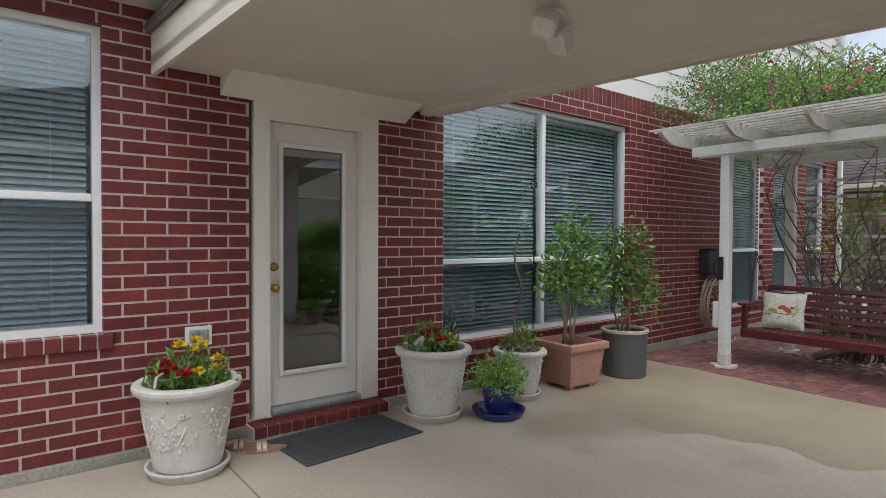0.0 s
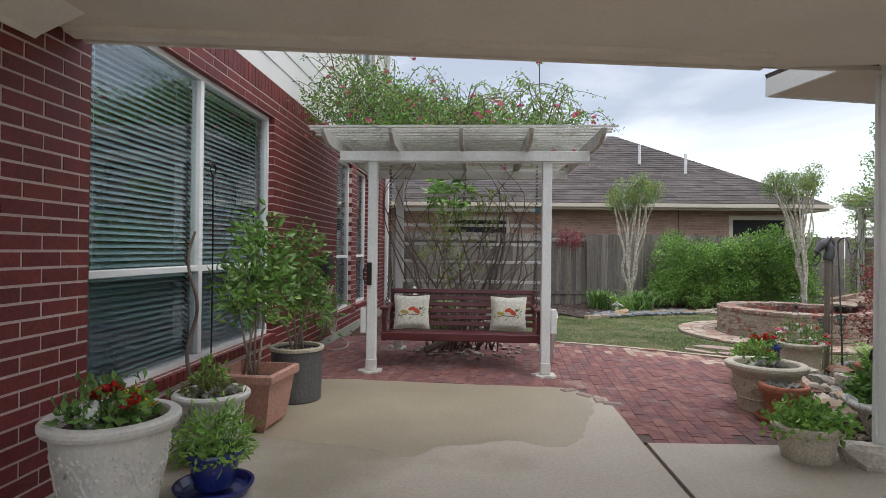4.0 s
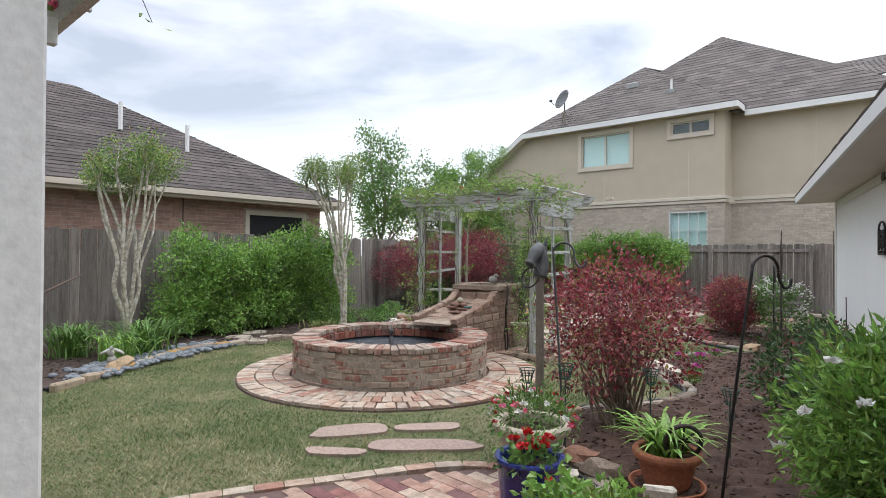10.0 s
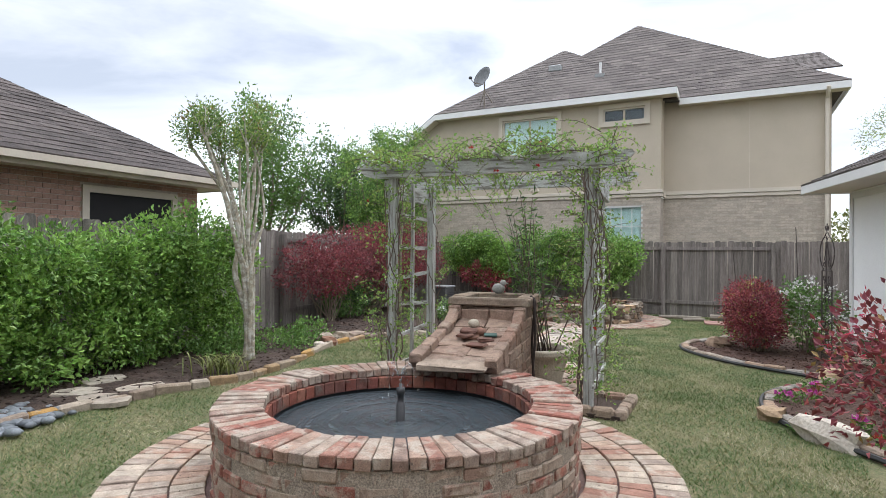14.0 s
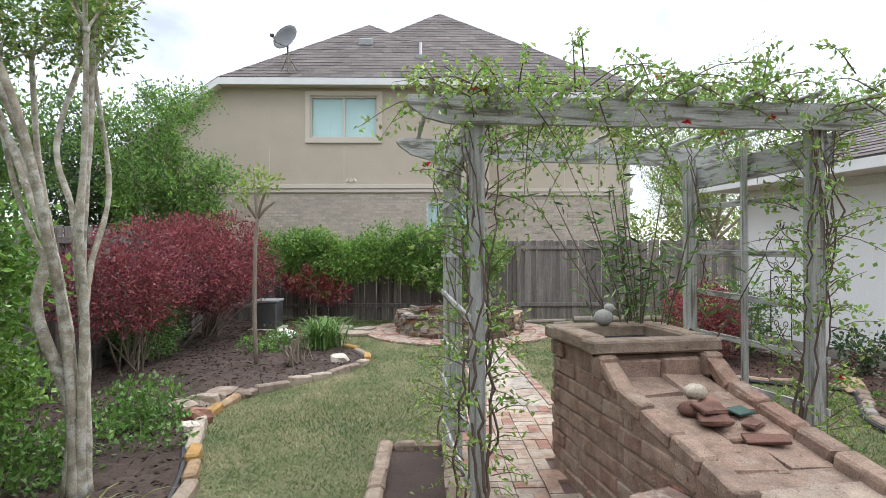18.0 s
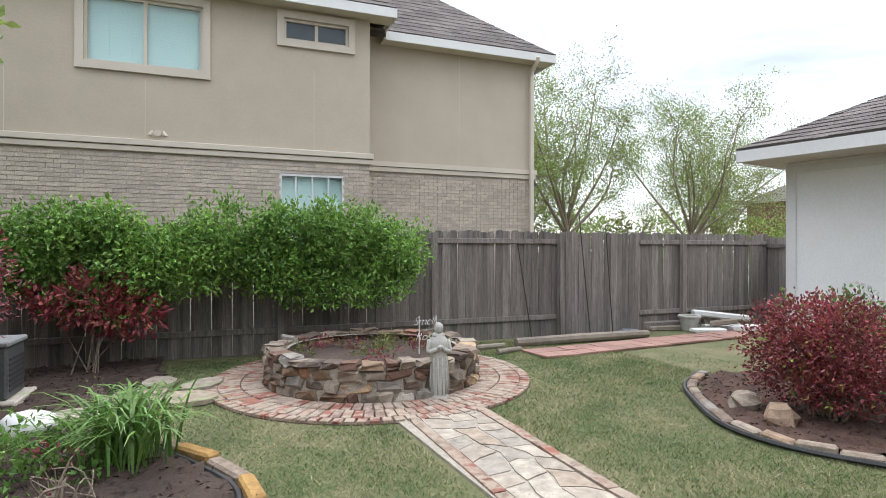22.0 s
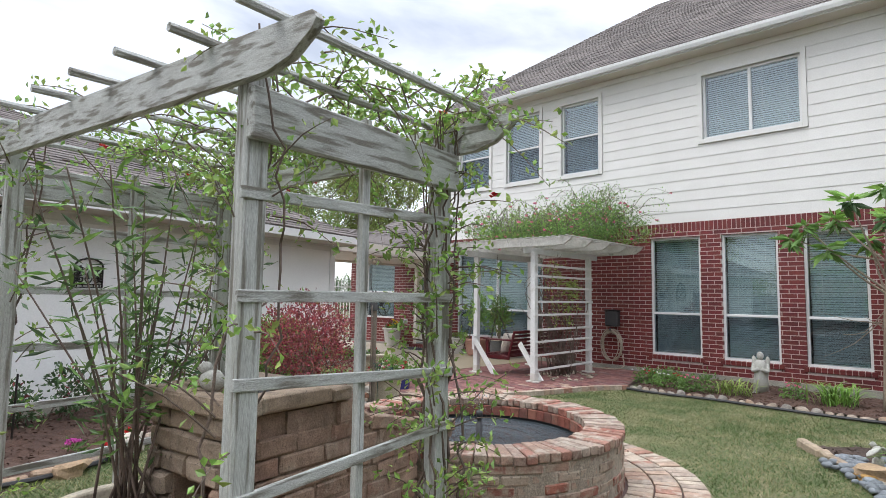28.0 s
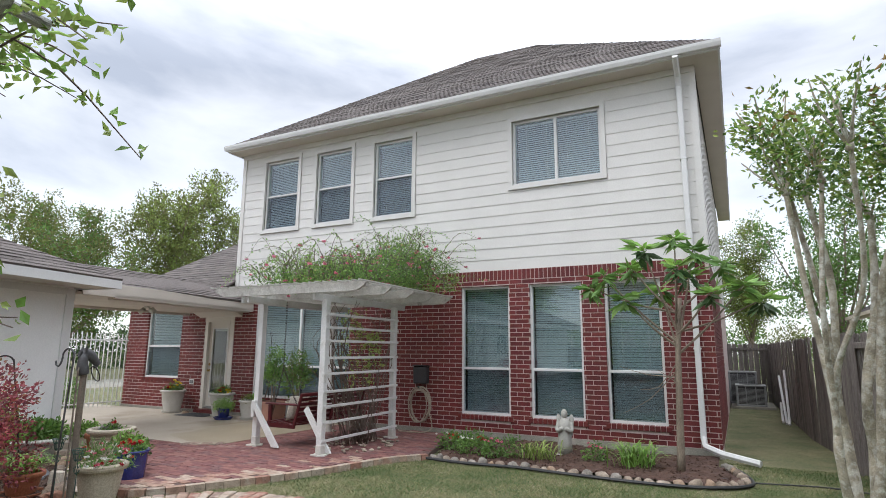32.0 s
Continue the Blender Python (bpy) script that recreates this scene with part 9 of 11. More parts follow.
for sy in (-1, 1):
    hd.at(0.015, sy * 0.034, 1.605, sy * -12, 6, 0).lathe([(0.017, 0), (0.018, 0.018), (0.001, 0.06)], 8)
    hd.at(-0.048, sy * 0.042, 1.566).blob(0, 0, 0, 0.014, 0.011, 0.012, 8, 0.05, 3)
    hd.at(-0.132, sy * 0.018, 1.462).blob(0, 0, 0, 0.01, 0.01, 0.01, 8, 0.05, 4)
hd.at(-0.11, 0, 1.44).blob(0, 0, 0, 0.026, 0.022, 0.016, 8, 0.08, 5)
for k in range(7):
    hd.at(0.05 + 0.012 * math.sin(k), 0, 1.60 - 0.026 * k, 0, 30, 0).blob(0, 0, 0, 0.016, 0.012, 0.026, 8, 0.15, k)
hd.at()
part("horse_head", hd, OLD_IRON, t, "grey-black cast-iron horse head", True)
part("ring", Geo().tube(np.stack([-0.118 + 0.03 * np.sin(an), 0.082 * np.cos(an), 1.365 + 0.078 * np.sin(an)], 1), 0.006, 6), IRON, t)


def hook(m, high, reach, label, lean=0.0, metal=IRON):
    t = thing("shepherd_hook", m, label, "hook")
    u = np.linspace(np.pi, -0.15, 14)
    r = reach * 0.5
    p = [(0, 0, 0), (0, lean * 0.5, high * 0.5)] + [(0, lean + r + r * math.cos(a), high - r + r * math.sin(a)) for a in u]
    p += [(0, lean + 2 * r + 0.012, high - r - 0.06), (0, lean + 2 * r + 0.045, high - r - 0.10), (0, lean + 2 * r + 0.085, high - r - 0.085), (0, lean + 2 * r + 0.095, high - r - 0.045)]
    part("rod", Geo().tube(spline(p, 60), 0.0095, 7), metal, t, smooth=True)
    part("foot_prong", Geo().tube([(0, -0.0, 0.1), (0, -0.07, 0.1), (0, -0.07, 0.0)], 0.006, 6), IRON, t)


hook(pose(6.95, -2.70, GZ, 0, 0, 97), 1.63, 0.17, "grey iron shepherd's hook beside the hitching post", -0.1, OLD_IRON)
hook(pose(5.75, -2.37, GZ, 0, 0, 145), 1.54, 0.19, "black iron shepherd's hook leaning in the bed", 0.22)
hook(pose(6.42, -7.29, GZ, 0, 0, 12.95), 1.42, 0.24, "black iron shepherd's hook standing in mulch")
for i, (x, y, h) in enumerate(((7.26, -2.65, 0.62), (6.92, -2.66, 0.7), (6.44, -3.11, 0.66), (5.94, -3.34, 0.55))):
    t = thing("wire_cup_stake", pose(x, y, GZ), "teal wire cup on a thin garden stake", "garden stake", "teal wire cups on stakes")
    part("stake", Geo().tube([(0, 0, 0), (0.004, 0, h - 0.1)], 0.005, 6), GREEN_METAL, t)
    for zz, r in ((h - 0.1, 0.032), (h - 0.04, 0.045), (h, 0.062)):
        part("hoop", Geo().tube(np.stack([r * np.cos(an), r * np.sin(an), zz + 0 * an], 1), 0.004, 5), GREEN_METAL, t)
    for k in range(10):
        a = k * 2 * np.pi / 10
        c, s = math.cos(a), math.sin(a)
        part("wire", Geo().tube([(0.02 * c, 0.02 * s, h - 0.115), (0.034 * c, 0.034 * s, h - 0.1), (0.046 * c, 0.046 * s, h - 0.04), (0.062 * c, 0.062 * s, h)], 0.003, 5), GREEN_METAL, t)
    for k in range(4):
        a = k * np.pi / 2
        part("scroll", Geo().at(0, 0, h - 0.16, 0, 0, math.degrees(a)).tube(spline([(0.004, 0, -0.08), (0.03, 0, -0.05), (0.034, 0, -0.015), (0.018, 0, -0.005), (0.016, 0, -0.02)], 12), 0.003, 5), GREEN_METAL, t)
for i, (x, y, h) in enumerate(((5.95, -9.0, 0.62), (5.7, -8.0, 1.0), (6.1, -6.6, 0.7))):
    solo("garden_stake", Geo().tube([(0, 0, 0), (0.01, 0.01, h)], 0.011 if i != 1 else 0.006, 7), IRON, pose(x, y, GZ), "dark metal garden stake in mulch", "stake")


# ---- rocks ----
def rocky(rg, x0, x1, y0, y1, z0, z1, rough=0.12):
    """A hewn block with uneven corners."""
    gg = Geo()
    gg.box(x0, x1, y0, y1, z0, z1, 0.22 * min(x1 - x0, y1 - y0, z1 - z0))
    v = gg.v[0]
    gg.v[0] = v + rg.normal(0, 1, v.shape) * rough * np.array([x1 - x0, y1 - y0, z1 - z0]) * 0.5
    return gg


rg = np.random.default_rng(64)
OCHRE = mat("ochre_stone", (0.40, 0.29, 0.17), (0.32, 0.22, 0.14), 5, 2, 0.9, 0.5, 40, rand=0.2)
PALE_ROCK = mat("pale_limestone", (0.55, 0.50, 0.43), (0.42, 0.37, 0.31), 6, 2, 0.9, 0.5, 40, rand=0.15)
RUSTY = mat("rusty_sandstone", (0.34, 0.17, 0.10), (0.26, 0.14, 0.10), 5, 2, 0.9, 0.5, 40, rand=0.2)
rocks = [
    (8.1, -11.1, 0.15, 0.13, 0.13, STONE, "rounded grey-brown rock on the mulch"), (8.25, -10.6, 0.19, 0.14, 0.15, STONE, "rounded brown rock on the mulch"),
    (7.0, -8.65, 0.2, 0.13, 0.11, OCHRE, "tan rock on the mulch"), (7.74, -6.47, 0.15, 0.11, 0.09, OCHRE, "small tan rock on the mulch"), (7.35, -5.9, 0.3, 0.14, 0.14, PALE_ROCK, "large pale rock on the mulch"),
    (13.98, -8.15, 0.19, 0.15, 0.13, STONE, "rough rock at the edge of the soil bed"), (13.86, -7.75, 0.13, 0.12, 0.11, RUSTY, "reddish rock at the edge of the soil bed"), (13.95, -8.55, 0.24, 0.17, 0.09, STONE, "flat rough rock in the soil bed"),
    (13.8, -7.45, 0.12, 0.1, 0.08, PALE_ROCK, "pale rock at the edge of the soil bed"), (14.05, -7.9, 0.16, 0.15, 0.13, STONE, "rough brown rock in the soil bed"), (13.8, -8.65, 0.15, 0.12, 0.07, STONE, "flat rock in the soil bed"),
    (12.97, -10.45, 0.14, 0.12, 0.11, PALE_ROCK, "pale rock by the bed edging"),
    (4.95, -1.35, 0.24, 0.18, 0.12, STONE, "flat brown rock beside the pots"), (4.62, -1.22, 0.16, 0.14, 0.13, STONE, "brown rock beside the pots"), (5.35, -1.25, 0.12, 0.1, 0.08, RIVER, "rounded grey rock beside the pots"),
    (5.6, -1.5, 0.15, 0.11, 0.08, PALE_ROCK, "pale rock beside the pots"), (5.85, -1.75, 0.11, 0.09, 0.08, STONE, "rounded rock beside the pots"), (6.3, -2.05, 0.13, 0.1, 0.09, STONE, "rounded rock beside the pots"),
    (6.65, -2.15, 0.12, 0.1, 0.09, PALE_ROCK, "rounded pale rock beside the pots"), (6.5, -2.4, 0.16, 0.12, 0.11, STONE, "brown rock beside the pots"), (6.75, -2.55, 0.14, 0.12, 0.1, RUSTY, "reddish rock beside the pots"),
    (3.68, -0.86, 0.2, 0.14, 0.16, PALE_ROCK, "pale weathered rock beside the pots"), (5.5, -2.15, 0.2, 0.16, 0.1, RIVER, "dark mossy rock in the bed"),
    (12.72, -1.55, 0.2, 0.14, 0.11, OCHRE, "orange-brown rock among river pebbles"),
]
for i, (x, y, a, b, c, mt, lb) in enumerate(rocks):
    gr = Geo().blob(0, 0, 0, a, b, c, 9, 0.16, 300 + i)
    gr.v[0] = gr.v[0] * (1 + rg.normal(0, 0.07, (len(gr.v[0]), 1)))
    gr.v[0][:, 2] = np.minimum(gr.v[0][:, 2], c * 0.72)
    solo("rock", gr, mt, pose(x, y, GZ + c * 0.62, 6 * math.sin(i), 6 * math.cos(3 * i), 37 * i), lb, "rock", "garden rocks")
solo("tablet_stone", rocky(rg, -0.09, 0.09, -0.03, 0.03, 0, 0.2, 0.05), PALE_ROCK, pose(6.02, -2.15, GZ, -12, 0, 20), "small upright pale stone tablet", "stone")


def scatter(name, outline_fn, n, size, material, label, seed, z=GZ):
    """Loose pebbles, one mesh."""
    rg2 = np.random.default_rng(seed)
    gg = Geo()
    for i in range(n):
        x, y = outline_fn(rg2)
        s = size * rg2.uniform(0.6, 1.3)
        a = rg2.uniform(0, 360)
        gg.at(x, y, z + s * 0.35 + rg2.uniform(0, 0.02), 0, 0, a)
        k = 8
        ph = np.arange(k) * 2 * np.pi / k
        e = rg2.uniform(0.65, 1.0)
        v = [(0, 0, s * 0.5)] + [(s * 0.62 * math.cos(q), s * 0.62 * e * math.sin(q), s * 0.38) for q in ph] + [(s * math.cos(q), s * e * math.sin(q), 0) for q in ph] + [(s * 0.7 * math.cos(q), s * 0.7 * e * math.sin(q), -s * 0.35) for q in ph]
        f = [(0, 1 + j, 1 + (j + 1) % k) for j in range(k)] + [(1 + j, 9 + j, 9 + (j + 1) % k, 1 + (j + 1) % k) for j in range(k)] + [(9 + j, 17 + j, 17 + (j + 1) % k, 9 + (j + 1) % k) for j in range(k)]
        gg.add(v, f)
    gg.at()
    return solo(name, gg, material, pose(0, 0, 0), label, "pebbles", "", True, "stuff")


def in_river(r):
    s = r.random()
    return 12.35 + 1.1 * s + r.uniform(-0.05, 0.62), -1.05 - 2.25 * s + r.uniform(-0.25, 0.25)


scatter("river_pebbles", in_river, 620, 0.055, RIVER, "smooth grey river pebbles in the bed", 71, GZ + 0.015)


def in_gravel(r):
    p = gp(r.uniform(0.12, 0.62), r.uniform(0.1, 8.6), 0)
    return p[0], p[1]


scatter("gravel", in_gravel, 1500, 0.03, PEBBLE, "pale gravel strip along the garage wall", 72, GZ + 0.01)


def by_pots(r):
    s = r.random()
    return 4.3 + 2.4 * s + r.normal(0, 0.12), -1.15 - 0.95 * s + r.normal(0, 0.14)


scatter("pebbles", by_pots, 150, 0.05, PEBBLE, "mixed pebbles beside the pots", 73, GZ + 0.01)


# ---- stone ring planter with its brick apron ----
RC = (11.1, -13.7)
PALE_MORTAR = mat("pale_rough_mortar", (0.42, 0.38, 0.32), (0.30, 0.265, 0.22), 14, 3, 0.95, 0.9, 40, grain=0.3)
t = thing("stone_planter", pose(RC[0], RC[1], GZ), "round dry-laid planter of rough brown and ochre stones", "planter")
part("core", Geo().lathe([(0.98, 0), (1.215, 0), (1.205, 0.37), (1.0, 0.37)], 64), PALE_MORTAR, t, "pale rough mortar")
part("soil", Geo().lathe([(0.0, 0.31), (0.5, 0.33), (1.02, 0.29)], 30), SOIL, t)
rg = np.random.default_rng(81)
DARK_STONE = masonry("dark_field_stone", [(0.19, 0.15, 0.115), (0.13, 0.10, 0.08), (0.24, 0.165, 0.11), (0.27, 0.22, 0.175), (0.16, 0.095, 0.07)], (0.36, 0.32, 0.26), 0.60)
for row in range(4):
    a = rg.uniform(0, 0.3)
    end = a + 2 * np.pi
    z0 = 0.115 * row
    while a < end - 0.1:
        l = rg.uniform(0.12, 0.32) if row < 3 else rg.uniform(0.14, 0.28)
        hgt = rg.uniform(0.095, 0.15) if row < 3 else rg.uniform(0.05, 0.10)
        d = min(l / 1.22, end - a)
        c = a + d / 2
        q = rg.random()
        mt = DARK_STONE if q < 0.58 else (STONE if q < 0.8 else (OCHRE if q < 0.88 else (RUSTY if q < 0.95 else PALE_ROCK)))
        part("stone", rocky(rg, -0.17 if row < 3 else -0.19, 0.01 + rg.uniform(-0.02, 0.03), -d * 0.54, d * 0.54, 0, hgt, 0.17), mt, t, m=pose(1.23 * math.cos(c), 1.23 * math.sin(c), z0 + rg.uniform(-0.015, 0.015) * (row > 0), rg.uniform(-9, 9), 0, math.degrees(c)))
        a += d
for i in range(16):
    a, q = rg.uniform(0, 6.28), 0.85 * math.sqrt(rg.random())
    s = rg.uniform(0.08, 0.15)
    part("clump", foliage(rg, [(q * math.cos(a), q * math.sin(a), 0.36, s, s, 0.09)], 16, 6, 0.04, 0.045, 0.02), LEAF_OLIVE if i % 3 else LEAF_RED, t, kind="stuff")
apron = thing("brick_apron", pose(RC[0], RC[1], GZ), "radial reddish brick apron round the stone planter", "paving")
part("bedding", Geo().lathe([(1.2, 0.0), (1.2, 0.012), (1.86, 0.012), (1.86, 0.0)], 60), SAND, apron)
bm_ = Geo().box(-0.115, 0.115, -0.043, 0.043, 0, 0.035, 0.005).mesh("apron_brick")
for row, r in enumerate((1.385, 1.625)):
    n = int(2 * np.pi * r / 0.098)
    for i in range(n):
        a = 2 * np.pi * (i + 0.5 * row) / n
        if RC[1] + r * math.sin(a) < -15.3:
            continue
        ob = part("brick", bm_, OLD_BRICK, apron, m=pose(r * math.cos(a), r * math.sin(a), rg.uniform(0.0, 0.006), rg.uniform(-1, 1), rg.uniform(-1, 1), math.degrees(a) + rg.uniform(-2, 2)))
        if rg.random() < 0.45:
            ob.material_slots[0].link = "OBJECT"
            ob.material_slots[0].material = CAP_BRICK
n = 104
half = Geo().box(-0.055, 0.055, -0.043, 0.043, 0, 0.035, 0.005).mesh("apron_brick")
for i in range(n):
    a = 2 * np.pi * i / n
    if RC[1] + 1.8 * math.sin(a) < -15.3:
        continue
    part("brick", half, OLD_BRICK, apron, m=pose(1.8 * math.cos(a), 1.8 * math.sin(a), rg.uniform(0.0, 0.006), 0, 0, math.degrees(a) + rg.uniform(-3, 3)))

# statues stay one plain mesh each
g2 = Geo()
g2.lathe([(0, 0), (0.115, 0), (0.118, 0.03), (0.10, 0.045), (0.092, 0.06), (0.098, 0.2), (0.088, 0.36), (0.09, 0.46), (0.098, 0.56), (0.088, 0.62), (0.05, 0.66), (0.042, 0.68), (0.0, 0.68)], 22)
g2.blob(0.008, 0, 0.73, 0.05, 0.048, 0.065, 12, 0.04, 2)
for sy in (-1, 1):
    g2.tube(spline([(0.0, sy * 0.085, 0.61), (0.035, sy * 0.105, 0.5), (0.095, sy * 0.03, 0.53)], 10), np.linspace(0.034, 0.024, 10), 9)
g2.blob(0.105, 0.0, 0.55, 0.03, 0.035, 0.028, 8, 0.1, 4)
g2.blob(-0.01, 0, 0.66, 0.065, 0.075, 0.03, 10, 0.1, 8)
for a in np.linspace(-1.2, 1.2, 6):
    g2.tube([(0.09 * math.cos(a), 0.09 * math.sin(a), 0.44), (0.1 * math.cos(a), 0.1 * math.sin(a), 0.2), (0.098 * math.cos(a), 0.098 * math.sin(a), 0.07)], 0.008, 5)
solo("garden_statue", g2, STATUE, pose(10.72, -12.5, GZ, 0, 0, 80), "grey cast stone statue of a robed figure by the planter", "statue", smooth=True)
g2 = Geo()
g2.box(-0.12, 0.12, -0.1, 0.1, 0, 0.04, 0.01)
g2.lathe([(0, 0.04), (0.11, 0.04), (0.1, 0.2), (0.085, 0.33), (0.095, 0.42), (0.045, 0.48), (0, 0.48)], 20)
g2.blob(0, 0, 0.535, 0.048, 0.05, 0.06, 10, 0.04, 2)
for sx in (-1, 1):
    g2.at(sx * 0.075, 0.06, 0.36, 0, sx * 8, 0).blob(0, 0, 0, 0.045, 0.02, 0.16, 9, 0.1, 5)
    g2.at().tube(spline([(sx * 0.09, 0, 0.42), (sx * 0.1, -0.06, 0.33), (sx * 0.02, -0.1, 0.36)], 8), 0.028, 8)
solo("angel_statue", g2, STATUE, pose(10.75, 2.9, GZ, 0, 0, 10) @ Matrix.Diagonal((1.1, 1.1, 1.22, 1)), "grey cast stone angel statue in the flower bed", "statue", smooth=True)
g2 = Geo()
g2.blob(0, 0, 0.09, 0.085, 0.07, 0.09, 10, 0.1, 2)
g2.blob(0.02, 0.02, 0.24, 0.07, 0.055, 0.085, 10, 0.05, 3)
g2.blob(0.0, 0.06, 0.33, 0.04, 0.04, 0.04, 9, 0.04, 4)
for s in (-1, 1):
    g2.at(s * 0.12, -0.02, 0.25, 0, s * -62, 12 * s).blob(0, 0, 0, 0.03, 0.05, 0.12, 9, 0.1, 5)
g2.at().tube(spline([(0.0, 0.09, 0.33), (0.0, 0.13, 0.31)], 5), np.linspace(0.016, 0.004, 5), 6)
solo("bird_ornament", g2, STATUE, pose(12.76, -1.45, GZ + 0.09, 0, 0, 60) @ Matrix.Diagonal((0.65, 0.65, 0.65, 1)), "grey cast stone bird ornament on a rock", "ornament", smooth=True)

# white wire word sign: flowing curls
t = thing("wire_sign", pose(10.66, -13.0, 0.42, 0, 0, 0), "white painted wire sign in curling script", "sign")
SIGN_WORDS = (("Smell", -0.17, 0.20, 0.13), ("the", -0.03, 0.13, 0.08), ("Roses", -0.15, 0.03, 0.13))
def word_mesh(word, size):
    cu = bpy.data.curves.new("word", "FONT")
    cu.body, cu.size, cu.extrude, cu.shear, cu.space_character, cu.offset = word, size, 0.003, 0.35, 0.9, -0.003
    tmp = bpy.data.objects.new("word", cu)
    me = bpy.data.meshes.new_from_object(tmp)
    bpy.data.objects.remove(tmp)
    return me


for word, x, zz, size in SIGN_WORDS:
    part("word", word_mesh(word, size), WHITEWOOD, t, m=pose(-x, 0.0, zz, 90, 0, 180))
for sx in (-0.1, 0.1):
    part("stake", Geo().tube([(sx, 0, -0.12), (sx, 0, 0.3)], 0.005, 6), WHITEWOOD, t)

# ---- garage wall: sign, grilles, trellis ----
def letter_mesh(ch, size, depth):
    cu = bpy.data.curves.new("letter", "FONT")
    cu.body, cu.size, cu.extrude, cu.offset = ch, size, depth, 0.008
    tmp = bpy.data.objects.new("letter", cu)
    me = bpy.data.meshes.new_from_object(tmp)
    bpy.data.objects.remove(tmp)
    return me


sign = thing("house_sign", GM @ pose(0.03, 4.35, 2.375), "pale wooden board sign with dark raised capital letters", "sign")
part("board", Geo().box(-0.012, 0.012, 0, 1.25, 0, 0.15, 0.006), POT_WHITE, sign)
u = 0.10
LETTERS = mat("black_letter_paint", (0.02, 0.02, 0.02), (0.03, 0.03, 0.03), 20, 3, 0.5, 0.0, 80)
for ch in "GRACE PLACE":
    if ch == " ":
        u += 0.075
        continue
    me = letter_mesh(ch, 0.135, 0.004)
    xs = [v_.co.x for v_ in me.vertices]
    part("letter", me, LETTERS, sign, m=pose(0.017, u - min(xs), 0.027, 90, 0, 90))
    u += max(xs) - min(xs) + 0.02


def curl(cx, cz, r, a0, turns, way=1, n=26):
    """A flat spiral in the (y, z) plane that winds inward."""
    s = np.linspace(0, 1, n)
    a = a0 + way * 2 * np.pi * turns * s
    rr = r * (1 - 0.72 * s)
    return np.stack([0 * s, cx + rr * np.cos(a), cz + rr * np.sin(a)], 1)


def grille(y0, y1, z0, z1, arch, crown, label):
    w, h = y1 - y0, z1 - z0
    t = thing("iron_grille", GM @ pose(0.03, (y0 + y1) / 2, z0), label, "wall ornament", "iron grilles on the garage wall")
    top = h - arch - crown
    a = np.linspace(0, np.pi, 17)
    if arch:
        pts = [(0, -w / 2, 0)] + [(0, -w / 2 * math.cos(q), top + arch * math.sin(q)) for q in a] + [(0, w / 2, 0), (0, -w / 2, 0)]
    else:
        pts = [(0, -w / 2, 0), (0, -w / 2, top), (0, w / 2, top), (0, w / 2, 0), (0, -w / 2, 0)]
    for p, q in zip(pts[:-1], pts[1:]):
        part("frame_bar", Geo().tube([p, q], 0.013, 6), IRON, t)
    part("lower_bar", Geo().tube([(0, -w / 2, 0.045), (0, w / 2, 0.045)], 0.009, 6), IRON, t)
    for i in range(max(4, int(w / 0.07))):
        y = -w / 2 + (i + 0.5) * w / max(4, int(w / 0.07))
        part("stud", Geo().tube([(0, y, 0), (0, y, 0.045)], 0.008, 6), IRON, t)
    mid = (0.045 + top) / 2
    for s in (-1, 1):
        for cz, r in ((mid + 0.09 * h, 0.125 * w), (mid - 0.13 * h, 0.13 * w), (top * 0.9, 0.1 * w)):
            c = curl(s * w * 0.28, cz, r, np.pi / 2 if s > 0 else np.pi / 2, 1.4, -s)
            part("scroll", Geo().tube(c, 0.011, 6), IRON, t, smooth=True)
        part("leaf_scroll", Geo().tube(spline([(0, 0, 0.05), (0, s * w * 0.12, mid * 0.7), (0, s * w * 0.06, mid), (0, s * w * 0.15, mid * 1.25), (0, 0, top)], 22), 0.01, 6), IRON, t, smooth=True)
        for zz in np.linspace(0.1, top - 0.03, 5):
            part("leaf", Geo().at(0, s * w * 0.41, zz, s * 35, 0, 0).blob(0, 0, 0, 0.006, 0.016, 0.032, 7, 0.1, 3), IRON, t)
    part("palmette", Geo().blob(0, 0, mid, 0.008, 0.03, 0.05, 9, 0.1, 2), IRON, t)
    if crown:
        part("crown_bar", Geo().tube([(0, -w / 2, top + 0.06), (0, w / 2, top + 0.06)], 0.011, 6), IRON, t)
        for i in range(8):
            y = -w / 2 + (i + 0.5) * w / 8
            part("stud", Geo().tube([(0, y, top), (0, y, top + 0.06)], 0.008, 6), IRON, t)
        for s in (-1, 1):
            part("crown_scroll", Geo().tube(curl(s * w * 0.32, top + 0.13, 0.065, -np.pi / 2, 1.5, s), 0.011, 6), IRON, t, smooth=True)
            part("crown_scroll", Geo().tube(curl(s * w * 0.15, top + 0.16, 0.07, -np.pi / 2, 1.3, -s), 0.011, 6), IRON, t, smooth=True)
        for k in range(-3, 4):
            b = math.radians(90 + 24 * k)
            part("petal", Geo().at(0, 0.075 * math.cos(b), top + crown - 0.12 + 0.075 * math.sin(b), 24 * k, 0, 0).blob(0, 0, 0, 0.008, 0.014, 0.05, 7, 0.05, 1), IRON, t)
    return t


grille(4.17, 4.55, 1.49, 1.90, 0.11, 0.0, "black iron arched grille with scrolled leaves")
grille(5.08, 5.68, 1.47, 2.21, 0.0, 0.29, "large black iron grille with a crowned top")
grille(6.34, 6.70, 1.54, 1.93, 0.11, 0.0, "black iron arched grille with scrolled leaves")

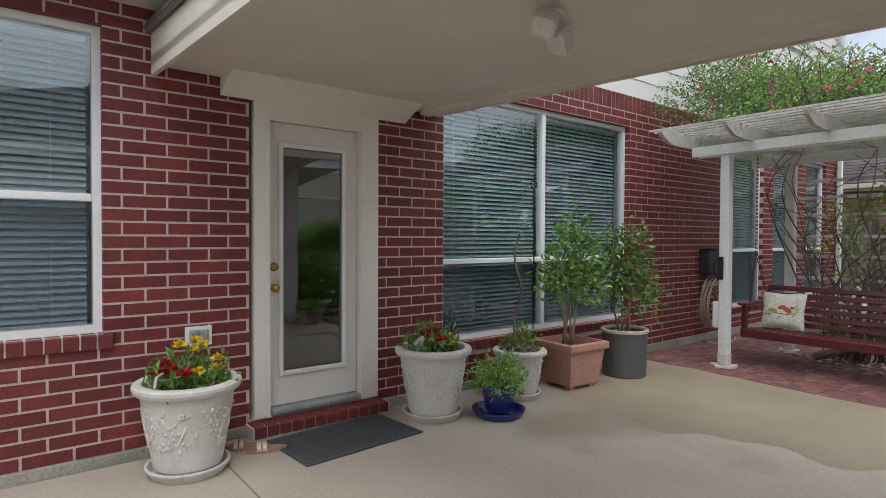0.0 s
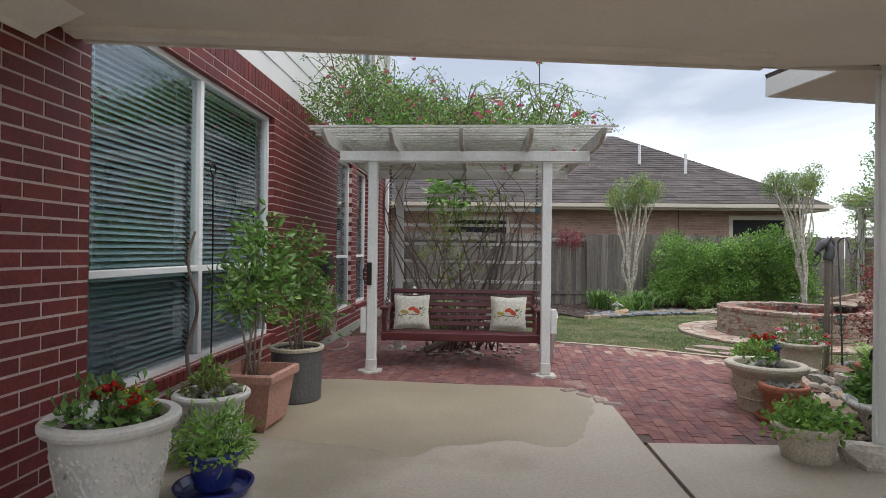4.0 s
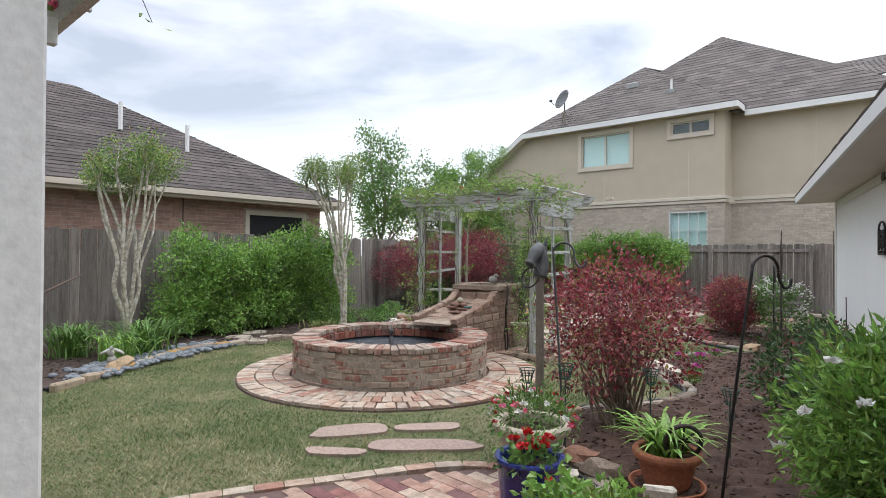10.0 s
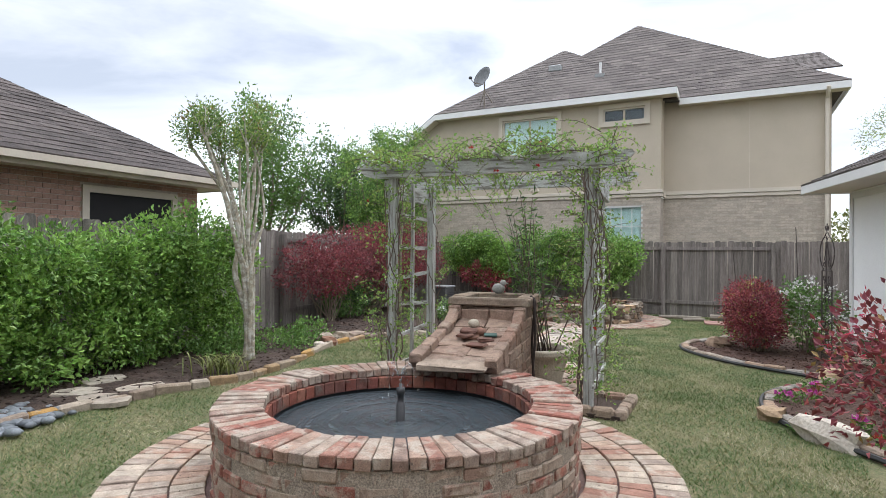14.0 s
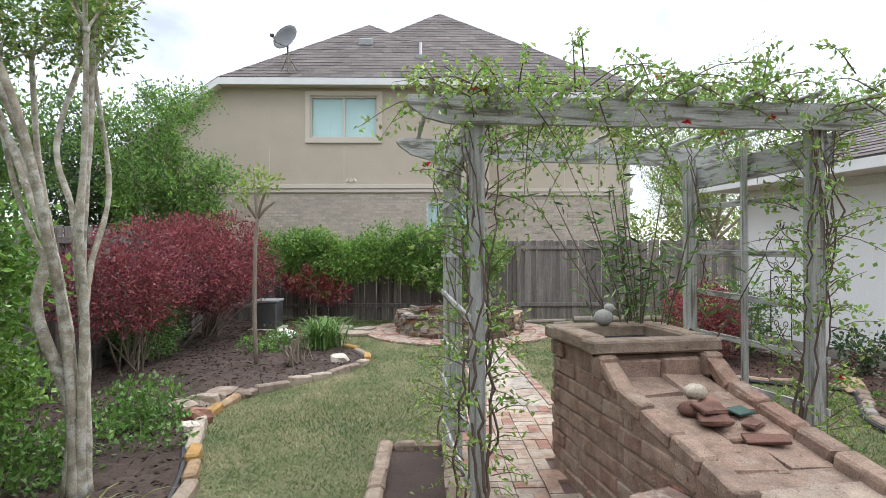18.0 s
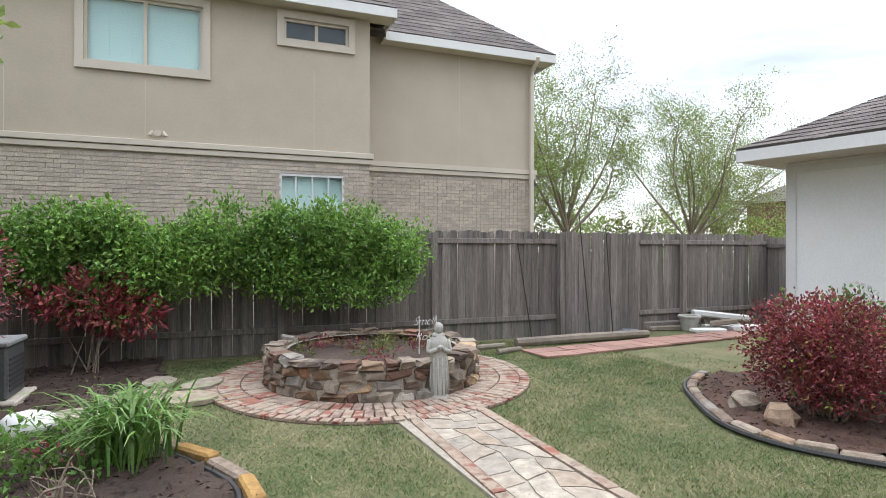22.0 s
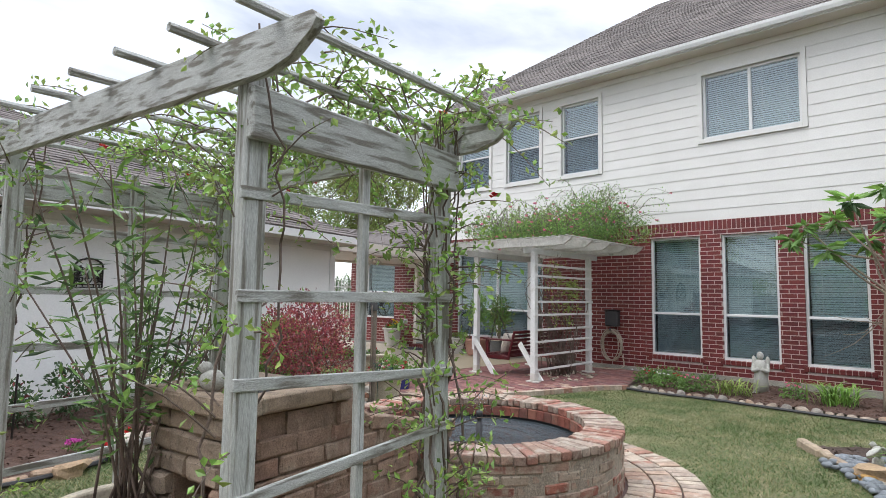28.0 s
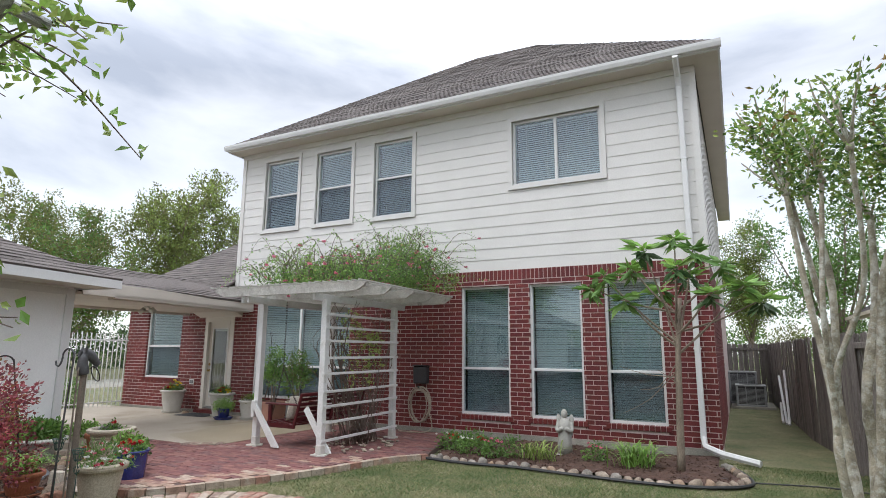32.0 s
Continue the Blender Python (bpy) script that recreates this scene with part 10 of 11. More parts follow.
t = thing("iron_trellis", pose(6.85, -10.12, GZ, 0, 0, 12.95) @ Matrix.Diagonal((1, 0.86, 0.96, 1)), "tall brown iron scroll trellis with a fleur-de-lis", "trellis")
for s in (-1, 1):
    part("upright", Geo().tube([(0, s * 0.2, 0), (0, s * 0.2, 1.36)], 0.008, 6), RUST, t)
    a = np.linspace(-np.pi / 2 + 0.45, np.pi / 2 - 0.35, 16)
    ring = [(0, s * 0.2, 1.36)] + [(0, s * 0.29 * math.cos(q), 1.62 + 0.26 * math.sin(q)) for q in a] + [(0, s * 0.03, 1.93)]
    part("arch", Geo().tube(spline(ring, 30), 0.008, 6), RUST, t, smooth=True)
    part("scroll", Geo().tube(np.concatenate([curl(s * 0.1, 1.46, 0.06, np.pi / 2, 1.2, s)[::-1], spline([(0, s * 0.1, 1.52), (0, s * 0.05, 1.66), (0, 0.0, 1.80), (0, s * 0.05, 1.86)], 10)]), 0.006, 6), RUST, t, smooth=True)
    for i, zz in enumerate((1.24, 0.92, 0.6, 0.28)):
        part("scroll", Geo().tube(np.concatenate([curl(s * 0.1, zz, 0.06, np.pi / 2 if i % 2 else -np.pi / 2, 1.2, s if i % 2 else -s)[::-1], spline([(0, s * 0.1, zz + (0.06 if i % 2 else -0.06)), (0, s * 0.01, zz + (0.2 if i % 2 else -0.2)), (0, s * 0.05, zz + (0.26 if i % 2 else -0.26))], 10)]), 0.006, 6), RUST, t, smooth=True)
for zz in (0.1, 0.44, 1.36):
    part("crossbar", Geo().tube([(0, -0.2, zz), (0, 0.2, zz)], 0.007, 6), RUST, t)
for k in (-1, 0, 1):
    part("fleur_petal", Geo().at(0, 0.05 * k, 1.99 + 0.03 * (k == 0), -28 * k, 0, 0).blob(0, 0, 0, 0.008, 0.016, 0.055, 8, 0.05, 1), RUST, t)

rg = np.random.default_rng(83)
for i, (x, y, mt) in enumerate(((7.25, -7.75, PETAL_MAGENTA), (7.35, -7.25, PETAL_MAGENTA), (7.56, -7.04, PETAL_MAGENTA), (7.05, -8.2, None), (7.1, -6.26, PETAL_MAGENTA), (7.0, -5.8, PETAL_RED), (7.5, -6.1, PETAL_RED))):
    t = thing("pansy", pose(x, y, GZ + 0.02), "low pansy plant in mulch" if mt is None else "low magenta pansy in mulch", "flower", "pansies in the mulch")
    part("foliage", foliage(rg, [(0, 0, 0.05, 0.08, 0.08, 0.05)], 16, 6, 0.03, 0.04, 0.025), LEAF, t)
    for k in range(4 if mt else 0):
        part("bloom", blooms(rg, [(rg.normal(0, 0.04), rg.normal(0, 0.04), 0.1 + rg.uniform(0, 0.03))], 7, 0.045), mt, t)

# ---- oleander in an urn, under the arbor ----
t, z, rg = pot(10.04, -6.79, 0.25, 0.35, 0.44, POT_STONE, "large pale stone urn with a tall oleander", GZ, 0, 0.06, 0.08, name="urn")
tips = [(rg.normal(0, 0.3), rg.normal(0, 0.3), rg.uniform(1.35, 2.35)) for _ in range(22)]
leafy_stems(t, rg, z, tips, 0.0085, 0.09, VINE)
sets = {0: ([], []), 1: ([], [])}
for p in tips:
    for k in range(34):
        s = 1 - 0.72 * rg.random() ** 1.5
        b = np.array([0, 0, z]) * (1 - s) + np.array(p) * s + rg.normal(0, 0.025, 3)
        q = 0 if rg.random() < 0.6 else 1
        sets[q][0].append(b)
        sets[q][1].append(np.r_[rg.normal(0, 0.7, 2), rg.uniform(-0.45, 0.8)])
part("foliage", Geo().leaves(np.array(sets[0][0]), np.array(sets[0][1]), 0.12, 0.02, 0.15, rg), LEAF, t)
part("dark_foliage", Geo().leaves(np.array(sets[1][0]), np.array(sets[1][1]), 0.12, 0.02, 0.15, rg), LEAF_DARK, t)

# ---- small stone-edged beds at the arbor's posts ----
for x0, x1, y0, y1 in ((11.55, 12.05, -6.95, -5.75), (8.95, 9.48, -6.45, -5.72)):
    t = thing("post_bed", pose(0, 0, GZ), "small soil bed edged with stone blocks round arbor posts", "bed")
    part("soil", Geo().box(x0, x1, y0, y1, 0.0, 0.04), SOIL, t)
    n = 4
    for i in range(n):
        a, b = y0 + (y1 - y0) * i / n, y0 + (y1 - y0) * (i + 1) / n - 0.015
        for xe in (x0, x1):
            part("block", rocky(rg, xe - 0.055, xe + 0.055, a, b, 0, 0.1, 0.06), WBLOCK, t)
    for i in range(2):
        a, b = x0 + 0.06 + (x1 - x0 - 0.12) * i / 2, x0 + 0.06 + (x1 - x0 - 0.12) * (i + 1) / 2 - 0.01
        for ye in (y0 + 0.05, y1 - 0.05):
            part("block", rocky(rg, a, b, ye - 0.05, ye + 0.05, 0, 0.1, 0.06), WBLOCK, t)

# ---- back corner: strip of red tiles, timbers, clutter ----
TILE = mat("red_clay_tile", (0.34, 0.19, 0.155), (0.28, 0.165, 0.135), 6, 1.0, 0.85, 0.2, 90, rand=0.15)
t = thing("tile_strip", pose(0, 0, GZ), "strip of red square paving tiles along the back fence", "paving")
a, b = np.array([8.6, -14.2]), np.array([3.2, -14.72])
d = (b - a) / np.linalg.norm(b - a)
for row in range(2):
    for i in range(int(np.linalg.norm(b - a) / 0.31)):
        c = a + d * 0.31 * (i + 0.5) + np.array([-d[1], d[0]]) * (0.31 * row - 0.15)
        part("tile", Geo().box(-0.15, 0.15, -0.15, 0.15, 0, 0.035, 0.005), TILE, t, m=pose(c[0], c[1], rg.uniform(0, 0.01), rg.uniform(-1.5, 1.5), rg.uniform(-1.5, 1.5), math.degrees(math.atan2(d[1], d[0])) + rg.uniform(-3, 3)))
for x0, y0, x1, y1, r in ((8.5, -14.92, 5.9, -14.95, 0.075), (9.6, -14.75, 8.7, -14.95, 0.045), (9.05, -14.45, 8.6, -14.6, 0.04)):
    solo("timber", Geo().tube([(x0, y0, GZ + r), ((x0 + x1) / 2, (y0 + y1) / 2, GZ + r * 1.1), (x1, y1, GZ + r)], [r, r * 1.05, r * 0.95], 9), CARVED, pose(0, 0, 0), "weathered landscape timber on the ground", "timber", "loose timbers")
for i, (x, y, zz, l, w, h, a, tl, mt, lb) in enumerate((
        (4.45, -15.0, 0.02, 0.62, 0.22, 0.07, 166, 0, WHITE, "short white board lying by the back fence"),
        (3.55, -14.78, 0.02, 0.95, 0.2, 0.12, 166, 0, WHITE, "white board lying by the back fence"),
        (4.0, -15.1, 0.0, 0.8, 0.12, 0.14, 168, 0, STATUE, "grey plank lying by the back fence"),
        (4.1, -14.95, 0.14, 0.5, 0.1, 0.1, 150, -8, CARVED, "weathered block on the pile"),
        (4.75, -15.5, 0.0, 1.1, 0.1, 0.09, 172, 0, CARVED, "weathered plank by the back fence"),
        (4.8, -15.72, 0.0, 1.0, 0.1, 0.16, 176, 0, FENCE, "weathered grey plank by the back fence"),
        (3.75, -15.35, 0.2, 1.15, 0.13, 0.12, 160, 6, WHITE, "white square post lying on the pile"),
        (3.6, -15.45, 0.0, 0.9, 0.16, 0.2, 170, 0, CARVED, "weathered timber under the pile"))):
    solo("board", rocky(rg, -l / 2, l / 2, -w / 2, w / 2, 0, h, 0.03), mt, pose(x, y, GZ + zz, 0, tl, a), lb, "board", "boards piled by the back fence")
t = thing("leaning_post", pose(3.3, -15.85, GZ, 9, 11, 12), "grey post with red paint leaning on the back fence", "post")
part("painted_end", Geo().box(-0.05, 0.05, -0.045, 0.045, 0, 0.78, 0.006), mat("faded_red_paint", (0.30, 0.06, 0.05), (0.20, 0.06, 0.05), 8, 3, 0.7, 0.2, 60), t, "faded red paint")
part("bare_end", Geo().box(-0.048, 0.048, -0.043, 0.043, 0.78, 1.3, 0.006), FENCE, t)
solo("rock", Geo().blob(0, 0, 0, 0.2, 0.14, 0.15, 9, 0.2, 91), OCHRE, pose(2.75, -14.95, GZ + 0.1), "tan rough rock beside the boards", "rock", "garden rocks")
t, z, rg = pot(4.55, -15.35, 0.13, 0.18, 0.3, STATUE, "empty grey bucket by the back fence", GZ, name="bucket")
rg = np.random.default_rng(92)
gx, gy = np.meshgrid(np.linspace(-1.3, 1.3, 40), np.linspace(-0.2, 0.2, 9), indexing="ij")
gz = 0.03 + 0.018 * np.sin(9 * gx + 5 * gy) * np.cos(17 * gy + 3 * gx) + rg.normal(0, 0.006, gx.shape)
tarp = Geo().add(np.stack([gx, gy + 0.03 * np.sin(3 * gx), gz], -1).reshape(-1, 3), np.array([(a * 9 + b, a * 9 + 9 + b, a * 9 + 10 + b, a * 9 + b + 1) for a in range(39) for b in range(8)]))
solo("tarp", tarp, mat("grey_tarp", (0.25, 0.28, 0.32), (0.10, 0.11, 0.13), 4, 2, 0.45, 0.2, 40), pose(6.75, -15.33, GZ, 0, 0, 11), "crumpled grey plastic sheet behind the timbers", "tarp")
for i, (x, h) in enumerate(((7.9, 1.7), (6.7, 2.1), (6.2, 1.9), (7.3, 1.6))):
    yb = -15.45 - 0.02 * i
    solo("rod", Geo().tube([(x, yb, GZ), (x + 0.15 - 0.1 * i, yb - 0.28, h)], 0.009, 6), RUST, pose(0, 0, 0), "thin rusty rod leaning on the back fence", "rod", "rods leaning on the back fence")

# ---- east bed and side clutter ----
t = thing("utility_box", pose(14.93, -13.85, GZ), "grey metal utility box on a tan concrete pad", "utility box")
part("pad", Geo().box(-0.32, 0.32, -0.34, 0.34, 0, 0.09, 0.015), PALE_ROCK, t)
part("body", Geo().box(-0.23, 0.23, -0.26, 0.26, 0.09, 0.6, 0.02), GREY_POT, t)
part("lid", Geo().box(-0.25, 0.25, -0.28, 0.28, 0.6, 0.65, 0.012), GREYBOX, t)
for i in range(7):
    part("louvre", Geo().box(-0.236, -0.228, -0.2, 0.2, 0.16 + 0.05 * i, 0.18 + 0.05 * i), PLASTIC, t)
g2 = Geo().blob(0, 0, 0.09, 0.22, 0.15, 0.11, 14, 0.16, 6).blob(0.16, -0.08, 0.05, 0.16, 0.1, 0.055, 12, 0.2, 8)
solo("plastic_bag", g2, WHITE, pose(14.25, -12.55, GZ + 0.02, 0, 0, 30), "crumpled white plastic bag with green print", "bag", smooth=True)
for i, (x, y, l) in enumerate(((13.5, -3.85, 0.32), (14.0, -3.9, 0.3), (13.65, -4.35, 0.28), (14.3, -4.35, 0.3), (13.15, -13.3, 0.36), (13.6, -13.55, 0.33), (13.0, -13.85, 0.3), (13.45, -14.1, 0.3), (14.0, -13.0, 0.28))):
    k = 9
    ol = [(l * rg.uniform(0.75, 1.05) * math.cos(2 * np.pi * j / k), l * 0.72 * rg.uniform(0.75, 1.05) * math.sin(2 * np.pi * j / k)) for j in range(k)]
    solo("flagstone", Geo().prism(ol, 0, 0.045), FLAG, pose(x, y, GZ + 0.02, 0, 0, 40 * i), "irregular flat tan flagstone in the bed", "flagstone", "loose flagstones in the bed")
rg = np.random.default_rng(88)
shrub("bare_shrub", pose(13.55, -10.6, GZ), [(0, 0, 0.3, 0.22, 0.22, 0.25)], 10, 4, 0.04, 0.04, 0.02, LEAF_RED, "small bare twiggy shrub in the soil bed", "shrub", 16, 0.008, 0.05, 330)
shrub("dry_grass", pose(13.9, -13.2, GZ), [(0, 0, 0.15, 0.2, 0.2, 0.15)], 8, 4, 0.04, 0.05, 0.012, LEAF_OLIVE, "dry brown tuft by the flagstones", "plant", 40, 0.004, 0.0, 331)

# ---- house side: flowers, hose, meter, cooling units ----
for i, (x, y, mt) in enumerate(((9.1, 2.35, PETAL_RED), (9.35, 2.15, PETAL_WHITE), (9.6, 2.3, PETAL_RED), (9.85, 2.1, PETAL_PINK), (8.9, 2.5, PETAL_WHITE), (10.1, 2.3, None), (9.2, 2.75, None), (11.3, 2.5, PETAL_PINK))):
    t = thing("flowering_plant", pose(x, y, GZ + 0.03), "low leafy plant in the house bed" if mt is None else "low bedding plant with small flowers", "plant", "bedding plants by the house")
    part("foliage", foliage(rg, [(0, 0, 0.12, 0.14, 0.14, 0.13)], 34, 7, 0.04, 0.055, 0.028), LEAF, t)
    for k in range(6 if mt else 0):
        part("bloom", blooms(rg, [(rg.normal(0, 0.08), rg.normal(0, 0.08), 0.2 + rg.uniform(0, 0.06))], 9, 0.032), mt, t)
t = thing("hose_reel", pose(7.62, WY, 0.9), "tan garden hose coiled on a dark wall reel box", "hose reel")
part("box", Geo().box(-0.15, 0.15, -0.15, 0, 0.0, 0.34, 0.02), PLASTIC, t)
part("lid", Geo().at(0, -0.08, 0.34, -8, 0, 0).box(-0.16, 0.16, -0.085, 0.085, 0, 0.02, 0.006), PLASTIC, t)
part("holder", Geo().tube(spline([(0, -0.02, -0.06), (0, -0.12, -0.08), (0, -0.2, -0.05)], 8), 0.02, 8), PLASTIC, t)
q = np.linspace(0, 2 * np.pi, 40)
for i in range(7):
    rx, rz = 0.22 + 0.018 * math.sin(3 * i), 0.32 + 0.02 * math.cos(2 * i)
    part("hose_loop", Geo().tube(np.stack([rx * np.sin(q) + 0.02 * math.sin(5 * i), -0.06 - 0.02 * i + 0.01 * np.sin(2 * q), -0.4 + rz * np.cos(q) - 0.015 * (i % 3)], 1), 0.011, 7), HOSE, t, smooth=True)
part("hose_tail", Geo().tube(spline([(0.2, -0.12, -0.5), (0.32, -0.2, -0.8), (0.2, -0.35, -0.885), (-0.25, -0.4, -0.885), (-0.4, -0.25, -0.885)], 24), 0.011, 7), HOSE, t, smooth=True)
solo("equipment_pad", Geo().box(-0.42, 0.75, -0.62, 1.35, 0, 0.07, 0.01), KERB, pose(13.42, 13.6, GZ), "low concrete pad under the cooling units", "pad")
for x, y, w, h in ((13.55, 13.5, 0.40, 0.62), (13.36, 14.45, 0.40, 0.98)):
    t = thing("cooling_unit", pose(x, y, GZ + 0.07), "grey outdoor air conditioning unit with louvred sides", "air conditioner", "cooling units beside the house")
    part("body", Geo().box(-w + 0.02, w - 0.02, -w + 0.02, w - 0.02, 0.0, h - 0.03, 0.02), PLASTIC, t)
    for sx in (-1, 1):
        for sy in (-1, 1):
            part("corner_post", Geo().box(sx * (w - 0.03) - 0.03, sx * (w - 0.03) + 0.03, sy * (w - 0.03) - 0.03, sy * (w - 0.03) + 0.03, 0.0, h - 0.04, 0.01), GREYBOX, t)
    for sx in (-0.13, 0.13):
        part("upright", Geo().box(sx - 0.012, sx + 0.012, -w + 0.004, -w + 0.03, 0.04, h - 0.05), GREYBOX, t)
    for k in range(int((h - 0.12) / 0.034)):
        part("louvre", Geo().box(-w + 0.05, w - 0.05, -w + 0.01, -w + 0.024, 0.05 + 0.034 * k, 0.064 + 0.034 * k), GREYBOX, t)
    part("base_rail", Geo().box(-w, w, -w, w, 0.0, 0.05, 0.01), GREYBOX, t)
    part("top", Geo().box(-w - 0.01, w + 0.01, -w - 0.01, w + 0.01, h - 0.05, h, 0.015), GREYBOX, t)
    part("fan_grille", Geo().lathe([(0.05, h + 0.01), (0.3, h + 0.01), (0.31, h - 0.005), (0.05, h - 0.005)], 24), PLASTIC, t)
for x0_, y0_, x1_, y1_, z1_ in ((14.18, 9.3, 14.2, 11.2, 0.95), (14.22, 9.1, 14.31, 10.9, 1.1), (14.12, 9.6, 14.2, 11.4, 0.25)):
    solo("plastic_pipe", Geo().tube([(x0_, y0_, GZ + 0.03), (x1_, y1_, z1_)], 0.028, 10), WHITE, pose(0, 0, 0), "white plastic pipe propped against the side fence", "pipe", "pipes by the side fence")
solo("garden_hose", Geo().tube(spline([(12.5, 2.6, GZ + 0.015), (13.2, 2.2, GZ + 0.015), (14.2, 2.35, GZ + 0.015), (15.0, 2.0, GZ + 0.015)], 40), 0.011, 7), PLASTIC, pose(0, 0, 0), "black hose lying on the grass", "hose", smooth=True)

# ---- satellite dish ----
DISH = mat("dark_grey_dish", (0.14, 0.145, 0.15), (0.11, 0.115, 0.12), 6, 2, 0.6, 0.03, 60)
t = thing("satellite_dish", pose(15.6, -18.15, 6.55), "grey satellite dish on a thin mast above the roof", "satellite dish")
part("mast", Geo().tube([(0, 0, -0.2), (0, 0, 0.75)], 0.025, 8), GALV, t)
for sx in (-0.3, 0.3):
    part("brace", Geo().tube([(sx, -0.25, -0.1), (0, 0, 0.45)], 0.014, 6), GALV, t)
part("dish", Geo().at(0, 0.08, 0.85, -70, 0, -25).lathe([(0, 0.0), (0.15, 0.015), (0.30, 0.06), (0.38, 0.10), (0.385, 0.09), (0.30, 0.045), (0.15, 0.0), (0, -0.015)], 28), DISH, t, smooth=True)
part("arm", Geo().tube([(0.0, 0.1, 0.62), (0.2, 0.45, 0.62), (0.26, 0.55, 0.72)], 0.014, 6), GALV, t)
part("receiver", Geo().at(0.27, 0.57, 0.75).box(-0.05, 0.05, -0.04, 0.04, -0.03, 0.05, 0.01), PLASTIC, t)


# ---- trees beyond the fences ----
def tree(x, y, h, wide, seed, leaf, n, length, width, label, z=GZ, trunk=0.16, limbs=7, second=None, bare=0.35, clump=0.55):
    rg2 = np.random.default_rng(seed)
    t = thing("tree", pose(x, y, z), label, "tree", "trees beyond the fences")
    f = np.array([rg2.normal(0, 0.1), rg2.normal(0, 0.1), h * bare])
    part("trunk", Geo().tube(spline([(0, 0, 0), f * (0.4, 0.4, 0.5) + np.r_[rg2.normal(0, 0.08, 2), 0], f], 10), np.linspace(trunk * 1.25, trunk * 0.8, 10), 9), BARK, t, smooth=True)
    br = Geo()
    blobs = []
    for i in range(limbs):
        a = 2 * np.pi * i / limbs + rg2.uniform(-0.3, 0.3)
        r = wide * rg2.uniform(0.45, 0.95) * (0.45 if i % 3 == 0 else 1.0)
        e = np.array([r * math.cos(a), r * math.sin(a), h * (rg2.uniform(0.88, 0.97) if i % 3 == 0 else rg2.uniform(0.58, 0.85))])
        mid = f * 0.42 + e * 0.58 + np.r_[rg2.normal(0, 0.1 * wide, 2) * 0.6, -h * 0.05]
        c = spline([f - (0, 0, h * 0.03 * (i % 3)), mid, e], 12)
        part("limb", Geo().tube(c, np.linspace(trunk * 0.55, trunk * 0.1, 12), 7), BARK, t, smooth=True)
        for k in range(9):
            b = c[3 + k]
            d = rg2.normal(0, 1, 3) + (math.cos(a) * 0.5, math.sin(a) * 0.5, 0.5)
            tip = b + d / np.linalg.norm(d) * wide * rg2.uniform(0.2, 0.42)
            br.tube(spline([b, (b + tip) / 2 + rg2.normal(0, 0.06, 3) * wide * 0.3, tip], 6), np.linspace(trunk * 0.14, trunk * 0.04, 6), 5)
            for q in range(3):
                w = (b + tip) / 2 * (1 - q / 3) + tip * q / 3
                e2 = w + rg2.normal(0, 1, 3) * wide * 0.11 + (0, 0, wide * 0.06)
                br.tube(np.array([w, (w + e2) / 2 + rg2.normal(0, 0.02, 3) * wide, e2]), np.linspace(trunk * 0.06, trunk * 0.02, 3), 4)
                blobs.append((*e2, wide * 0.09, wide * 0.09, wide * 0.07))
            s = wide * 0.12 * rg2.uniform(0.7, 1.3)
            blobs.append((*tip, s, s, s * 0.8))
            blobs.append((*((b + tip) / 2), s * 0.8, s * 0.8, s * 0.6))
        blobs.append((*e, wide * 0.15, wide * 0.15, wide * 0.15))
    part("branch", br, BARK, t, kind="stuff")
    part("crown", foliage(rg2, blobs, n, 8, clump * 0.25, length, width), leaf, t)
    if second:
        part("new_growth", foliage(rg2, blobs, n // 2, 7, clump * 0.25, length, width), second, t)
    return t


tree(-2.4, -30.0, 9.6, 4.6, 401, LEAF_LIME, 3200, 0.10, 0.05, "airy tree with fresh light green leaves", limbs=9, second=LEAF_OLIVE, bare=0.28)
tree(-10.8, -30.5, 9.6, 6.0, 402, LEAF_LIME, 3200, 0.10, 0.05, "half-bare spreading tree with light green leaves", limbs=10, second=LEAF_OLIVE, bare=0.25)
tree(-18.5, -36.0, 9.0, 4.2, 403, LEAF_OLIVE, 2200, 0.10, 0.05, "half-bare spreading tree with light green leaves", limbs=9, bare=0.28)
tree(-6.0, -40.0, 9.5, 4.2, 404, LEAF_OLIVE, 2200, 0.10, 0.05, "distant light green tree", limbs=9, bare=0.3)
tree(17.5, -15.2, 5.6, 1.55, 405, LEAF, 1500, 0.09, 0.045, "tall leafy green tree beyond the side fence", limbs=9, second=LEAF_BRIGHT, trunk=0.06, bare=0.22, clump=0.4)
tree(20.5, -13.2, 6.0, 1.7, 406, LEAF, 900, 0.12, 0.06, "green tree between the neighbouring houses", limbs=8, trunk=0.08, bare=0.3)
tree(20.0, -16.2, 5.2, 1.5, 407, LEAF_DARK, 900, 0.12, 0.06, "dark green tree between the neighbouring houses", limbs=8, trunk=0.08, bare=0.3)
tree(-19.5, 19.0, 12.5, 5.2, 408, LEAF_OLIVE, 2600, 0.2, 0.1, "tall tree beyond the house", limbs=9, second=LEAF_LIME, trunk=0.2, bare=0.3)
tree(-27.0, 14.0, 11.0, 5.4, 409, LEAF_OLIVE, 2600, 0.2, 0.1, "tall tree beyond the street", limbs=9, trunk=0.2, bare=0.3)
tree(13.9, 21.5, 7.4, 1.3, 410, LEAF_OLIVE, 420, 0.1, 0.05, "slim green tree beside the house", limbs=8, second=LEAF_LIME, trunk=0.08, bare=0.3)
tree(16.8, 19.0, 7.5, 2.6, 411, LEAF, 900, 0.14, 0.07, "green tree behind the side fence", limbs=8, trunk=0.12, bare=0.3)


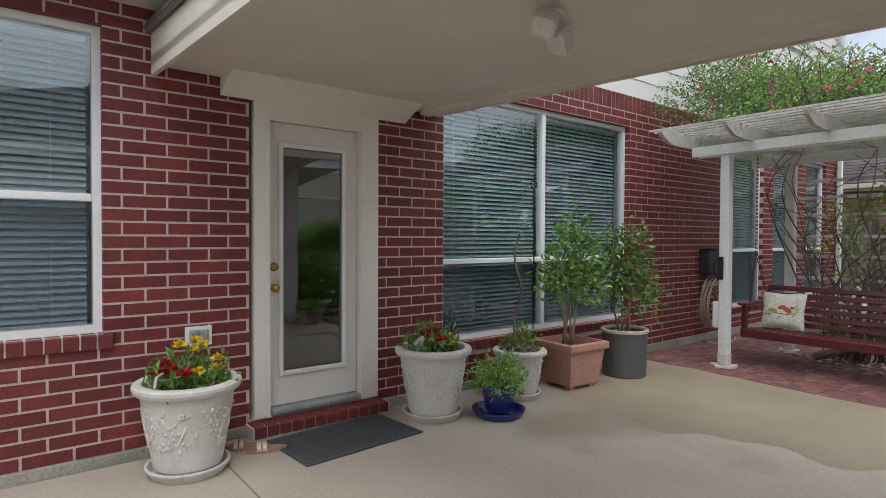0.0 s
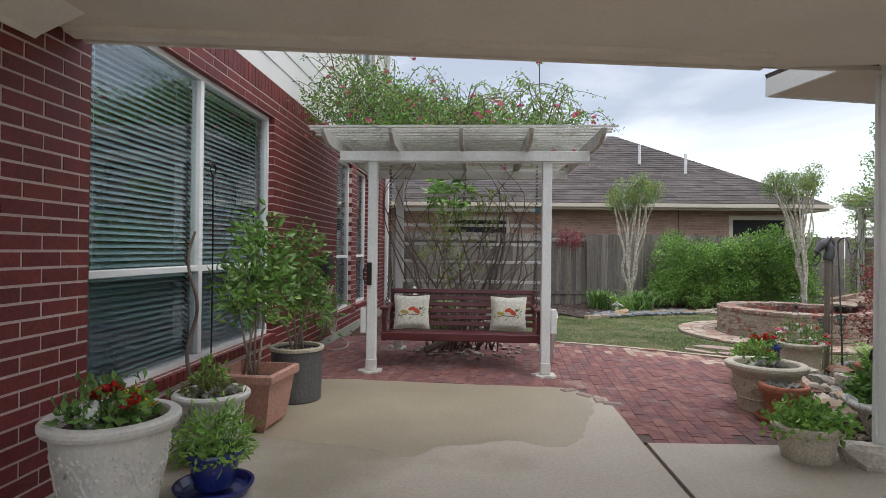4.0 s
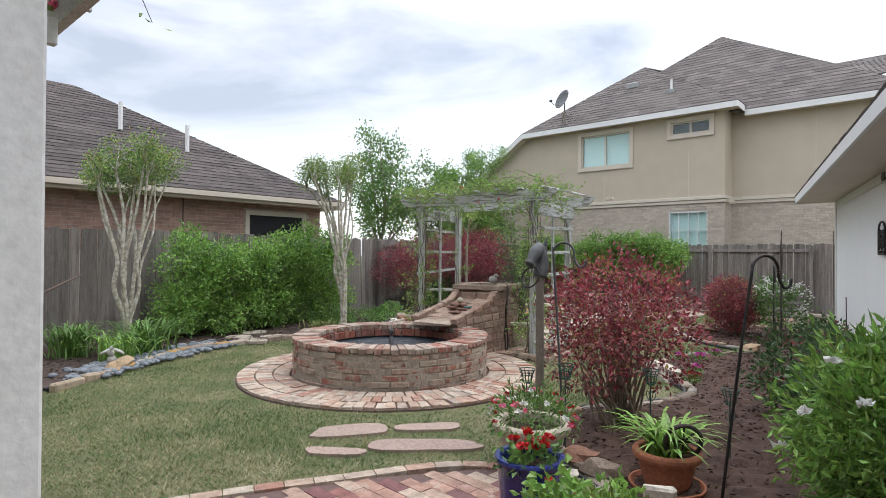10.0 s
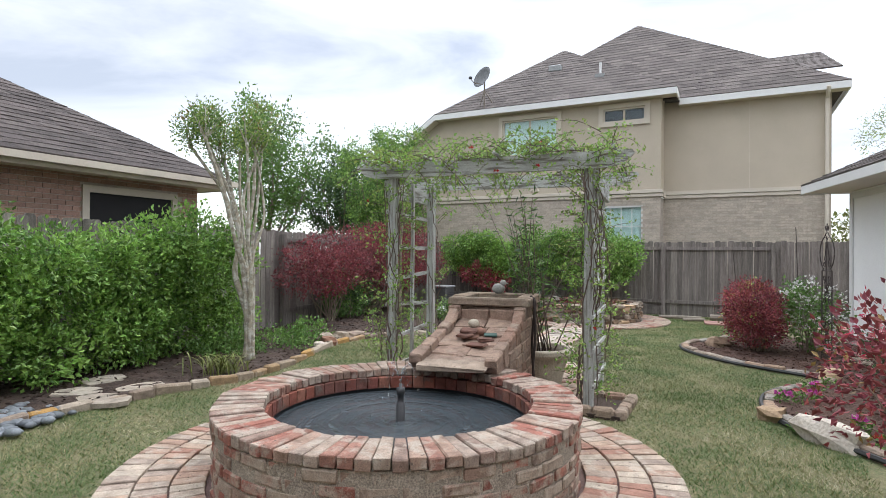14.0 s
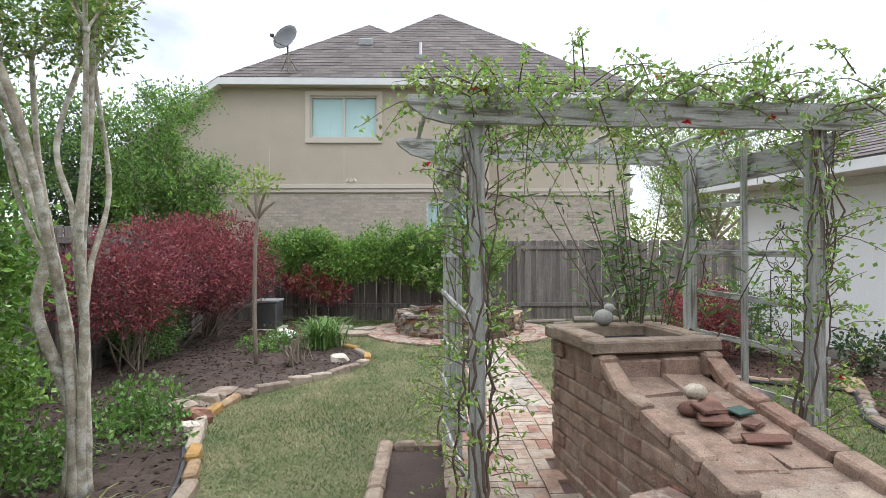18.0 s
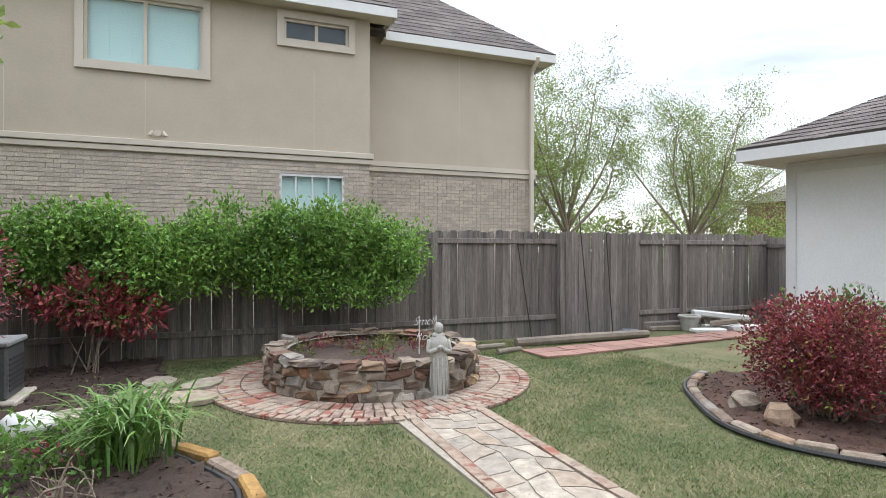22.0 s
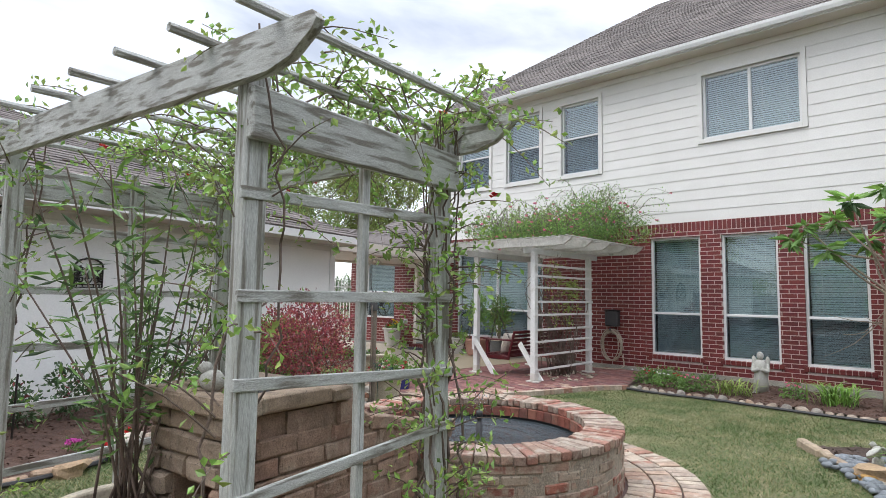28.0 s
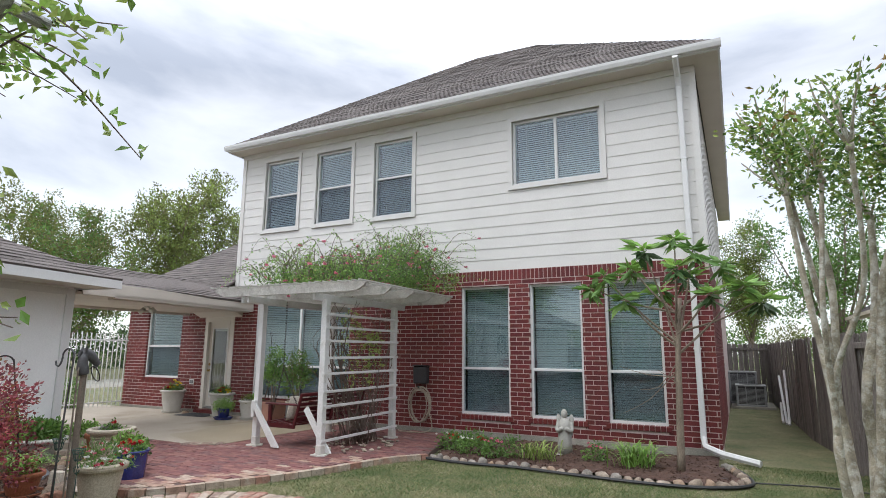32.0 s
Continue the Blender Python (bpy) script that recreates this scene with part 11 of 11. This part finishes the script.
# ---- white iron gate in the breezeway ----
t = thing("iron_gate", pose(-1.8, 0, 0), "white painted iron picket gate beyond the patio", "gate")
for zz in (0.12, 1.75):
    part("rail", Geo().box(-0.015, 0.015, -1.4, 3.84, zz, zz + 0.035, 0.004), WHITE, t)
for i in range(43):
    y = -1.35 + 0.122 * i
    part("picket", Geo().box(-0.009, 0.009, y - 0.009, y + 0.009, 0.04, 1.95), WHITE, t)

hb = [(-32.0 + 0.4 * math.sin(2 * y), y, 1.6 + 0.3 * math.sin(1.7 * y), 1.3, 1.2, 1.9) for y in np.arange(2.0, 34.0, 1.4)]
shrub("hedge", pose(0, 0, GZ), hb, 2200, 12, 0.12, 0.2, 0.11, LEAF_DARK, "dark green shrubbery beyond the street", "hedge", 0, 0.012, 0.05, 340, [("new_leaves", LEAF, 900, 8, 0.2, 0.11)])
shrub("bush", pose(-2.6, 2.6, GZ), [(0, 0, 0.45, 0.5, 0.5, 0.45)], 260, 10, 0.06, 0.06, 0.035, LEAF, "round clipped green bush beyond the white gate", "bush", 5, 0.01, 0.05, 341)
for i, x in enumerate(np.arange(-26.0, 3.0, 3.2)):
    shrub("bush", pose(x, -34.0 + 0.8 * math.sin(i), GZ), [(0, 0, 2.0, 1.9, 1.4, 1.7), (1.2, 0.2, 2.6 + 0.5 * math.sin(2 * i), 1.3, 1.0, 1.2)], 130, 9, 0.2, 0.24, 0.13, (LEAF_LIME, LEAF_OLIVE)[i % 2], "light green bush beyond the back fence", "bush", 6, 0.04, 0.1, 350 + i)
tree(-17.0, 10.5, 8.5, 3.6, 412, LEAF_OLIVE, 1800, 0.16, 0.08, "green tree beyond the white gate", limbs=9, second=LEAF, trunk=0.14, bare=0.25)

for i, (x, y) in enumerate(((13.2, 26.0), (15.4, 26.5), (17.6, 25.5), (19.8, 26.2))):
    shrub("bush", pose(x, y, GZ), [(0, 0, 1.4, 1.3, 1.0, 1.4), (0.5, 0.1, 2.0, 1.0, 0.8, 0.9)], 220, 9, 0.15, 0.16, 0.08, (LEAF, LEAF_OLIVE)[i % 2], "leafy green bush beyond the side yard", "bush", 6, 0.03, 0.1, 370 + i)

# ---- far two-storey house beyond the back fence ----
far = thing("house", pose(-44.0, -38.0, GZ, 0, 0, -90), "distant white and red brick two-storey house with shingle roof", "house")
part("wall", Geo().box(-7, 4.9, -5, 5, 0, 6.4), WHITE, far)
part("brick_wing", Geo().box(4.9, 13, -4, 5.2, 0, 6.35), PAVER_J, far, "red brick wing")
for i, x in enumerate((-5.2, -2.0, 1.2, 3.7)):
    w = part("window", Geo().box(x - 0.7, x + 0.7, 5, 5.08, 3.7, 5.4), WHITE, far)
    part("pane", Geo().box(x - 0.55, x + 0.55, 5.08, 5.1, 3.85, 5.25), SCREEN, w)
g2 = Geo()
g2.add([(-7.6, -5.6, 6.3), (13.6, -5.6, 6.3), (13.6, 5.8, 6.3), (-7.6, 5.8, 6.3), (-3, 0, 9.6), (9, 0, 9.6)], [(0, 1, 5, 4), (1, 2, 5), (2, 3, 4, 5), (3, 0, 4), (3, 2, 1, 0)])
part("roof", g2, SHINGLE, far)

# ---- bricks of the house wall ----
def box_mesh(name, x0, x1, y0, y1, z0, z1, material):
    me = Geo().box(x0, x1, y0, y1, z0, z1).mesh(name)
    me.materials.append(material)
    return me


BW, BH, J = 0.241, 0.0695, 0.014
opens = [(o[0] + (0.003 if o is not DOOR else 0.0), o[1] - (0.003 if o is not DOOR else 0.0), o[2] - (0.09 if o is not DOOR else 0.1), o[3]) for o in low_open]
cache = {}
rest = Geo()
rgb = np.random.default_rng(77)
courses = 34
for k in range(courses):
    z = 0.066 + k * (BH + J)
    u = -1.85 - (k % 2) * (BW + J) / 2
    while u < 12.98:
        spans = [(max(u, -1.85), min(u + BW, 12.98))]
        u += BW + J
        for o in opens:
            if o[2] < z + BH * 0.6 and z + BH * 0.4 < o[3]:
                spans = [s for a, b in spans for s in ((a, min(b, o[0])), (max(a, o[1]), b)) if s[1] - s[0] > 0.012]
        for a, b in spans:
            if b - a < 0.012:
                continue
            dy = rgb.normal(0, 0.0007)
            if 0.38 < (a + b) / 2 < 3.0:
                key = round(b - a, 3)
                if key not in cache:
                    cache[key] = box_mesh("brick", 0, b - a, -0.0025, 0.056, 0, BH, BRICK)
                ob = part("brick", cache[key], BRICK, wall_north)
                ob.matrix_basis = pose(a, WY + dy, z)
            else:
                rest.box(a, b, WY - 0.0025 + dy, WY + 0.056, z, z + BH)
part("bricks", rest, BRICK_J, wall_north, kind="stuff")
# soldier course along the top
for o in WIN.values():
    part("lintel", Geo().box(o[0] - 0.1, o[1] + 0.1, WY + 0.003, WY + 0.06, o[3] - 0.006, o[3] + 0.006), BRICK, wall_north, "painted steel lintel")
me = box_mesh("soldier_brick", 0, 0.0705, -0.004, 0.03, 0, 0.186, BRICK)
n = int((12.98 + 1.85) / 0.0835)
for i in range(n):
    x = -1.85 + i * 0.0835
    ob = part("soldier_brick", me, BRICK, wall_north)
    ob.matrix_basis = pose(x, WY, 2.906)
# quoin returns round the corner of the house
rest = Geo()
for k in range(courses + 2):
    z = 0.066 + k * (BH + J)
    for q in range(20):
        y = WY + 0.2 + q * 0.255 - (k % 2) * 0.12
        rest.box(12.96, 12.985, y, y + BW, z, z + BH)
part("return_bricks", rest, BRICK_J, wall_north, kind="stuff")

# ---- brick paving ----
rgb = np.random.default_rng(78)
paver = box_mesh("paver", -0.1, 0.1, -0.0485, 0.0485, -0.05, 0.0, PAVER)
pale = box_mesh("paver", -0.1, 0.1, -0.0475, 0.0475, -0.05, 0.0, PALE_PAVER)
rest, rest_pale, count = Geo(), Geo(), 0
tilt = -4.0
ct, st = math.cos(radians(tilt)), math.sin(radians(tilt))
for r in range(-40, 60):
    for q in range(-30, 40):
        u, v = q * 0.206 + (r % 2) * 0.103 + rgb.normal(0, 0.002), r * 0.1005
        x, y = 6.3 + u * ct - v * st, 1.0 + u * st + v * ct
        c = np.array([(x + sx * 0.1 * ct - sy * 0.047 * st, y + sx * 0.1 * st + sy * 0.047 * ct) for sx in (-1, 1) for sy in (-1, 1)])
        held = inside(c[:, 0], c[:, 1], PAVE).sum()
        under = max(inside(c[:, 0], c[:, 1], o).sum() for o in (SLAB_A, SLAB_C))
        if held < 3 and not (held and held + under == 4):
            continue
        dz, rx_, ry_ = -0.006 + rgb.normal(0, 0.0012), rgb.normal(0, 0.3), rgb.normal(0, 0.25)
        light = (x - 7.1) * 0.8 - (y + 0.6) * 0.55 + rgb.normal(0, 0.18) > 0.35
        if 4.0 < x < 6.1 and -1.2 < y < 0.75 and count < 300:
            ob = part("paver", pale if light else paver, PAVER, paving)
            ob.matrix_basis = pose(x, y, dz, rx_, ry_, tilt + rgb.normal(0, 0.4))
            count += 1
        else:
            gg = rest_pale if light else rest
            gg.at(x, y, dz, rx_, ry_, tilt + rgb.normal(0, 0.4)).box(-0.101, 0.101, -0.0485, 0.0485, -0.05, 0.0)
part("pavers", rest, PAVER_J, paving, kind="stuff")
part("pale_pavers", rest_pale, PALE_PAVER_J, paving, kind="stuff")
# border course along the lawn
bor = spline([(5.9, -1.75), (7.1, -1.97), (7.75, -1.05), (8.22, -0.1), (8.57, 1.0), (8.97, 1.6)], 30)
for i in range(29):
    a, b = bor[i], bor[i + 1]
    L = np.linalg.norm(b - a)
    ob = part("border_brick", Geo().box(0.004, L - 0.004, -0.05, 0.045, -0.1, 0.004), PALE_PAVER, paving)
    ob.matrix_basis = pose(a[0], a[1], 0, 0, 0, math.degrees(math.atan2(b[1] - a[1], b[0] - a[0])))
for i, (x, y) in enumerate(((5.1, 0.56), (5.28, 0.66), (5.0, 0.47), (5.45, 0.78))):
    part("broken_edge", Geo().at(x, y, 0.0, 0, 0, 40 * i).box(-0.09, 0.09, -0.06, 0.06, -0.05, 0.012, 0.02), RED_FLAG, paving)

# ---- brick path under the arbor and flagstone path ----
APATH = [(9.35, -5.35), (9.55, -7.9), (10.35, -8.15), (11.3, -8.12), (11.5, -6.9), (11.6, -5.1), (10.9, -5.6), (10.0, -5.75)]
apath = structure("path_brick", Geo().prism(APATH, GZ - 0.05, GZ + 0.02), SAND, "weathered brick path beneath the arbor", "path")
rgb = np.random.default_rng(79)
pp = box_mesh("paver", -0.1, 0.1, -0.0475, 0.0475, -0.05, 0.0, PALE_PAVER)
for r in range(-2, 22):
    for q in range(-2, 14):
        # basket weave
        for h in (0, 1):
            if (r + q) % 2:
                x, y, a = 9.2 + q * 0.205, -8.2 + r * 0.205 + (h - 0.5) * 0.1, 0
            else:
                x, y, a = 9.2 + q * 0.205 + (h - 0.5) * 0.1, -8.2 + r * 0.205, 90
            if inside(np.array([x]), np.array([y]), APATH)[0] and (x - FX) ** 2 + (y - FY) ** 2 > 1.98**2 and not (9.88 < x < 10.82 and -6.62 < y < -5.0):
                ob = part("paver", pp, PALE_PAVER, apath)
                ob.matrix_basis = pose(x, y, GZ + 0.04 + rgb.normal(0, 0.003), rgb.normal(0, 0.6), rgb.normal(0, 0.6), a + rgb.normal(0, 1))
FPATH = [(10.38, -8.15), (10.55, -10.0), (10.5, -12.05), (11.35, -12.0), (11.22, -10.0), (11.15, -8.15)]
fpath = structure("path_flagstone", Geo().prism(FPATH, GZ - 0.05, GZ + 0.02), PALE_MORTAR, "pale irregular flagstone path with brick edges", "path")
rgb = np.random.default_rng(80)


def warp(x, y):
    """Bends a regular division into irregular stones."""
    return (x + 0.045 * math.sin(5.1 * y + 2.0 * x) + 0.02 * math.sin(13 * y), y + 0.07 * math.sin(7.3 * x + 1.7 * y) + 0.03 * math.sin(17 * x + 5 * y))


def clip_x(p, y):
    lo, hi = 10.50 - 0.015 * (y + 8), 11.08 - 0.015 * (y + 8)
    return (min(max(p[0], lo), hi), min(max(p[1], -12.02), -8.16))


edges_x = (10.40, 10.72, 10.92, 11.3)
for c in range(3):
    y = -8.05 - 0.13 * c
    while y > -12.1:
        h = rgb.uniform(0.16, 0.38)
        g0, ga = 0.011, edges_x[c]
        gb, y1 = edges_x[c + 1], y - h
        ring = [(ga + g0, y1 + g0), ((ga + gb) / 2, y1 + g0), (gb - g0, y1 + g0), (gb - g0, (y + y1) / 2), (gb - g0, y - g0), ((ga + gb) / 2, y - g0), (ga + g0, y - g0), (ga + g0, (y + y1) / 2)]
        ol = [clip_x(warp(*p), p[1]) for p in ring]
        if max(p[1] for p in ol) - min(p[1] for p in ol) > 0.08:
            part("flagstone", Geo().prism(ol, GZ - 0.02, GZ + 0.027 + rgb.uniform(-0.004, 0.004)), FLAG, fpath)
        y = y1
eb = box_mesh("edge_brick", -0.045, 0.045, -0.1, 0.1, -0.06, 0.0, OLD_BRICK)
for i in range(19):
    for s in (0, 1):
        yy = -8.28 - i * 0.205
        ob = part("edge_brick", eb, OLD_BRICK, fpath)
        ob.matrix_basis = pose((10.44 if s == 0 else 11.14) - 0.015 * (yy + 8), yy, GZ + 0.035, rgb.normal(0, 1.2), rgb.normal(0, 1.5), rgb.normal(0, 2))
# stepping stones between patio and fountain
for i, (x, y, a, b, r) in enumerate(((8.57, -1.93, 0.31, 0.15, 52), (8.15, -2.45, 0.27, 0.10, 48), (8.26, -1.52, 0.22, 0.08, 38), (7.86, -2.08, 0.43, 0.13, 45))):
    rgs = np.random.default_rng(400 + i)
    q = np.arange(22) * 2 * math.pi / 22
    sq = (np.abs(np.cos(q)) ** 4 + np.abs(np.sin(q)) ** 4) ** -0.25
    w = 1 + 0.07 * np.sin(2 * q + i) + 0.05 * np.sin(3 * q + 2 * i) + rgs.normal(0, 0.025, 22)
    ol = [(a * math.cos(t) * e, b * math.sin(t) * e) for t, e in zip(q, sq * w)]
    solo("stepping_stone", Geo().prism(ol, -0.03, 0.026), RED_FLAG, pose(x, y, GZ, 0, 0, r), "flat reddish sandstone stepping stone set in grass", "stepping stone", "stepping stones in the lawn")

# ---- edging ----
def edging(name, pts, spacing, high, material, label, seed, liner=True, rounded=False):
    rg = np.random.default_rng(seed)
    root = tagged(new(name), label, "edging", kind="structure")
    p = np.asarray(pts, float)
    s = np.r_[0, np.cumsum(np.linalg.norm(np.diff(p, axis=0), axis=1))]
    u, i = 0.0, 0
    while u < s[-1] - spacing * 0.5:
        L = spacing * rg.uniform(0.6, 1.35)
        m0 = [np.interp(u + L / 2, s, p[:, k]) for k in (0, 1)]
        m1 = [np.interp(min(u + L / 2 + 0.05, s[-1]), s, p[:, k]) for k in (0, 1)]
        a = math.degrees(math.atan2(m1[1] - m0[1], m1[0] - m0[0]))
        h = high * rg.uniform(0.75, 1.2)
        if rounded:
            gg = Geo().blob(0, 0, h * 0.35, L * 0.46, spacing * 0.4, h * 0.6, 9, 0.14, seed + i)
        else:
            gg = Geo().box(-L / 2 + 0.006, L / 2 - 0.006, -0.05 * rg.uniform(0.8, 1.3), 0.05, -0.04, h, 0.018)
        ob = part("stone", gg, material, root, smooth=rounded)
        ob.matrix_basis = pose(m0[0], m0[1], GZ, rg.normal(0, 3), rg.normal(0, 3), a + rg.normal(0, 4))
        u += L
        i += 1
    if liner:
        d = np.gradient(p, axis=0)
        d /= np.linalg.norm(d, axis=1, keepdims=True)
        nrm = np.stack([d[:, 1], -d[:, 0]], 1) * 0.075 * liner
        q = np.c_[p + nrm, np.full(len(p), GZ + 0.035)]
        part("black_strip", Geo().tube(q, 0.022, 6), EDGING, root)
    return root


edging("edging_east", EAST_EDGE, 0.34, 0.085, STONE_J, "row of tan and orange edging stones round the soil bed", 501, -1)
edging("edging_garage", GAR_EDGE, 0.26, 0.075, STONE, "row of grey and pink edging stones round the mulch bed", 502, 1)
edging("edging_house", HOUSE_EDGE, 0.15, 0.10, STONE, "row of rounded stones with black edging round the flower bed", 503, 1, True)
